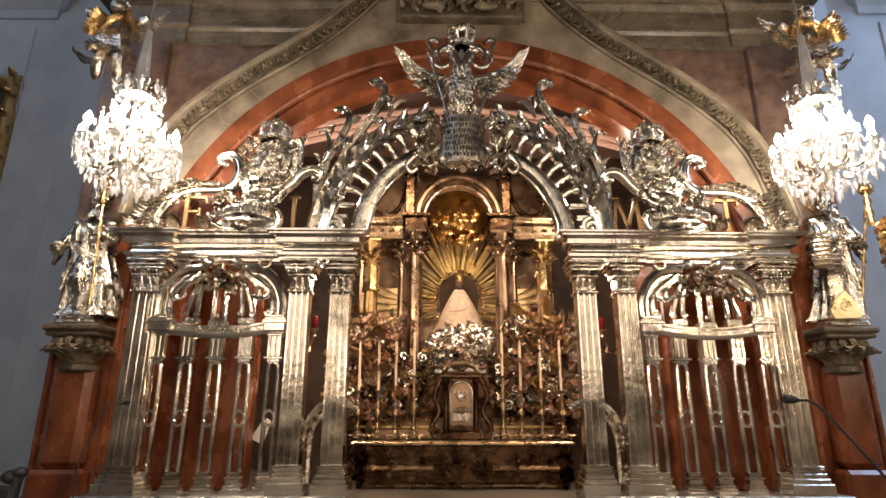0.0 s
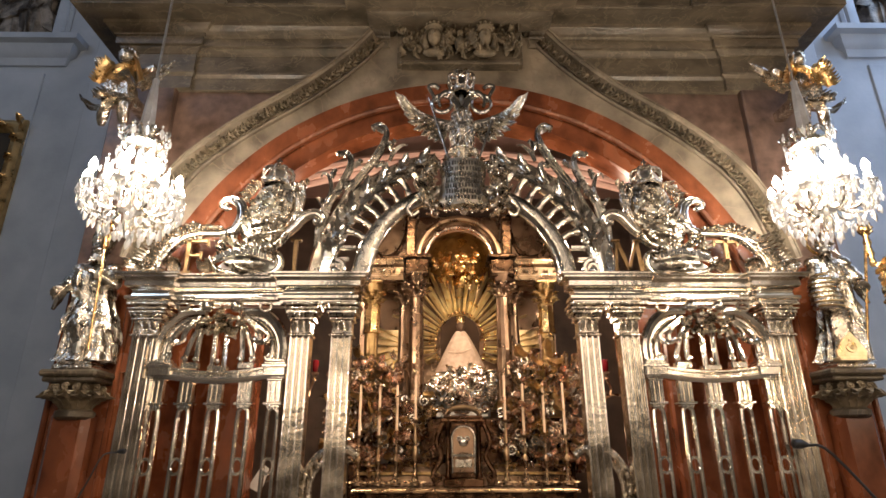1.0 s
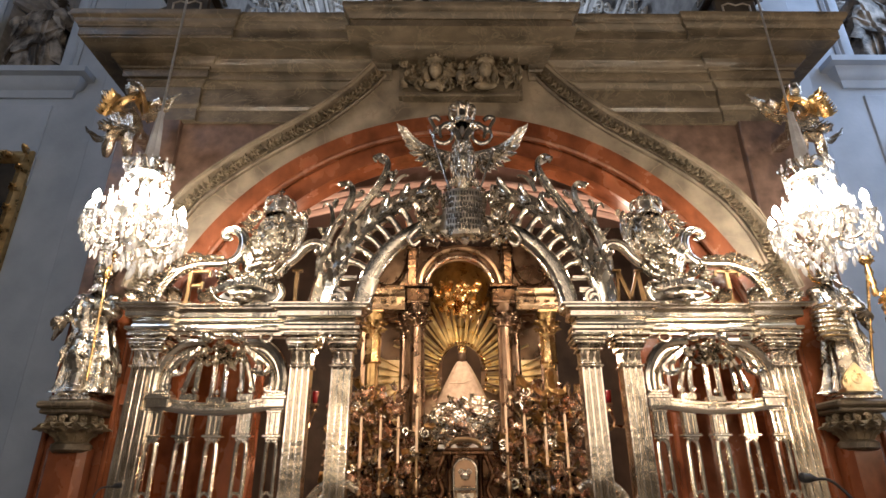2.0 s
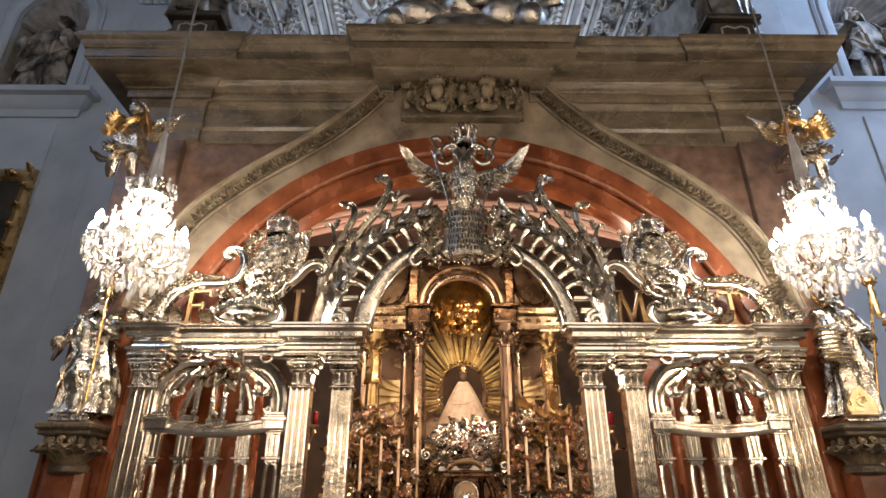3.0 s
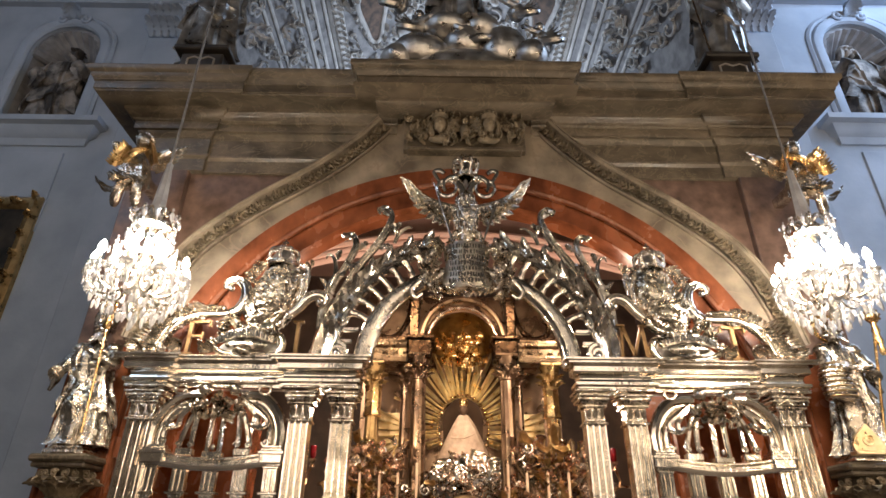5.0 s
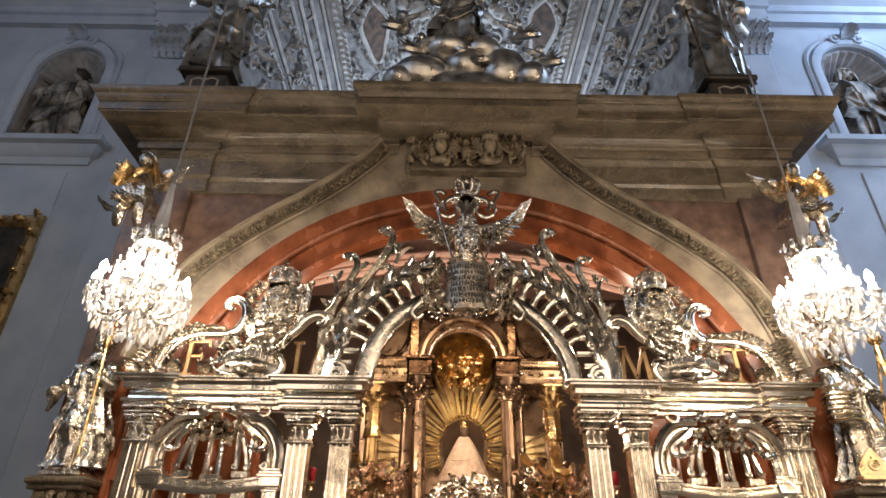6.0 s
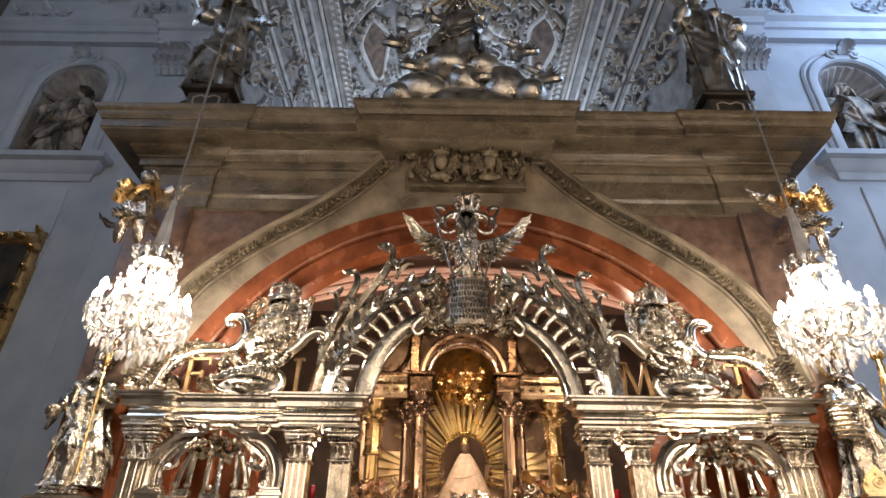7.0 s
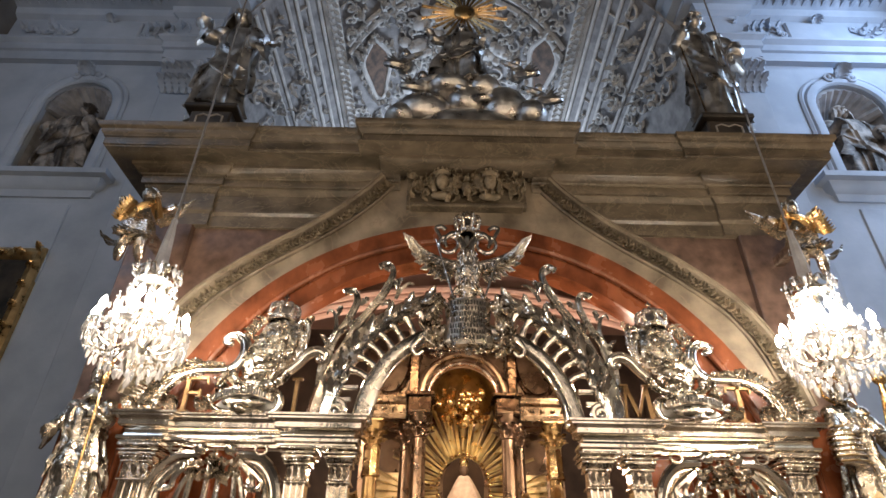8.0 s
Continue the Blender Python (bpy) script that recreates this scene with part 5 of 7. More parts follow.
        g.leaf((1.56 + 0.1 * u, YG - 0.03, 3.66 - 0.1 * u), (math.sin(7 * k), -0.4, math.cos(3 * k)), (0, -1, 0), 0.09, 0.045, 1.4, 3, 6)
        part("leaf", g, SILVER_REP, th)
    for k in range(18):
        u = k / 17
        g = Geo(sx)
        x, z = 2.33 + 0.40 * u, 3.15 - 0.03 * (3 * u) ** 2 / 9
        g.leaf((x, YG - 0.07, z), (0.35 * math.sin(4 * k) + 0.25, -0.4, 1), (0.3, -1, 0), r.uniform(0.06, 0.11), 0.045, 1.7, 3, 7)
        part("leaf", g, SILVER_REP, th)
        if k % 3 == 0:
            part("berry", Geo(sx).ball((x, YG - 0.11, z + 0.015), 0.02, 8, 6), SILVER_REP, th)
    for k in range(22):
        u = k / 21
        g = Geo(sx)
        x, z = 2.18 + 0.16 * r.uniform(0, 1), 3.10 - 0.20 * r.uniform(0, 1)
        b = r.uniform(0, 6.28)
        g.leaf((x, YG - 0.07, z), (math.cos(b), -0.4, math.sin(b)), (0, -1, 0), r.uniform(0.08, 0.13), 0.05, 1.4, 3, 7)
        part("leaf", g, SILVER_CHASED, th)
    for k in range(12):
        u = k / 11
        g = Geo(sx)
        x, z = 2.78 + 0.22 * u, 3.03 - 0.20 * u
        g.leaf((x, YG - 0.08, z), (0.75, -0.35, 0.15 - 0.9 * u), (0.4, -1, 0.5), 0.19, 0.055, 0.7, 2, 8)
        part("leaf", g, SILVER, th)
    slope = smooth_path([(2.50, YG - 0.09, 3.13), (2.66, YG - 0.09, 3.09), (2.78, YG - 0.09, 3.0), (2.85, YG - 0.09, 2.88), (2.89, YG - 0.09, 2.76)], 4)
    for k in range(len(slope) - 1):
        d = (slope[k + 1] - slope[k]).normalized()
        o = Vector((-d.z, 0, d.x))
        for q in (-1, 1):
            g = Geo(sx).leaf(slope[k] + o * 0.03 * q, d * 0.8 + o * 0.6 * q + Vector((0, -0.35, 0)), (0, -1, 0), 0.13, 0.06, 1.2, 3, 7)
            part("leaf", g, SILVER_REP if k % 2 else SILVER_CHASED, th)
    for cx_, cz_, n_ in ((2.71, 2.75, 11), (3.07, 2.73, 9), (2.42, 2.74, 6)):
        g = Geo(sx)
        for k in range(n_):
            b = math.pi * (0.05 + 0.9 * k / (n_ - 1))
            g.leaf((cx_, YG - 0.08, cz_), (math.cos(b), -0.45, math.sin(b)), (0, -1, 0.3), 0.13 + 0.05 * (k % 2), 0.06, 1.3, 3, 7)
        part("leaf_tuft", g, SILVER_REP, th)
    # ring of beads and leaves under the shield
    g = Geo(sx)
    for k in range(17):
        b = math.pi * (1.02 + 0.96 * k / 16)
        x, z = 1.955 + 0.25 * math.cos(b), 3.10 + 0.16 * math.sin(b)
        g.ball((x, YG - 0.15, z), 0.022 + 0.006 * (k % 2), 8, 6)
        g.leaf((x, YG - 0.12, z), (math.cos(b), -0.4, math.sin(b)), (0, -1, 0), 0.09, 0.055, 1.0, 2, 6)
    tagged(part("leaf_rim", g, SILVER_CHASED, th), kind="stuff")
    # curved ribbon with engraved lettering, and the bright oval below it
    g = Geo(sx)
    rr = []
    for i in range(19):
        u = -1 + i / 9
        x, zc = 2.085 + 0.27 * u, 2.90 - 0.055 * u * u - 0.015 * u
        rr.append([(x, YG - 0.17 + 0.05 * u * u, zc + 0.045), (x, YG - 0.185 + 0.05 * u * u, zc), (x, YG - 0.17 + 0.05 * u * u, zc - 0.045), (x, YG - 0.12, zc - 0.04), (x, YG - 0.12, zc + 0.04)])
    pl = part("ribbon", g.rings(rr), SILVER_CHASED, th, "curved silver ribbon with engraved lettering")
    g = Geo(sx)
    x = 1.86
    while x < 2.31:
        w = r.uniform(0.008, 0.018)
        u = (x - 2.085) / 0.27
        zc = 2.90 - 0.055 * u * u - 0.015 * u
        g.box(x, x + w, YG - 0.195 + 0.05 * u * u, YG - 0.17 + 0.05 * u * u, zc - 0.026, zc + r.uniform(0.012, 0.03), 0.001)
        x += w + 0.011
    tagged(part("engraved_line", g, CREVICE, pl), kind="stuff")
    g = Geo(sx).ball((2.055, YG - 0.135, 2.795), (0.20, 0.045, 0.052), 24, 12)
    part("plaque", g, SILVER_CHASED, th, "bright polished oval plate")
    sc(((1.86, 2.715), (1.77, 2.74), (1.735, 2.82), (1.77, 2.90), (1.83, 2.905), (1.83, 2.86)), (0.026, 0.034, 0.038, 0.036, 0.03, 0.026))
    sc(((1.88, 2.72), (1.98, 2.735), (2.06, 2.715), (2.18, 2.72), (2.30, 2.74), (2.37, 2.79), (2.40, 2.86)), (0.02, 0.024, 0.026, 0.026, 0.028, 0.03, 0.022), SILVER_REP)
    g = Geo(sx).ball((2.09, YG - 0.17, 2.735), (0.045, 0.04, 0.04), 12, 8)
    g.ball((2.04, YG - 0.16, 2.73), 0.026, 8, 6).ball((2.14, YG - 0.16, 2.73), 0.026, 8, 6)
    part("berry", g, SILVER_REP, th)
    g = Geo(sx)
    g.strip([(1.80, 2.70, 2.86), (1.9, 2.70, 3.1), (2.1, 2.70, 3.1), (2.2, 2.70, 2.92), (2.36, 2.70, 2.78)], YG - 0.04, YG + 0.02)
    part("backplate", g, SILVER_OLD, th)
    # crown
    cr = thing("crown", (1.853 * sx, YG - 0.05, 3.63), "silver crown set with beads and a cross", "crown", "crowns over the cartouches")
    x, z = 1.853, 3.63
    g = Geo(sx).lathe([(0.135, 0), (0.15, 0.005), (0.15, 0.04), (0.14, 0.045), (0.13, 0.045), (0.13, 0)], 20, (x, YG - 0.05, z))
    part("band", g, SILVER_REP, cr)
    for k in range(8):
        g = Geo(sx)
        a = 2 * math.pi * k / 8
        pts = [(x + 0.14 * q * math.cos(a), YG - 0.05 + 0.14 * q * math.sin(a), z + h) for q, h in ((1, 0.04), (1.12, 0.1), (1.0, 0.165), (0.6, 0.2), (0.08, 0.21))]
        path = smooth_path(pts, 4)
        g.tube(path, 0.014, 6)
        for p in path[2:-2:2]:
            g.ball(p, 0.018, 6, 4)
        g.ball((pts[0][0], pts[0][1], z + 0.06), 0.022, 6, 5)
        part("arch", g, SILVER_REP, cr)
    g = Geo(sx).ball((x, YG - 0.05, z + 0.225), 0.03)
    g.box(x - 0.009, x + 0.009, YG - 0.06, YG - 0.04, z + 0.24, z + 0.32, 0.002)
    g.box(x - 0.03, x + 0.03, YG - 0.06, YG - 0.04, z + 0.275, z + 0.293, 0.002)
    part("cross", g, SILVER, cr)
    g = Geo(sx).lathe([(0.12, 0.02), (0.115, 0.1), (0.08, 0.16), (0.01, 0.18)], 16, (x, YG - 0.05, z))
    part("lining", g, SILVER_OLD, cr)


for sx in (-1, 1):
    cartouche(sx)

def letter(ch, x):
    """A thin roman capital with serifs, standing on the entablature."""
    g = Geo()
    y0, y1, z0, z1, w = YG - 0.135, YG - 0.10, 2.70, 3.03, 0.034

    def stroke(ax, az, bx, bz, wd=w):
        d = Vector((bx - ax, 0, bz - az)).normalized()
        n = Vector((-d.z, 0, d.x)) * wd / 2
        g.poly([(ax - n.x, az - n.z), (bx - n.x, bz - n.z), (bx + n.x, bz + n.z), (ax + n.x, az + n.z)][::-1], y0, y1)

    def serif(cx, z, half=0.05):
        g.box(cx - half, cx + half, y0 - 0.004, y1 + 0.004, z - 0.011, z + 0.011, 0.003)
    if ch == "M":
        for a, b, wd in ((-0.115, -0.09, 0.024), (0.125, 0.10, 0.036)):
            stroke(x + a, z0, x + b, z1, wd)
            serif(x + a, z0 + 0.012)
        stroke(x - 0.09, z1, x + 0.005, z0 + 0.04, 0.036)
        stroke(x + 0.005, z0 + 0.04, x + 0.10, z1, 0.024)
        serif(x - 0.10, z1, 0.04)
        serif(x + 0.11, z1, 0.04)
    else:
        stroke(x, z0, x, z1)
        serif(x, z0 + 0.012)
        if ch == "I":
            serif(x, z1)
        if ch == "T":
            stroke(x - 0.11, z1 - 0.01, x + 0.11, z1 - 0.01, 0.026)
            for s in (-1, 1):
                stroke(x + s * 0.105, z1, x + s * 0.115, z1 - 0.06, 0.016)
        if ch == "F":
            stroke(x - 0.04, z1 - 0.01, x + 0.18, z1 - 0.01, 0.026)
            stroke(x, z0 + 0.18, x + 0.12, z0 + 0.18, 0.022)
            stroke(x + 0.175, z1, x + 0.18, z1 - 0.06, 0.016)
            stroke(x + 0.12, z0 + 0.215, x + 0.12, z0 + 0.145, 0.016)
    single("gilt_letter", g, LETTER, "thin gilt letter " + ch + " standing on the screen", "letter", "gilt letters on the screen", smooth=20)


for ch, x in (("F", -2.60), ("I", -1.595), ("M", 1.545), ("T", 2.50)):
    letter(ch, x)

# inscription shield and eagle, a little lower and smaller than the arch
SCREEN = Geo.base.copy()
Geo.base = SCREEN @ Matrix.Translation((0, 0, -0.16))
# inscription shield under the eagle
sh = thing("inscription_shield", (0, YG - 0.1, 3.3), "silver shield engraved with lines of lettering, framed in leaves", "shield")
g = Geo()
rr = []
for i in range(15):
    u = i / 14
    z = 3.54 + 0.50 * u
    hw = 0.235 * (0.62 + 0.38 * math.sin(math.pi * min(1, 0.25 + 0.55 * u))) + 0.02 * math.sin(9 * u)
    rr.append([(-hw, YG - 0.1, z), (-hw * 0.6, YG - 0.19, z), (0, YG - 0.215, z), (hw * 0.6, YG - 0.19, z), (hw, YG - 0.1, z), (0, YG - 0.02, z)])
body = part("plate", g.rings(rr), SHIELD, sh)
r = random.Random(5)
for row in range(7):
    z = 3.985 - 0.062 * row
    g = Geo()
    x = -0.18 + 0.01 * (row % 2)
    while x < 0.17:
        w = r.uniform(0.007, 0.022)
        d = YG - 0.214 + 0.18 * max(0, abs(x + w / 2) - 0.02) * 0.9
        g.box(x, x + w, d - 0.006, d + 0.02, z - r.uniform(0.015, 0.022), z + r.uniform(0.014, 0.024), 0.001)
        x += w + r.uniform(0.005, 0.02)
    tagged(part("engraved_line", g, CREVICE, body), kind="stuff")
for sx in (-1, 1):
    g = Geo(sx)
    c_scroll(g, [(0.22, YG - 0.12, 4.0), (0.34, YG - 0.13, 3.95), (0.42, YG - 0.13, 3.82), (0.38, YG - 0.14, 3.72), (0.30, YG - 0.14, 3.76), (0.33, YG - 0.14, 3.84)], 0.035, 0.022)
    c_scroll(g, [(0.40, YG - 0.12, 3.74), (0.42, YG - 0.12, 3.64), (0.34, YG - 0.13, 3.57), (0.22, YG - 0.14, 3.54), (0.12, YG - 0.16, 3.50)], 0.022, 0.018)
    c_scroll(g, [(0.48, YG - 0.12, 3.62), (0.54, YG - 0.12, 3.54), (0.50, YG - 0.12, 3.46), (0.44, YG - 0.12, 3.50)], 0.03, 0.02)
    part("scroll", g, SILVER, sh)
    for k in range(40):
        g = Geo(sx)
        u = k / 39
        x, z = 0.22 + r.uniform(0.04, 0.2) * math.sin(math.pi * u * 0.85), 4.04 - 0.58 * u
        a = r.uniform(-1.2, 0.9)
        g.leaf((x, YG - 0.13, z), (math.cos(a), -0.4, math.sin(a)), (0, -1, 0.3), r.uniform(0.11, 0.2), r.uniform(0.05, 0.085), 1.5, 3, 8)
        part("leaf", g, SILVER_REP, sh)
g = Geo()
for k in range(15):
    a = math.pi * (1 + k / 14)
    g.leaf((0.16 * math.cos(a), YG - 0.15, 3.53), (math.cos(a), -0.4, math.sin(a) * 0.8), (0, -1, -0.2), 0.15 + 0.05 * (k % 2), 0.07, 1.3, 3, 8)
g.ball((0, YG - 0.2, 3.47), (0.045, 0.04, 0.05))
part("bottom_leaves", g, SILVER_REP, sh)

# double-headed eagle
Geo.base = SCREEN @ Matrix.Translation((0, YG, 3.86)) @ Matrix.Diagonal((0.86, 0.89, 1.04, 1)) @ Matrix.Translation((0, -YG, -3.98))
eg = thing("heraldic_eagle", (0, YG - 0.08, 3.98), "silver double-headed eagle with raised wings above the shield", "eagle")
g = Geo()
rr = []
for z, w, d in ((3.96, 0.06, 0.05), (4.06, 0.11, 0.08), (4.2, 0.15, 0.11), (4.35, 0.17, 0.13), (4.48, 0.15, 0.11), (4.58, 0.10, 0.08), (4.63, 0.05, 0.05)):
    rr.append([(w * math.cos(2 * math.pi * j / 18), YG - 0.08 + d * math.sin(2 * math.pi * j / 18), z) for j in range(18)])
g.rings(rr)
torso = part("torso", g, SILVER_REP, eg)
g = Geo()
for row in range(7):
    for k in range(6):
        a = math.pi * (1.08 + 0.84 * (k + 0.5 * (row % 2)) / 6)
        w = 0.165 - 0.012 * abs(row - 3)
        g.leaf((w * math.cos(a), YG - 0.08 + 0.13 * math.sin(a), 4.56 - 0.06 * row), (0.2 * math.cos(a), -0.25, -1), (math.cos(a), math.sin(a), 0), 0.09, 0.05, -0.5, 2, 5)
tagged(part("breast_plumage", g, SILVER_REP, torso), kind="stuff")
part("breast_shield", Geo().ball((0, YG - 0.2, 4.33), (0.08, 0.03, 0.1), 12, 8), SILVER_REP, torso)
for sx in (-1, 1):
    g = Geo(sx)
    # curled neck and head
    c_scroll(g, [(0.03, YG - 0.09, 4.56), (0.06, YG - 0.1, 4.68), (0.11, YG - 0.1, 4.77), (0.20, YG - 0.11, 4.80), (0.28, YG - 0.11, 4.73), (0.26, YG - 0.11, 4.63)], 0.055, 0.02)
    g.ball((0.13, YG - 0.12, 4.79), (0.055, 0.045, 0.045), 10, 7)
    part("neck", g, SILVER, eg)
    g = Geo(sx)
    g.tube([(0.24 + 0.12 * math.cos(a), YG - 0.09, 4.68 + 0.10 * math.sin(a)) for a in [2 * math.pi * k / 22 for k in range(23)]], 0.024, 8)
    c_scroll(g, [(0.30, YG - 0.09, 4.70), (0.36, YG - 0.09, 4.80), (0.40, YG - 0.09, 4.88), (0.33, YG - 0.09, 4.90), (0.27, YG - 0.09, 4.86)], 0.024, 0.03)
    part("halo_scroll", g, SILVER, eg)
    wing = Geo(sx)
    wing.tube(smooth_path([(0.12, YG - 0.06, 4.42), (0.3, YG - 0.06, 4.47), (0.48, YG - 0.06, 4.55), (0.66, YG - 0.05, 4.68)], 5), [0.07 - 0.0026 * k for k in range(16)], 8)
    wing = part("wing", wing, SILVER_REP, eg)
    for k in range(11):
        u = k / 10
        g = Geo(sx)
        x, z = 0.18 + 0.46 * u, 4.42 + 0.17 * u * u + 0.05 * u
        g.leaf((x, YG - 0.08, z), (0.35 + 0.5 * u, -0.05, -1 + 1.75 * u), (0, -1, 0), 0.26 - 0.04 * abs(u - 0.5), 0.08, 0.4, 3, 7)
        part("feather", g, SILVER_REP, wing)
        g = Geo(sx)
        g.leaf((x, YG - 0.11, z + 0.03), (0.3 + 0.4 * u, -0.1, -1 + 1.6 * u), (0, -1, 0), 0.13, 0.06, 0.5, 2, 6)
        part("feather", g, SILVER_REP, wing)
    g = Geo(sx)
    g.tube(smooth_path([(0.08, YG - 0.12, 4.14), (0.16, YG - 0.16, 4.08), (0.17, YG - 0.17, 4.0)], 4), [0.05] * 4 + [0.03] * 5, 7)
    for k in range(4):
        g.leaf((0.17, YG - 0.17, 4.02), (math.cos(1.5 * k), -0.4, math.sin(1.5 * k) - 0.3), (0, -1, 0), 0.08, 0.03, 1.6, 2, 5)
    for k in range(8):
        g.leaf((0.06 + 0.02 * k, YG - 0.13, 4.18 - 0.02 * k), (r.uniform(-0.2, 1), -0.4, -0.7), (0, -1, 0), 0.11, 0.05, 0.8, 2, 6)
    part("leg", g, SILVER_REP, eg)
g = Geo().tube([(-0.16, YG - 0.19, 3.98), (-0.40, YG - 0.17, 4.70)], [0.016, 0.009], 6)
g.tube([(-0.22, YG - 0.185, 4.03), (-0.11, YG - 0.185, 4.06)], 0.014, 6)
part("sword", g, SILVER, eg)
g = Geo().tube([(0.18, YG - 0.19, 3.98), (0.36, YG - 0.17, 4.45)], [0.012, 0.016], 6)
g.ball((0.37, YG - 0.17, 4.47), 0.03)
part("sceptre", g, SILVER, eg)
ec = thing("imperial_crown", (0, YG - 0.08, 4.80), "tall silver crown with flaring arches over the eagle", "crown")
g = Geo().lathe([(0.10, 4.80), (0.12, 4.81), (0.125, 4.86), (0.11, 4.86), (0.1, 4.8)], 18, (0, YG - 0.08, 0))
part("band", g, SILVER_REP, ec)
for k in range(8):
    a = 2 * math.pi * (k + 0.5) / 8
    g = Geo().tube(smooth_path([(0.12 * math.cos(a), YG - 0.08 + 0.12 * math.sin(a), 4.85), (0.165 * math.cos(a), YG - 0.08 + 0.165 * math.sin(a), 4.95), (0.13 * math.cos(a), YG - 0.08 + 0.13 * math.sin(a), 5.02), (0.03 * math.cos(a), YG - 0.08 + 0.03 * math.sin(a), 4.99)], 4), [0.02] * 5 + [0.024] * 5 + [0.018] * 3, 7)
    g.ball((0.14 * math.cos(a), YG - 0.08 + 0.14 * math.sin(a), 4.9), 0.02, 6, 5)
    part("arch", g, SILVER_REP, ec)
g = Geo().ball((0, YG - 0.08, 5.04), 0.028)
g.box(-0.008, 0.008, YG - 0.09, YG - 0.07, 5.05, 5.12, 0.002)
g.box(-0.025, 0.025, YG - 0.09, YG - 0.07, 5.08, 5.096, 0.002)
part("orb", g, SILVER, ec)
part("cap", Geo().lathe([(0.10, 4.8), (0.09, 4.9), (0.05, 4.99), (0.01, 5.0)], 14, (0, YG - 0.08, 0)), BLACK, ec)
part("support", Geo().tube([(0, YG - 0.05, 4.6), (0, YG - 0.05, 4.82)], 0.03, 6), SILVER_OLD, ec)
Geo.base = Matrix()

# ---- saints on the corbels, angels, chandeliers ----
for sx, px in ((-1, 3.13), (1, 3.15)):
    g = Geo(sx).box(px - 0.16, px + 0.16, 4.07, 4.36, 1.756, 1.80, 0.012).box(px - 0.135, px + 0.135, 4.09, 4.35, 1.80, 1.83, 0.01)
    single("plinth_slab", g, SILVER_REP, "stepped silver slab under a saint", "plinth", "base slabs of the saints")
figure("silver_saint", -1, 3.14, 4.22, 1.831, 1.06, 0.40, SILVER_CHASED, "silver bishop saint with mitre and gilt crook on a corbel", 3,
       arm={1: ((0.2, -0.08, 0.58), (0.17, -0.2, 0.50)), -1: ((0.22, -0.1, 0.60), (0.10, -0.22, 0.66))}, head="mitre", gold=GOLD,
       staff=((2.97, 3.99, 1.90), (3.01, 3.99, 2.88), "crook"), lean=0.02)
figure("silver_saint", 1, 3.15, 4.22, 1.831, 1.15, 0.36, SILVER_CHASED, "silver and gilt saint with a tall gilt staff on a corbel", 8,
       arm={1: ((0.20, -0.05, 0.60), (0.16, -0.12, 0.52)), -1: ((0.2, -0.12, 0.58), (0.10, -0.24, 0.56))}, gold=GOLD, head="halo", swag=False,
       staff=((3.27, 4.10, 1.85), (3.52, 4.10, 2.92), "knob"), lean=0.05)
hive_prof = [(0.095, 2.23), (0.118, 2.25), (0.125, 2.32), (0.128, 2.40), (0.122, 2.46), (0.10, 2.51), (0.055, 2.54), (0.004, 2.55)]
hive = single("beehive", Geo().lathe(hive_prof, 20, (3.02, 4.06, 0), 0.75), SILVER_REP, "silver ribbed beehive held by the saint", "beehive")
for q, z in [(float(np.interp(z, [p[1] for p in hive_prof], [p[0] for p in hive_prof])), z) for z in np.linspace(2.25, 2.52, 8)]:
    part("hoop", Geo().tube([(3.02 + q * math.cos(a), 4.06 + q * 0.75 * math.sin(a), z) for a in [2 * math.pi * k / 24 for k in range(25)]], 0.008, 6), GOLD_OLD, hive)
g = Geo()
g.poly([(2.95, 1.831), (3.18, 1.831), (3.19, 1.88), (3.09, 2.03), (3.0, 1.96), (2.945, 1.88)], 3.985, 4.01)
g.tube([(3.07 + 0.042 * math.cos(a), 3.98, 1.905 + 0.036 * math.sin(a)) for a in [2 * math.pi * k / 14 for k in range(15)]], 0.009, 5)
g.ball((3.07, 3.982, 1.905), (0.02, 0.008, 0.02), 8, 5)
g.box(2.96, 3.18, 3.985, 4.08, 1.80, 1.832)
single("gilt_plaque", g, RAY, "pointed gilt plaque at the foot of the saint", "plaque")


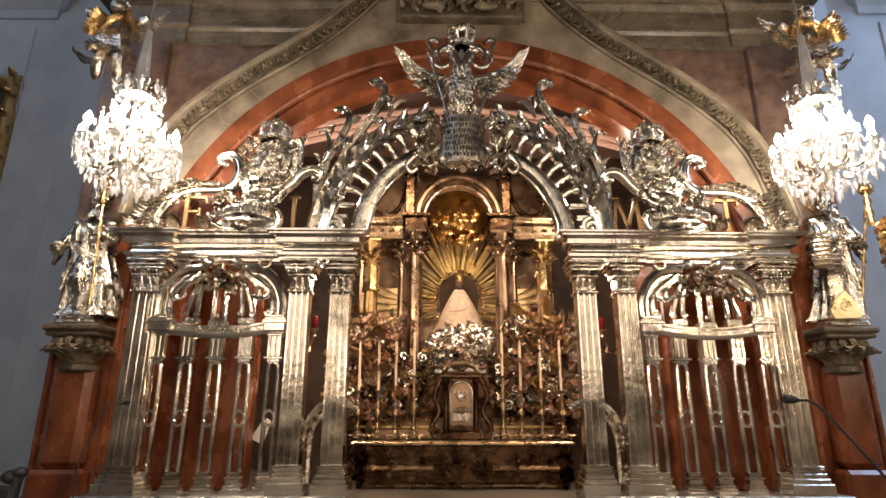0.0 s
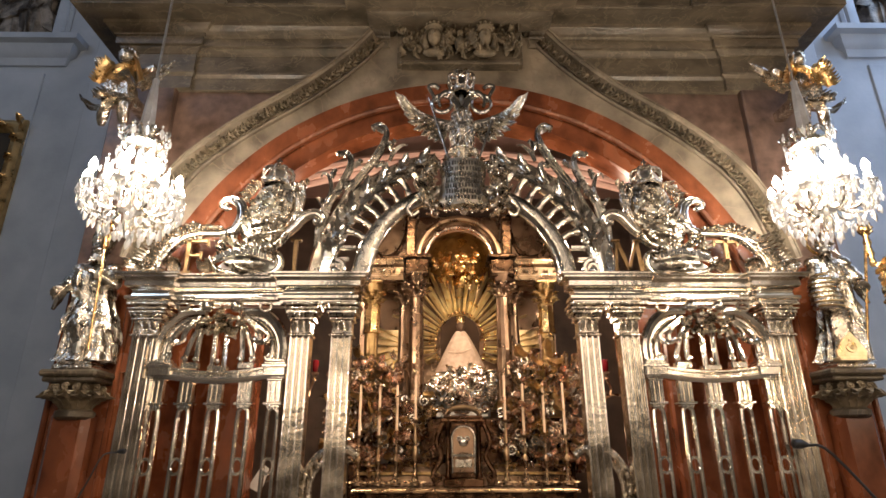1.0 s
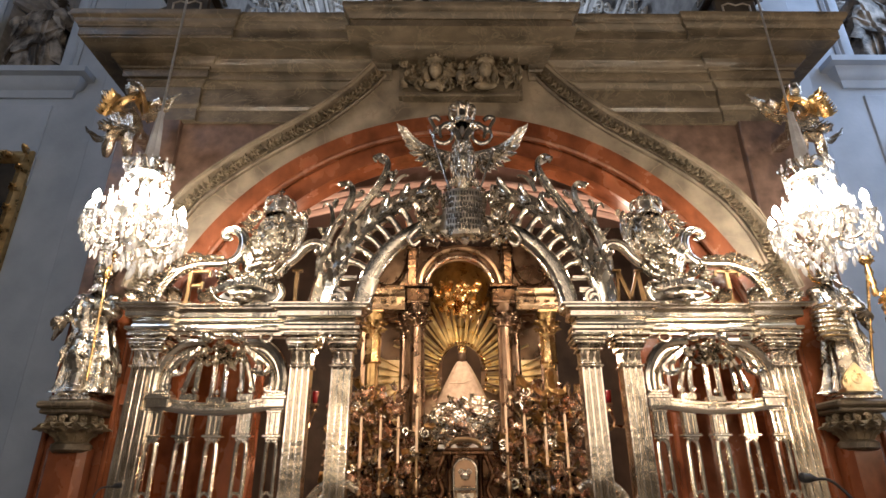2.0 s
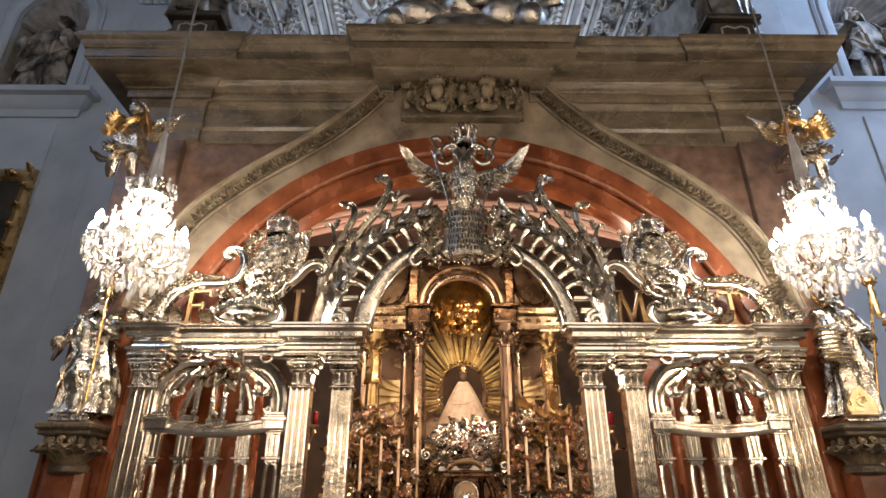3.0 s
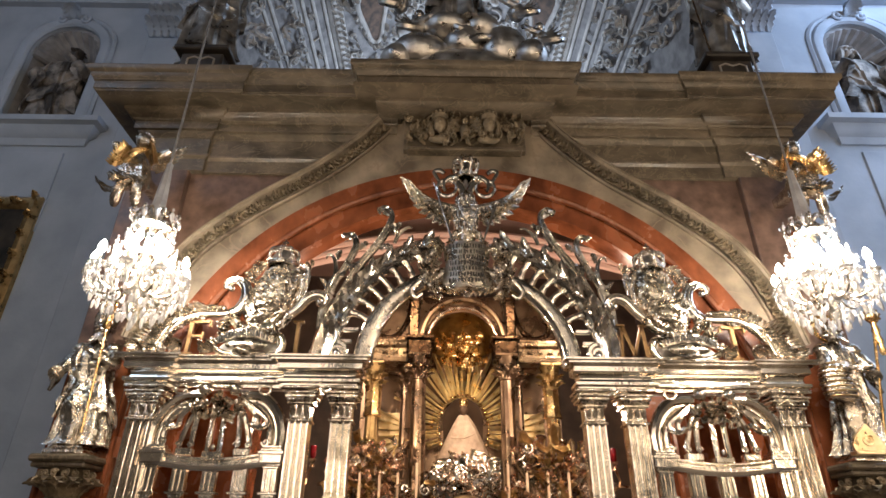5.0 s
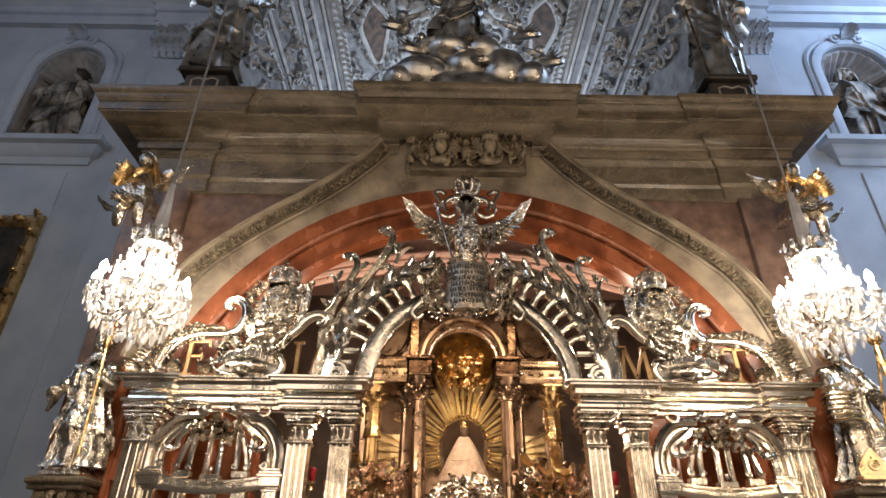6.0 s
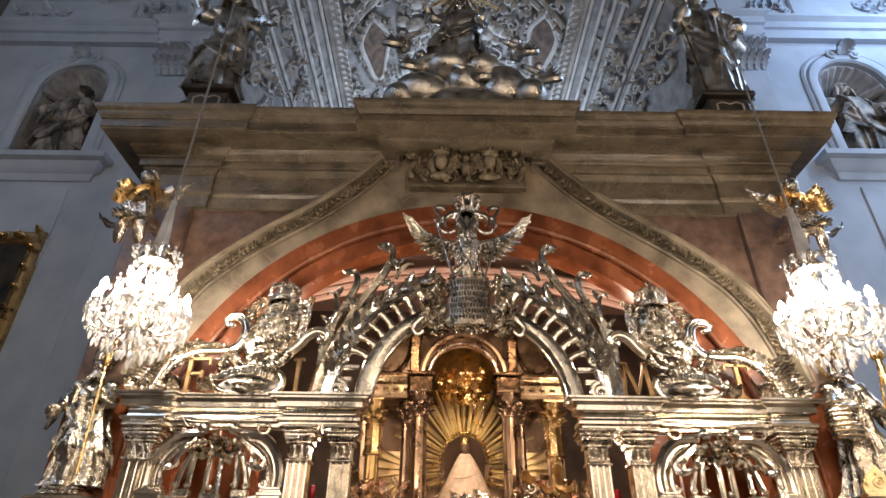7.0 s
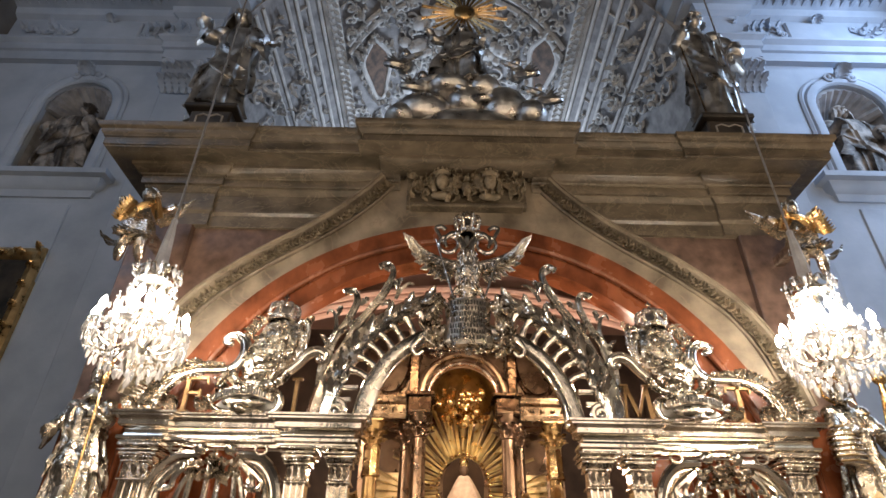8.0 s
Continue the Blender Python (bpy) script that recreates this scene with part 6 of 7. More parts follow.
def angel(sx, x, gold_wing, label, seed):
    r = random.Random(seed)
    y, z = 3.98, 4.12
    g = Geo(sx)
    rr = []
    for i in range(15):
        u = i / 14
        w = 0.105 + 0.05 * math.sin(math.pi * min(1, u * 1.2)) - 0.05 * u
        ring = []
        for j in range(24):
            a = 2 * math.pi * j / 24
            q = w * (1 + 0.16 * math.sin(5 * a + 3 * u) + 0.08 * math.sin(9 * a - 5 * u))
            ring.append((x + 0.06 * math.sin(2.5 * u) + q * math.cos(a), y + q * 0.8 * math.sin(a), z + 0.42 * u))
        rr.append(ring)
    g.rings(rr)
    g.ball((x + 0.03, y - 0.02, z + 0.53), (0.075, 0.08, 0.085), 12, 9)
    for k in range(16):
        a, b = r.uniform(0, 6.28), r.uniform(0, 1.4)
        g.ball((x + 0.03 + 0.07 * math.cos(a) * math.cos(b), y + 0.07 * math.sin(a) * math.cos(b), z + 0.55 + 0.07 * math.sin(b)), 0.026, 6, 5)
    g.tube(smooth_path([(x + 0.1, y, z + 0.38), (x + 0.2, y - 0.08, z + 0.36), (x + 0.24, y - 0.12, z + 0.44)], 4), [0.05] * 4 + [0.04] * 3 + [0.035, 0.03], 8)
    g.tube(smooth_path([(x - 0.08, y, z + 0.38), (x - 0.19, y - 0.06, z + 0.32), (x - 0.3, y - 0.1, z + 0.36)], 4), [0.05] * 4 + [0.04] * 3 + [0.035, 0.03], 8)
    # legs and flying drapery
    for s in (-1, 1):
        g.tube(smooth_path([(x + s * 0.05, y, z + 0.06), (x + s * 0.08, y - 0.1, z - 0.06), (x + s * 0.1 + 0.05, y, z - 0.2)], 4), [0.065] * 4 + [0.05] * 3 + [0.04, 0.025], 8)
    for k in range(6):
        g.leaf((x + 0.04 * (k - 3), y - 0.08, z + 0.08), (0.9 - 0.2 * k, -0.3, -0.55), (0, -0.6, 0.8), 0.26, 0.13, 1.1, 3, 8)
    g.leaf((x + 0.1, y - 0.02, z - 0.02), (1, -0.1, -0.3), (0, 0, 1), 0.32, 0.12, 1.4, 2, 9)
    # one spread silver wing, and a ruffled gilt sash over the shoulders
    for k in range(7):
        g.leaf((x - 0.06, y + 0.05, z + 0.40 - 0.018 * k), (-1, -0.05, 0.16 - 0.13 * k), (0, -0.9, 0.4), 0.40 - 0.035 * k, 0.085, 0.35, 2, 8)
    g.slot = 1
    for s in (-1, 1):
        for k in range(9):
            g.leaf((x + s * (0.04 + 0.012 * k), y - 0.09, z + 0.36 - 0.016 * k), (s, -0.25, 0.25 - 0.14 * k), (0, -1, 0.4), 0.19 if gold_wing else 0.16, 0.07, 1.3, 3, 7)
    g.tube(smooth_path([(x - 0.12, y - 0.08, z + 0.42), (x, y - 0.14, z + 0.33), (x + 0.13, y - 0.09, z + 0.25)], 5), [0.03, 0.034, 0.036, 0.036, 0.036, 0.036, 0.036, 0.036, 0.034, 0.03, 0.026], 8)
    g.slot = 0
    g.box(x - 0.05, x + 0.05, y + 0.06, 4.37, z + 0.1, z + 0.2, 0.01)
    single("angel_figure", g, [SILVER_REP, GOLD if gold_wing else GOLD_OLD], label, "angel statue", "angels beside the arch")


angel(-1, 3.12, False, "silver cherub with a gilt sash fixed to the pier", 4)
angel(1, 3.18, True, "silver cherub with a bright gilt sash fixed to the pier", 6)


def drop_mesh():
    g = Geo()
    prof = [(0.001, 0.0), (0.017, -0.015), (0.023, -0.036), (0.016, -0.058), (0.001, -0.074)]
    g.lathe(prof, 6, (0, 0, 0), 0.5)
    g.ball((0, 0, 0.012), 0.011, 6, 4)
    return build("crystal_drop", g, CRYSTAL, 0)


def chandelier():
    c = thing("chandelier", (0, 0, 0), "lit crystal chandelier with candle bulbs on a cable", "chandelier", "pair of crystal chandeliers")
    part("stem", Geo().lathe([(0.015, 3.62), (0.03, 3.6), (0.02, 3.5), (0.045, 3.4), (0.02, 3.3), (0.06, 3.15), (0.07, 3.0), (0.03, 2.85), (0.05, 2.75), (0.012, 2.62)], 12), SILVER, c)
    part("drip_dish", Geo().lathe([(0.02, 2.84), (0.07, 2.85), (0.11, 2.88), (0.11, 2.885), (0.07, 2.865), (0.02, 2.86)], 20, ripple=0.05, lobes=10), CRYSTAL, c)
    part("crown_ring", Geo().lathe([(0.15, 3.48), (0.165, 3.49), (0.165, 3.52), (0.15, 3.52)], 20), SILVER, c)
    for tier, (n, rad, z0, z1) in enumerate(((9, 0.37, 2.88, 2.98), (7, 0.22, 2.92, 3.02), (5, 0.13, 3.12, 3.20))):
        for k in range(n):
            a = 2 * math.pi * (k + 0.3 * tier) / n
            c_, s_ = math.cos(a), math.sin(a)
            g = Geo().tube(smooth_path([(0.05 * c_, 0.05 * s_, z0 + 0.06), (rad * 0.5 * c_, rad * 0.5 * s_, z0 - 0.06), (rad * 0.9 * c_, rad * 0.9 * s_, z0 - 0.02), (rad * c_, rad * s_, z1)], 4), 0.011, 6)
            am = part("arm", g, SILVER, c)
            part("cup", Geo().lathe([(0.01, -0.005), (0.05, 0.0), (0.062, 0.022), (0.05, 0.015), (0.012, 0.012)], 12, (rad * c_, rad * s_, z1)), CRYSTAL, am)
            part("candle_tube", Geo().lathe([(0.013, 0), (0.013, 0.09), (0.004, 0.092)], 8, (rad * c_, rad * s_, z1 + 0.01)), WAX, am)
            part("bulb", Geo().lathe([(0.008, 0), (0.024, 0.02), (0.033, 0.05), (0.024, 0.085), (0.003, 0.12)], 10, (rad * c_, rad * s_, z1 + 0.1)), BULB, am)
    for k in range(8):
        a = 2 * math.pi * k / 8
        g = Geo()
        pts = [(q * math.cos(a), q * math.sin(a), z) for q, z in ((0.02, 3.56), (0.09, 3.66), (0.15, 3.62), (0.17, 3.54), (0.14, 3.5))]
        g.tube(smooth_path(pts, 4), 0.011, 6)
        g.M = Matrix.Rotation(a, 4, "Z")
        g.scroll((0.19, 0, 3.6), 0.045, 1.2, 0.011, math.pi)
        part("crown_curl", g, SILVER, c)
    part("sleeve", Geo().lathe([(0.04, 3.60), (0.06, 3.66), (0.05, 3.85), (0.036, 4.05), (0.026, 4.14), (0.03, 4.18), (0.012, 4.2)], 14, ripple=0.08, lobes=7), SLEEVE, c, "pale cloth sleeve over the chain")
    part("cable", Geo().tube([(0, 0, 4.18), (0, 0, 19.35)], 0.011, 6), WIRE, c)
    Geo.base = Matrix()
    dm = drop_mesh()
    Geo.base = CH
    # the cage of drops narrows towards the bottom
    r = random.Random(12)
    for n, rad, z in ((30, 0.405, 3.00), (30, 0.40, 2.93), (28, 0.37, 2.86), (20, 0.32, 2.80), (16, 0.25, 2.75), (10, 0.17, 2.70), (5, 0.07, 2.67), (12, 0.28, 3.20), (10, 0.24, 3.32), (12, 0.19, 3.44), (12, 0.20, 3.60), (10, 0.26, 2.90), (14, 0.33, 2.94)):
        for k in range(n):
            a = 2 * math.pi * (k + r.uniform(-0.25, 0.25)) / n
            s = r.uniform(0.65, 1.2)
            d = share("crystal_drop", dm, c, CH @ Matrix.Translation((rad * math.cos(a), rad * math.sin(a), z + r.uniform(-0.02, 0.02))) @ Matrix.Rotation(a + 1.57 + r.uniform(-0.9, 0.9), 4, "Z") @ Matrix.Rotation(r.uniform(-0.25, 0.25), 4, "Y") @ Matrix.Diagonal((s, s, s * r.uniform(0.9, 1.35), 1)))
            d.visible_shadow = False
    # strings of beads from the crown down to the arms
    for k in range(12):
        a = 2 * math.pi * k / 12
        g = Geo()
        for q in range(12):
            u = q / 11
            rad = 0.16 + 0.22 * u ** 1.5
            g.ball((rad * math.cos(a), rad * math.sin(a), 3.48 - 0.54 * u - 0.05 * math.sin(math.pi * u)), 0.014, 6, 4)
        b = tagged(part("bead_string", g, CRYSTAL, c), kind="stuff")
        b.visible_shadow = False
    for k in range(10):
        a0, a1 = 2 * math.pi * k / 10, 2 * math.pi * (k + 1) / 10
        g = Geo()
        for q in range(9):
            u = q / 8
            a = a0 + (a1 - a0) * u
            g.ball((0.365 * math.cos(a), 0.365 * math.sin(a), 2.95 - 0.09 * math.sin(math.pi * u)), 0.013, 6, 4)
        b = tagged(part("bead_string", g, CRYSTAL, c), kind="stuff")
        b.visible_shadow = False
    return c


CH = Matrix.Translation((0, 0, 2.92)) @ Matrix.Scale(0.86, 4) @ Matrix.Translation((0, 0, -2.92))
Geo.base = CH
ch = chandelier()
Geo.base = Matrix()
copy_thing(ch, pose(2.63, 3.3, 0.322, 0, 0, 20))
ch.matrix_basis = pose(-2.46, 3.3, 0.312)

# ---- on top of the cornice ----
for sx in (-1, 1):
    xo = 2.98 if sx < 0 else 3.06
    pd = thing("statue_pedestal", (xo * sx, 4.5, 5.58), "black marble pedestal with a moulded top on the cornice", "pedestal", "pedestals on the cornice")
    g = Geo(sx)
    g.box(xo - 0.24, xo + 0.24, 4.24, 4.8, 5.58, 6.14, 0.02)
    part("block", g, DARKSTONE, pd)
    g = Geo(sx).box(xo - 0.31, xo + 0.31, 4.17, 4.86, 6.14, 6.21, 0.015)
    part("cap", g, DARKSTONE, pd)
    g = Geo(sx)
    g.tube([(xo - 0.15, 4.235, 5.76), (xo - 0.15, 4.235, 6.04), (xo - 0.08, 4.235, 6.07), (xo, 4.235, 6.04), (xo + 0.08, 4.235, 6.07), (xo + 0.15, 4.235, 6.04), (xo + 0.15, 4.235, 5.76)], 0.012, 6)
    part("panel_moulding", g, PALE_STONE, pd)
figure("silver_statue", -1, 2.98, 4.45, 6.211, 2.04, 0.62, SILVER_OLD, "dark silvered saint with outstretched arms on a black pedestal", 21, head="veil",
       arm={1: ((0.34, -0.1, 0.68), (0.44, -0.15, 0.80)), -1: ((0.34, -0.15, 0.60), (0.54, -0.2, 0.56))}, lean=0.03, group="silvered saints on the cornice")
figure("silver_statue", 1, 3.05, 4.45, 6.211, 2.16, 0.60, SILVER_OLD, "dark silvered saint leaning on a staff on a black pedestal", 28,
       arm={1: ((0.40, -0.1, 0.60), (0.26, -0.2, 0.50)), -1: ((0.36, -0.12, 0.62), (0.30, -0.2, 0.70))}, gold=BRONZE,
       staff=((2.86, 4.25, 6.211), (2.78, 4.25, 7.75), ""), lean=0.05, group="silvered saints on the cornice")
g = Geo()
r = random.Random(17)
for x, z, a, b in ((-0.50, 6.12, 0.34, 0.24), (0.44, 6.22, 0.30, 0.31), (0.0, 6.30, 0.26, 0.24), (-0.20, 6.48, 0.28, 0.18), (0.20, 6.50, 0.24, 0.2), (0.0, 5.86, 0.66, 0.29), (-0.75, 6.0, 0.2, 0.18), (0.74, 6.02, 0.2, 0.2)):
    g.ball((x, 4.2 + r.uniform(-0.05, 0.05), z), (a, 0.24, b), 16, 10)
single("silver_cloud", g, SILVER_OLD, "bank of polished silver clouds on the cornice", "cloud sculpture")
figure("silver_madonna", 1, -0.02, 4.2, 6.52, 1.2, 0.62, SILVER_OLD, "seated silver figure in flowing folds on the clouds", 33, lean=-0.03, head="veil",
       arm={1: ((0.3, -0.1, 0.6), (0.22, -0.25, 0.52)), -1: ((0.32, -0.1, 0.64), (0.42, -0.15, 0.74))})
for sx, x, z in ((-1, 0.52, 6.46), (-1, 0.74, 6.84), (1, 0.86, 6.28), (1, 0.05, 6.30), (1, 0.62, 6.72)):
    g = Geo(sx)
    g.ball((x, 4.1, z + 0.16), (0.065, 0.07, 0.075), 10, 7)
    g.ball((x, 4.14, z + 0.02), (0.1, 0.1, 0.13), 10, 7)
    g.tube(smooth_path([(x, 4.1, z - 0.04), (x + 0.14, 4.02, z - 0.1), (x + 0.24, 4.05, z - 0.06)], 3), [0.06, 0.06, 0.055, 0.05, 0.045, 0.04, 0.03], 7)
    g.tube(smooth_path([(x, 4.1, z + 0.08), (x - 0.12, 4.02, z + 0.05), (x - 0.2, 4.05, z + 0.14)], 3), [0.045, 0.045, 0.04, 0.04, 0.035, 0.03, 0.025], 7)
    for k in range(5):
        g.leaf((x + 0.03, 4.18, z + 0.1), (1, 0, 0.7 - 0.25 * k), (0, -0.4, 1), 0.26, 0.07, 0.5, 2, 6)
    single("cherub_sculpture", g, SILVER_OLD, "small silver cherub among the clouds", "cherub statue", "cherubs on the cloud")
ry = thing("gilt_glory", (0, 4.5, 7.9), "gilt sunburst with straight rays behind the silver group", "sunburst")
part("hub", Geo().ball((0, 4.5, 8.42), (0.16, 0.06, 0.16), 14, 8), GOLD_OLD, ry)
part("post", Geo().tube([(0, 4.55, 5.58), (0, 4.55, 8.42)], 0.03, 8), SILVER_OLD, ry)
for k in range(28):
    a = 2 * math.pi * k / 28
    L = 0.62 if k % 2 else 0.45
    g = Geo().tube([(0.12 * math.cos(a), 4.5, 8.42 + 0.12 * math.sin(a)), (L * math.cos(a), 4.5, 8.42 + L * math.sin(a))], [0.016, 0.028], 4)
    part("ray", g, GOLD_OLD, ry)

# ---- the altar inside ----
AX = 0.035
al = thing("altar_table", (AX, 5.5, STEP_Z), "dark bronze altar table with a chased metal front", "altar")
part("top", Geo().box(AX - 1.06, AX + 1.06, 5.16, 6.3, 0.785, 0.82, 0.012), BRONZE, al, "thin metal-edged table top")
part("body", Geo().box(AX - 1.0, AX + 1.0, 5.22, 6.2, STEP_Z, 0.785, 0.01), DARK_BRONZE, al)
g = Geo()
g.sweep([(0, 0.55), (0.03, 0.56), (0.045, 0.58), (0.03, 0.605), (0, 0.61)], [(AX - 0.9, 5.219), (AX - 0.28, 5.219)])
g.sweep([(0, 0.55), (0.03, 0.56), (0.045, 0.58), (0.03, 0.605), (0, 0.61)], [(AX + 0.28, 5.219), (AX + 0.9, 5.219)])
g.sweep([(0, 0.40), (0.03, 0.41), (0.045, 0.43), (0, 0.46)], [(AX - 0.95, 5.219), (AX + 0.95, 5.219)])
part("moulding", g, BRONZE, al)
g = Geo()
for k in range(40):
    x = AX - 0.98 + 0.05 * k
    if k % 6 == 0:
        g.leaf((x, 5.2, 0.68), (0, -0.3, -1), (0, -1, 0), 0.08, 0.05, 1.0, 2, 6)
for sx in (-1, 1):
    for k in range(14):
        b = rng.uniform(0, 6.28)
        g.leaf((AX + sx * rng.uniform(0.92, 1.0), 5.2, rng.uniform(0.45, 0.74)), (math.cos(b), -0.4, math.sin(b)), (0, -1, 0), 0.11, 0.05, 1.3, 3, 6)
    g.scroll((AX + sx * 0.13, 5.18, 0.60), 0.05, 1.3 * sx, 0.016, math.pi * (0 if sx > 0 else 1))
    g.scroll((AX + sx * 0.2, 5.18, 0.54), 0.05, -1.3 * sx, 0.016, math.pi * 0.5)
g.ball((AX, 5.17, 0.61), (0.04, 0.03, 0.03))
tagged(part("chasing", g, DARK_BRONZE, al), kind="stuff")
part("gradine", Geo().box(AX - 1.0, AX + 1.0, 5.75, 6.2, 0.82, 0.93, 0.01).box(AX - 0.95, AX + 0.95, 5.85, 6.2, 0.93, 1.04, 0.01), BROWN_METAL, al, "two low dark gilt shelves")

# tabernacle
tb = thing("tabernacle", (AX, 5.6, 0.82), "dark silver tabernacle with a small arched door", "tabernacle")
g = Geo()
g.box(AX - 0.2, AX + 0.2, 5.52, 5.75, 0.82, 0.9, 0.01)
g.box(AX - 0.17, AX + 0.17, 5.56, 5.76, 0.9, 1.44, 0.01)
g.box(AX - 0.23, AX + 0.23, 5.50, 5.76, 1.43, 1.47, 0.01)
g.box(AX - 0.2, AX + 0.2, 5.53, 5.76, 1.47, 1.50, 0.01)
part("body", g, DARK_BRONZE, tb)
g = Geo()
door = [(AX - 0.1, 0.96)] + [(AX + 0.1, 0.96)] + [(AX + 0.1 * math.cos(math.pi * k / 12), 1.28 + 0.1 * math.sin(math.pi * k / 12)) for k in range(13)]
g.poly(door, 5.545, 5.565)
part("door", g, BROWN_METAL, tb)
g = Geo().box(AX - 0.085, AX + 0.085, 5.535, 5.56, 1.0, 1.08, 0.006)
part("door_panel", g, SHIELD, tb)
g = Geo().ball((AX, 5.54, 1.24), (0.05, 0.015, 0.05))
g.scroll((AX - 0.04, 5.535, 1.27), 0.03, 1.2, 0.008, 0)
g.scroll((AX + 0.04, 5.535, 1.27), 0.03, -1.2, 0.008, math.pi)
part("door_ornament", g, SILVER, tb)
g = Geo().tube([(AX - 0.11, 5.54, 0.95)] + [(AX - 0.115 * math.cos(math.pi * k / 14), 5.54, 1.28 + 0.115 * math.sin(math.pi * k / 14)) for k in range(15)] + [(AX + 0.11, 5.54, 0.95)], 0.014, 7)
g.box(AX - 0.12, AX + 0.12, 5.53, 5.56, 1.1, 1.13, 0.004)
part("door_frame", g, SILVER, tb)
for sx in (-1, 1):
    g = Geo(sx)
    g.lathe([(0.03, 0.9), (0.036, 0.93), (0.024, 0.96), (0.022, 1.36), (0.036, 1.4), (0.036, 1.43)], 10, (0.155, 5.53, 0))
    g.tube(smooth_path([(0.2, 5.56, 1.44), (0.27, 5.56, 1.25), (0.22, 5.56, 1.1), (0.3, 5.55, 0.95), (0.27, 5.55, 0.84)], 5), 0.026, 7)
    g.scroll((0.27, 5.54, 0.9), 0.05, 1.3, 0.017, 0)
    g.v = [(x + AX, y, z) for x, y, z in g.v]
    part("side_scroll", g, DARK_BRONZE, tb)
g = Geo().tube([(AX - 0.17 * math.cos(math.pi * k / 14), 5.55, 1.50 + 0.08 * math.sin(math.pi * k / 14)) for k in range(15)], 0.028, 8)
part("pediment", g, BRONZE, tb)


def candlestick(x, z0, z1, ztop, y=5.6):
    c = thing("candlestick", (x, y, z0), "ornate gilt candlestick on the altar", "candlestick", "altar candlesticks")
    g = Geo()
    for k in range(3):
        a = 2 * math.pi * k / 3 - 0.5
        g.leaf((x, y, z0 + 0.09), (math.cos(a), math.sin(a), -1.2), (math.cos(a), math.sin(a), 0.5), 0.14, 0.06, 1.2, 3, 7)
        g.ball((x + 0.075 * math.cos(a), y + 0.075 * math.sin(a), z0 + 0.012), 0.013, 6, 4)
    g.lathe([(0.05, 0.02), (0.04, 0.06), (0.02, 0.1)], 10, (x, y, z0))
    part("foot", g, BRONZE, c)
    h = z1 - z0
    part("stem", Geo().lathe([(0.018, 0.08), (0.026, 0.12), (0.012, 0.15), (0.03, 0.3 * h + 0.08), (0.034, 0.45 * h + 0.05), (0.012, 0.62 * h), (0.024, 0.7 * h), (0.011, 0.78 * h), (0.016, 0.95 * h)], 10, (x, y, z0)), BRONZE, c)
    part("drip_pan", Geo().lathe([(0.012, -0.03), (0.042, -0.012), (0.046, 0.0), (0.04, -0.004), (0.008, -0.01)], 12, (x, y, z1)), BRONZE, c)
    cd = single("candle", Geo().lathe([(0.0135, 0), (0.0135, ztop - z1), (0.006, ztop - z1 + 0.004)], 10, (x, y, z1 - 0.004)).tube([(x, y, ztop - 0.005), (x + 0.002, y, ztop + 0.018)], 0.002, 4), WAX, "tall slim unlit wax candle", "candle", "altar candles")


for dx, z1, zt in ((-1.02, 1.31, 1.81), (-0.82, 1.31, 1.82), (-0.64, 1.31, 1.81), (-0.45, 1.46, 1.91), (0.47, 1.46, 1.91), (0.66, 1.31, 1.82), (0.87, 1.31, 1.83), (1.08, 1.31, 1.83)):
    candlestick(dx, 0.82, z1, zt)

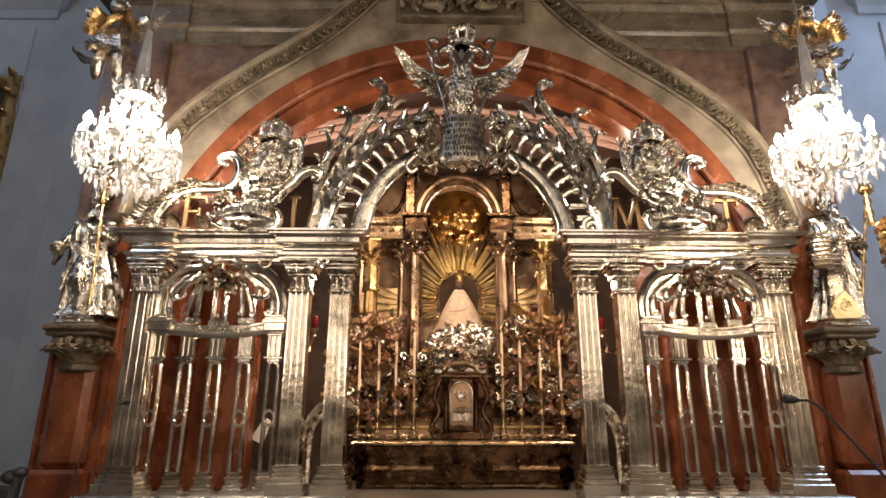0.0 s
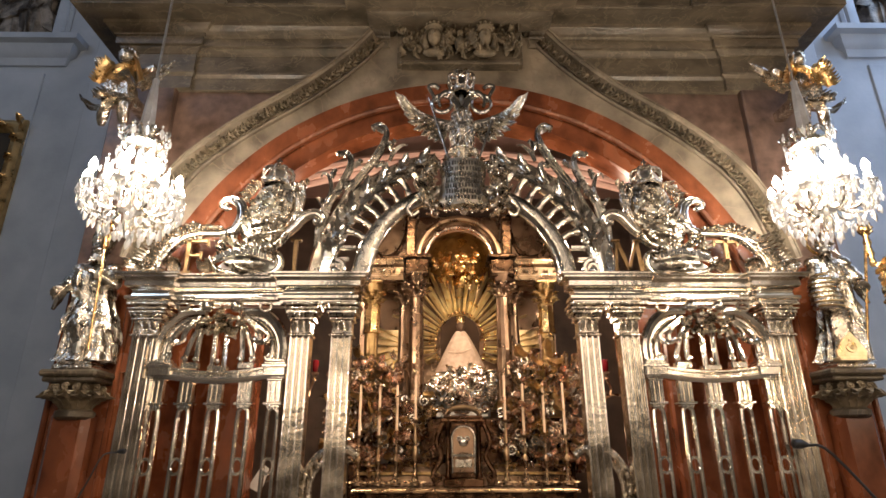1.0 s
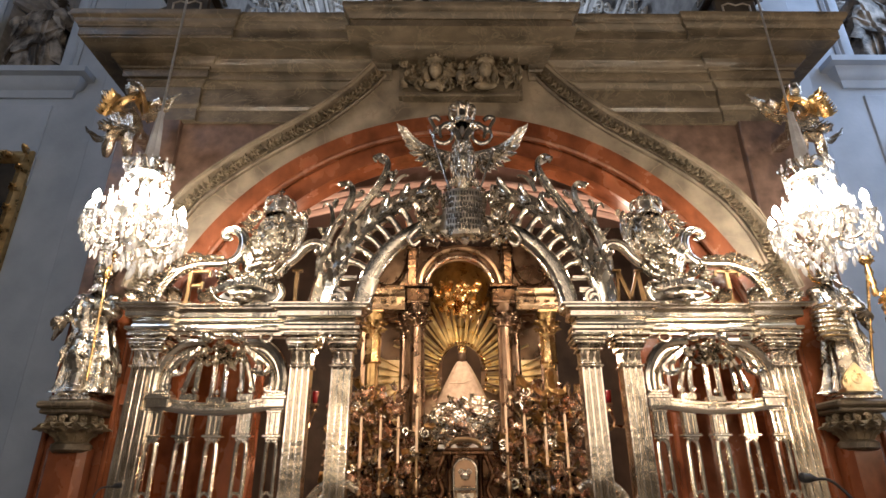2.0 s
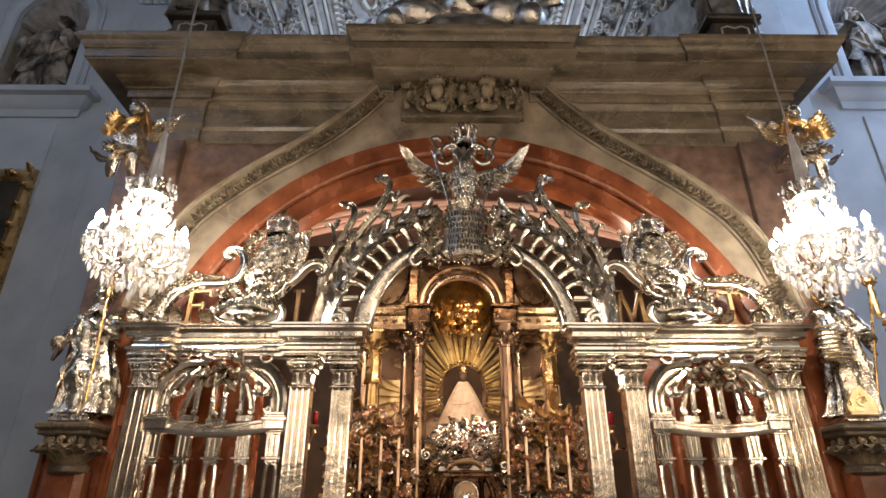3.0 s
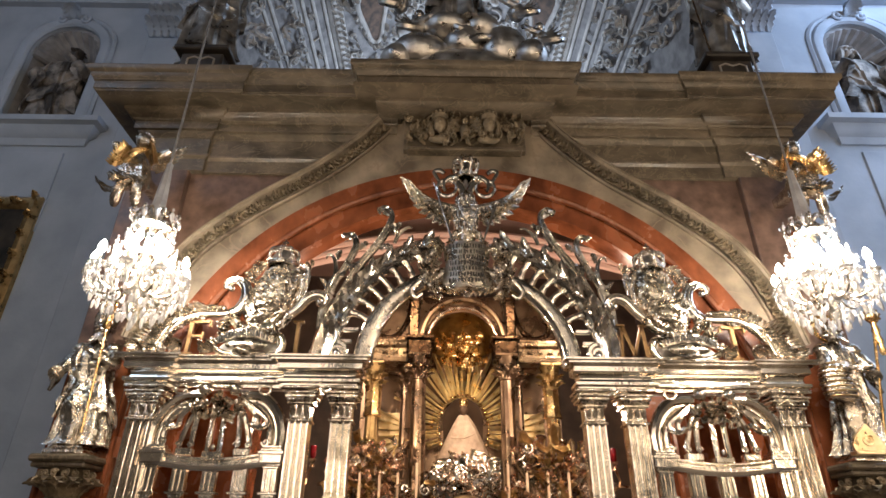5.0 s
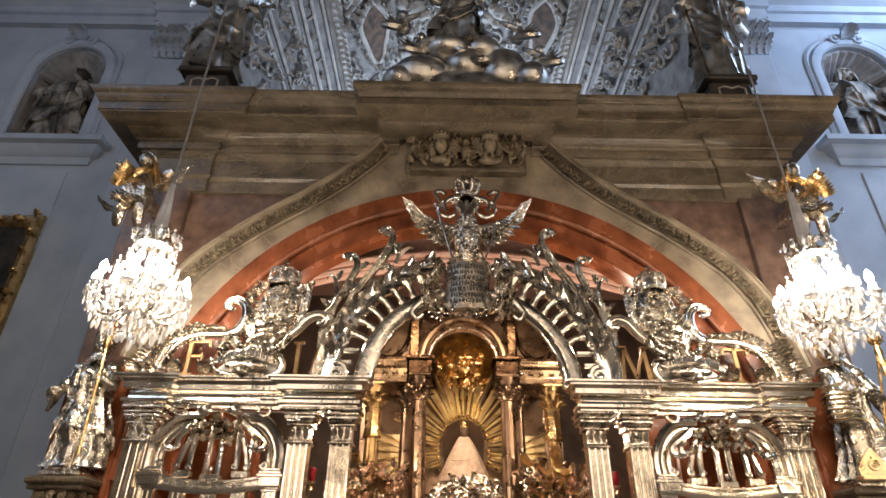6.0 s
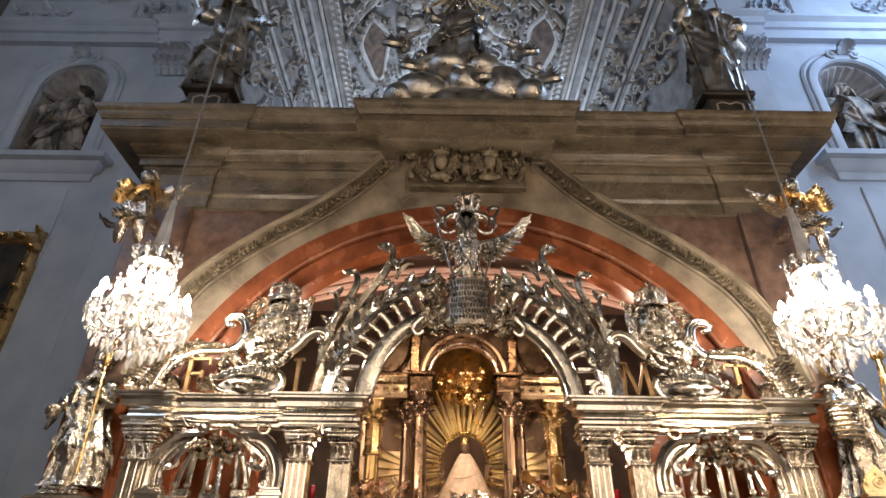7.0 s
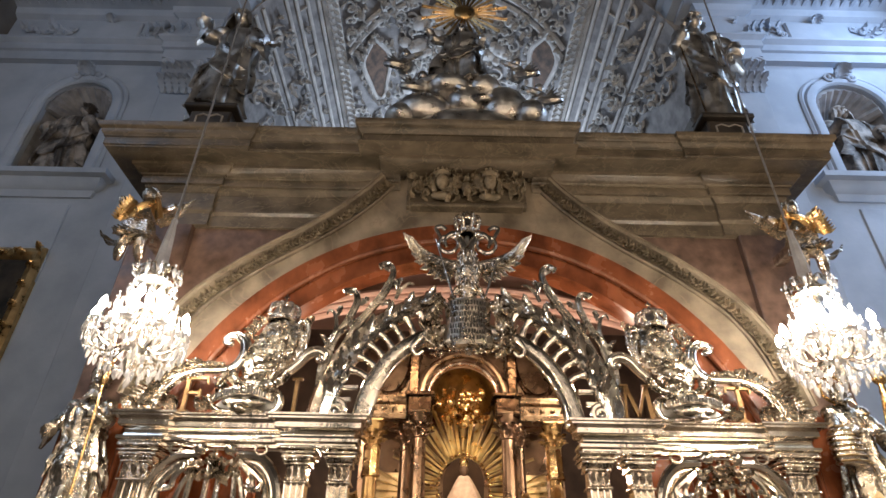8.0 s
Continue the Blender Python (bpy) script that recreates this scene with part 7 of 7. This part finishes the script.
# retable
rt = thing("altar_retable", (AX, 6.2, 0.82), "gilt and bronze retable with columns, arch and entablature", "retable")
part("back_panel", Geo().box(AX - 1.25, AX + 1.25, 6.72, 6.8, STEP_Z, 4.2), BROWN_METAL, rt, "tarnished brown-gilt back panel")
part("pedestal_wall", Geo().box(AX - 1.2, AX + 1.2, 5.95, 6.7, STEP_Z, 1.5, 0.01), DARK_BRONZE, rt)
for sx in (-1, 1):
    for x, r0, z0, z1, y in ((0.50, 0.085, 1.5, 2.86, 5.95), (0.66, 0.07, 1.5, 2.86, 6.3), (1.03, 0.08, 1.5, 2.80, 6.1)):
        g = Geo(sx)
        prof = [(r0 * 1.3, z0), (r0 * 1.35, z0 + 0.03), (r0 * 1.1, z0 + 0.06), (r0, z0 + 0.09), (r0, z0 + 0.4), (r0 * 0.88, z1 - 0.02), (r0 * 1.02, z1 - 0.01), (r0 * 1.02, z1)]
        g.lathe(prof, 24, (x, y, 0), 1.0, 0.035, 12)
        g.v = [(a + AX, b, c) for a, b, c in g.v]
        col = part("column", g, BROWN_METAL if x < 1 else GOLD_OLD, rt)
        g = Geo(sx)
        g.lathe([(r0 * 0.95, z1), (r0 * 1.0, z1 + 0.1), (r0 * 1.45, z1 + 0.22), (r0 * 1.5, z1 + 0.25)], 12, (x, y, 0))
        for lay in range(2):
            for k in range(8):
                a = 2 * math.pi * (k + 0.5 * lay) / 8
                g.leaf((x + r0 * 0.95 * math.cos(a), y + r0 * 0.95 * math.sin(a), z1 + 0.08 * lay), (0.2 * math.cos(a), 0.2 * math.sin(a), 1), (math.cos(a), math.sin(a), 0), 0.13, 0.07, 1.6, 3, 7)
        g.box(x - r0 * 1.5, x + r0 * 1.5, y - r0 * 1.5, y + r0 * 1.5, z1 + 0.25, z1 + 0.28, 0.006)
        g.v = [(a + AX, b, c) for a, b, c in g.v]
        part("capital", g, BROWN_METAL if x < 1 else GOLD_OLD, col)
    g = Geo(sx)
    g.lathe([(0.086, 2.45), (0.1, 2.46), (0.1, 2.5), (0.088, 2.52), (0.09, 2.78), (0.1, 2.8)], 16, (1.03, 6.1, 0), 1.0, 0.05, 8)
    g.v = [(a + AX, b, c) for a, b, c in g.v]
    part("gilt_sleeve", g, GOLD, col)
    ent = [(0, 3.08), (0.03, 3.08), (0.04, 3.13), (0.02, 3.14), (0.02, 3.24), (0.05, 3.26), (0.08, 3.30), (0.08, 3.33), (0, 3.34)]
    g = Geo(sx).sweep(ent, [(0.66, 6.02), (1.14, 6.02), (1.14, 6.6)])
    g.box(0.661, 1.139, 6.03, 6.6, 3.081, 3.33)
    g.v = [(a + AX, b, c) for a, b, c in g.v]
    part("entablature", g, BRONZE, rt)
    g = Geo(sx).box(0.36, 0.64, 5.84, 6.2, 3.075, 3.30, 0.012).box(0.33, 0.67, 5.80, 6.2, 3.30, 3.345, 0.01)
    g.v = [(a + AX, b, c) for a, b, c in g.v]
    part("impost_block", g, DARK_BRONZE, rt)
    g = Geo(sx)
    for k in range(9):
        g.leaf((0.64 + 0.06 * k, 6.0, 3.17), (0.4 * (-1) ** k, -0.4, 0.3), (0, -1, 0), 0.07, 0.045, 1.2, 2, 5)
    g.v = [(a + AX, b, c) for a, b, c in g.v]
    part("frieze_leaf", g, SILVER_REP, rt)
    # open volute over the entablature
    g = Geo(sx)
    g.tube(smooth_path([(0.62, 6.05, 3.85), (0.66, 6.05, 3.62), (0.74, 6.05, 3.46), (0.86, 6.05, 3.38), (1.0, 6.05, 3.42), (1.06, 6.05, 3.55), (0.98, 6.05, 3.62)], 5), [0.03] * 10 + [0.036] * 21, 8)
    g.box(0.62, 1.12, 6.0, 6.3, 3.33, 3.39, 0.01)
    g.box(0.52, 0.64, 5.95, 6.25, 3.33, 3.9, 0.015)
    g.box(0.49, 0.67, 5.92, 6.28, 3.9, 3.95, 0.01)
    g.box(0.51, 0.65, 5.94, 6.26, 3.82, 3.85, 0.01)
    g.v = [(a + AX, b, c) for a, b, c in g.v]
    part("volute", g, DARK_BRONZE, rt)
    g = Geo(sx)
    g.box(0.60, 1.0, 6.55, 6.6, 1.55, 2.6)
    g.v = [(a + AX, b, c) for a, b, c in g.v]
    pn = part("gilt_panel", g, GILT_LEAF, rt, "bright gilt panel between the columns")
    for k in range(9):
        g = Geo(sx)
        g.tube([(0.58, 6.53, 2.42 - 0.02 * k), (1.0, 6.52, 2.62 - 0.11 * k)], [0.008, 0.017], 4)
        g.v = [(a + AX, b, c) for a, b, c in g.v]
        part("ray", g, RAY, pn)
for rad, y, rr_, mt in ((0.50, 5.98, 0.045, BROWN_METAL), (0.42, 6.05, 0.03, ROSE)):
    g = Geo().tube([(AX - rad * math.cos(math.pi * k / 24), y, 3.34 + rad * 1.04 * math.sin(math.pi * k / 24)) for k in range(25)], rr_, 8)
    part("arch_band", g, mt, rt)
g = Geo()
cap = []
for i in range(9):
    u = i / 8 * math.pi / 2
    cap.append([(AX - 0.42 * math.cos(u) * math.cos(math.pi * k / 18), 6.1 + 0.5 * math.sin(u), 3.3 + 0.44 * math.cos(u) * math.sin(math.pi * k / 18)) for k in range(19)])
g.rings(cap, close=False, caps=False)
part("apse_shell", g, GOLD_OLD, rt, "gilt half dome of the niche")

# glory of rays round the statue
gl = thing("ray_glory", (AX, 6.5, 2.05), "gilt glory of straight rays round the shrine statue", "sunburst")
cz = 2.42
for k in range(48):
    a = 2 * math.pi * k / 48
    s_ = math.sin(a)
    if s_ < -0.55:
        continue
    L = (0.62 if k % 2 else 0.48) + 0.42 * max(0, s_) ** 2 + (0.22 if abs(s_) < 0.4 and k % 3 == 0 else 0)
    c_, w = math.cos(a), (0.012 if k % 2 else 0.02) * (1.5 if s_ > 0.8 else 1)
    g = Geo().tube([(AX + 0.02 + 0.30 * c_, 6.5 - 0.02 * (k % 2), cz + 0.34 * s_), (AX + 0.02 + L * c_, 6.46 - 0.03 * (k % 3), cz + L * s_)], [w, w * 1.6], 4)
    part("ray", g, RAY, gl)
g = Geo()
for k in range(40):
    a = 2 * math.pi * k / 40
    g.ball((AX + 0.02 + 0.30 * math.cos(a), 6.46, cz - 0.02 + 0.40 * math.sin(a)), 0.018 + 0.008 * (k % 2), 7, 5)
tagged(part("bead_ring", g, GOLD, gl), kind="stuff")
# crowning cluster of gilt cherubs' clouds and flames over the glory
g = Geo()
for k in range(70):
    a = rng.uniform(0, 6.28)
    x, z = AX + 0.02 + rng.gauss(0, 0.14), 3.18 + rng.uniform(-0.12, 0.3)
    g.leaf((x, 6.3, z), (math.cos(a), -0.4, math.sin(a) + 0.6), (0, -1, 0), rng.uniform(0.08, 0.18), 0.055, 1.4, 3, 7)
    if k % 4 == 0:
        g.ball((x, 6.26, z), (0.045, 0.04, 0.05), 8, 6)
tagged(part("gilt_flame_spray", g, GOLD, gl, "cluster of gilt flames and clouds"), kind="stuff")
part("flame_stem", Geo().box(AX - 0.03, AX + 0.05, 6.45, 6.7, 3.1, 3.3), GOLD_OLD, gl)
# flat dark panel behind the statue; the niche's shade is put into its colour
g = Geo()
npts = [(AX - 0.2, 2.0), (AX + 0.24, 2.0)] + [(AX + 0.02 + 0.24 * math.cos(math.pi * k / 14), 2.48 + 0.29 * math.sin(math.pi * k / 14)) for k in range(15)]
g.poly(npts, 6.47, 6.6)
part("niche", g, NICHE, gl, "flat arched panel, the shade of a niche put into its dark colour")
# the dressed statue
g = Geo()
rr = []
for i in range(13):
    u = i / 12
    w = 0.25 * (1 - u) ** 0.85 + 0.055
    rr.append([(AX + 0.02 + w * (1 + 0.04 * math.sin(9 * a + 2 * u)) * math.cos(a), 6.32 + 0.4 * w * (1 + 0.06 * math.sin(7 * a)) * math.sin(a), 2.04 + 0.49 * u) for a in [2 * math.pi * j / 32 for j in range(32)]])
g.rings(rr)
g.tube([(AX - 0.13, 6.22, 2.26), (AX + 0.02, 6.18, 2.25), (AX + 0.14, 6.2, 2.30)], 0.009, 5)
g.slot = 1
g.ball((AX + 0.02, 6.3, 2.585), (0.05, 0.05, 0.062), 10, 8)
g.slot = 2
g.lathe([(0.04, 2.62), (0.055, 2.67), (0.05, 2.7), (0.02, 2.73)], 10, (AX + 0.02, 6.31, 0))
single("shrine_statue", g, [CLOTH, FACE, GOLD], "small dark wooden statue in a cream embroidered robe", "statue")
# silver cloud that carries it
g = Geo()
g.ball((AX + 0.02, 6.25, 1.8), (0.44, 0.2, 0.24), 20, 12)
g.box(AX - 0.3, AX + 0.34, 6.15, 6.7, 1.5, 2.0, 0.03)
sc_ = thing("cloud_plinth", (AX, 6.2, 1.5), "swirling chased silver cloud base under the statue", "base")
part("core", g, SILVER_OLD, sc_)
for k in range(130):
    a, u = rng.uniform(0, 6.28), math.sqrt(rng.uniform(0, 1))
    x, z = AX + 0.02 + 0.5 * u * math.cos(a), 1.81 + 0.25 * u * math.sin(a)
    y = 6.25 - 0.22 * math.sqrt(max(0.05, 1 - u * u))
    b = rng.uniform(0, 6.28)
    g = Geo()
    if k % 2:
        g.leaf((x, y, z), (math.cos(b), -0.4, math.sin(b)), (0, -1, 0), rng.uniform(0.1, 0.18), rng.uniform(0.05, 0.09), 1.6, 3, 7)
    else:
        g.scroll((x, y - 0.03, z), rng.uniform(0.04, 0.07), rng.choice((-1.3, 1.3)), 0.017, b, segs=6)
    part("swirl", g, SILVER if k % 3 else ROSE, sc_)

# silver bouquets on both sides of the altar
for sx in (-1, 1):
    bq = thing("silver_bouquet", (AX + sx * 0.85, 5.85, 1.04), "dense silver altar bouquet of curling leaves and flowers", "bouquet", "silver bouquets beside the tabernacle")
    part("vase", Geo(sx).lathe([(0.07, 1.04), (0.1, 1.08), (0.05, 1.12), (0.1, 1.25), (0.11, 1.32), (0.08, 1.36)], 14, (0.85 + AX * sx, 5.85, 0)), SILVER_OLD, bq)
    for k in range(330):
        u = rng.uniform(0, 1)
        x = rng.uniform(0.38, 1.42) + AX * sx
        z = 1.08 + 1.05 * u - 0.35 * max(0, x - 1.1)
        if x < 0.36 or x > 1.5:
            continue
        if x < 0.62 and z > 1.75:
            continue
        y = 5.82 + rng.uniform(-0.12, 0.12)
        b = rng.uniform(0, 6.28)
        g = Geo(sx)
        if k % 3:
            g.leaf((x, y, z), (math.cos(b), -0.4, math.sin(b)), (0, -1, 0), rng.uniform(0.14, 0.30), rng.uniform(0.07, 0.13), rng.uniform(0.6, 1.9), 2, 7)
        elif k % 2:
            g.scroll((x, y - 0.04, z), rng.uniform(0.03, 0.06), rng.choice((-1.3, 1.3)), 0.013, b, segs=5)
        else:
            for q in range(6):
                a = 2 * math.pi * q / 6
                g.leaf((x, y - 0.05, z), (math.cos(a), -0.5, math.sin(a)), (0, -1, 0), 0.06, 0.04, 1.0, 1, 5)
            g.ball((x, y - 0.06, z), 0.014, 6, 4)
        part("silver_leaf", g, (ROSE, SILVER, ROSE, SILVER, ROSE, GOLD_OLD)[k % 6], bq)
    part("stalk", Geo(sx).tube(smooth_path([(0.85 + AX * sx, 5.9, 1.3), (0.8 + AX * sx, 5.92, 1.7), (0.86 + AX * sx, 5.92, 2.1)], 4), 0.03, 6), SILVER_OLD, bq)
    # low leafy row that links bouquet and tabernacle
    lw = thing("silver_garland", (AX + sx * 0.45, 5.7, 0.93), "low silver garland on the altar shelf", "garland", "garlands on the altar shelf")
    part("rail", Geo(sx).tube([(0.25 + AX * sx, 5.72, 1.02), (1.1 + AX * sx, 5.72, 1.02)], 0.012, 6).box(0.24 + AX * sx, 1.1 + AX * sx, 5.70, 5.74, 0.93, 0.96, 0.004), GOLD_OLD, lw)
    for k in range(60):
        b = rng.uniform(0, 6.28)
        g = Geo(sx)
        x = rng.uniform(0.27, 1.12) + AX * sx
        g.leaf((x, 5.7, rng.uniform(0.98, 1.3) if x < 0.6 else rng.uniform(0.96, 1.22)), (math.cos(b), -0.4, math.sin(b)), (0, -1, 0), rng.uniform(0.07, 0.14), 0.05, 1.4, 3, 6)
        part("silver_leaf", g, ROSE if k % 4 else GOLD_OLD, lw)

# red sanctuary lamps behind the inner posts
for sx in (-1, 1):
    x, z = 1.41 * sx, 1.93
    lp = thing("sanctuary_lamp", (x, 5.1, z), "small red glass lamp on a metal bracket", "lamp", "red glass lamps")
    part("glass", Geo().lathe([(0.02, -0.06), (0.03, -0.03), (0.034, 0.05), (0.03, 0.06), (0.02, 0.05)], 12, (x, 5.1, z)), RED_GLASS, lp)
    part("holder", Geo().lathe([(0.034, -0.075), (0.036, -0.06), (0.012, -0.1), (0.03, -0.13)], 12, (x, 5.1, z)).tube([(x, 5.1, z - 0.12), (x + 0.05 * sx, 5.15, z - 0.22), (x + 0.08 * sx, 5.3, z - 0.25), (x + 0.25 * sx, 5.42, z - 0.25)], 0.012, 6), BRONZE, lp)
# white papers and a dark lectern behind the gate
lc = thing("lectern", (-1.8, 5.6, STEP_Z), "dark lectern with open white papers behind the gate", "lectern")
part("column", Geo().box(-1.84, -1.76, 5.5, 5.6, STEP_Z, 0.9), DARKWOOD, lc)
part("desk", Geo().poly([(-2.0, 0.86), (-1.6, 0.94), (-1.6, 0.97), (-2.0, 0.89)], 5.4, 5.6), DARKWOOD, lc)
g = Geo().poly([(-2.02, 0.84), (-1.9, 0.78), (-1.84, 1.0), (-1.9, 1.04)], 5.36, 5.38)
part("paper", g, LINEN, lc, "white sheet hanging over the desk")
g = Geo().poly([(-1.76, 0.9), (-1.62, 0.9), (-1.62, 1.06), (-1.76, 1.06)], 5.38, 5.40)
part("paper", g, LINEN, lc)

# gooseneck microphones in front of the screen
for nm, pts in (("m", [(3.05, 3.85, STEP_Z), (3.06, 3.85, 0.55), (2.82, 3.87, 0.90), (2.66, 3.88, 1.10), (2.58, 3.88, 1.16), (2.50, 3.88, 1.165)]), ("n", [(-2.78, 3.88, STEP_Z), (-2.78, 3.88, 0.75), (-2.72, 3.9, 0.95), (-2.66, 3.9, 1.10), (-2.60, 3.9, 1.13), (-2.56, 3.9, 1.13)])):
    big = nm == "m"
    mc = thing("microphone", pts[0], "black gooseneck microphone on a thin stand before the screen", "microphone", "gooseneck microphones")
    rd = 0.011 if big else 0.006
    part("gooseneck", Geo().tube(smooth_path(pts, 6), rd, 8), BLACK, mc)
    e = Vector(pts[-1])
    s = -1 if big else 1
    k = 1.0 if big else 0.55
    part("head", Geo().tube([e, e + Vector((s * 0.02 * k, 0, 0.004)), e + Vector((s * 0.05 * k, 0, 0.008)), e + Vector((s * 0.11 * k, 0, 0.01)), e + Vector((s * 0.125 * k, 0, 0.01))], [0.012 * k, 0.02 * k, 0.034 * k, 0.036 * k, 0.02 * k], 12), BLACK, mc, "foam windshield")
    part("stand_base", Geo().lathe([(0.1, 0), (0.1, 0.012), (0.02, 0.02), (0.012, 0.05)], 20, tuple(pts[0])), BLACK, mc)
# dark finial of a bench end
g = Geo()
g.box(-3.56, -3.24, 3.9, 4.0, STEP_Z, 0.56, 0.02)
g.ball((-3.3, 3.95, 0.62), (0.06, 0.05, 0.05))
g.ball((-3.23, 3.95, 0.65), (0.05, 0.05, 0.04))
g.tube([(-3.26, 3.95, 0.4), (-3.24, 3.95, 0.63)], 0.035, 8)
single("bench_end", g, BLACK, "black carved bench end beside the pier", "bench end")
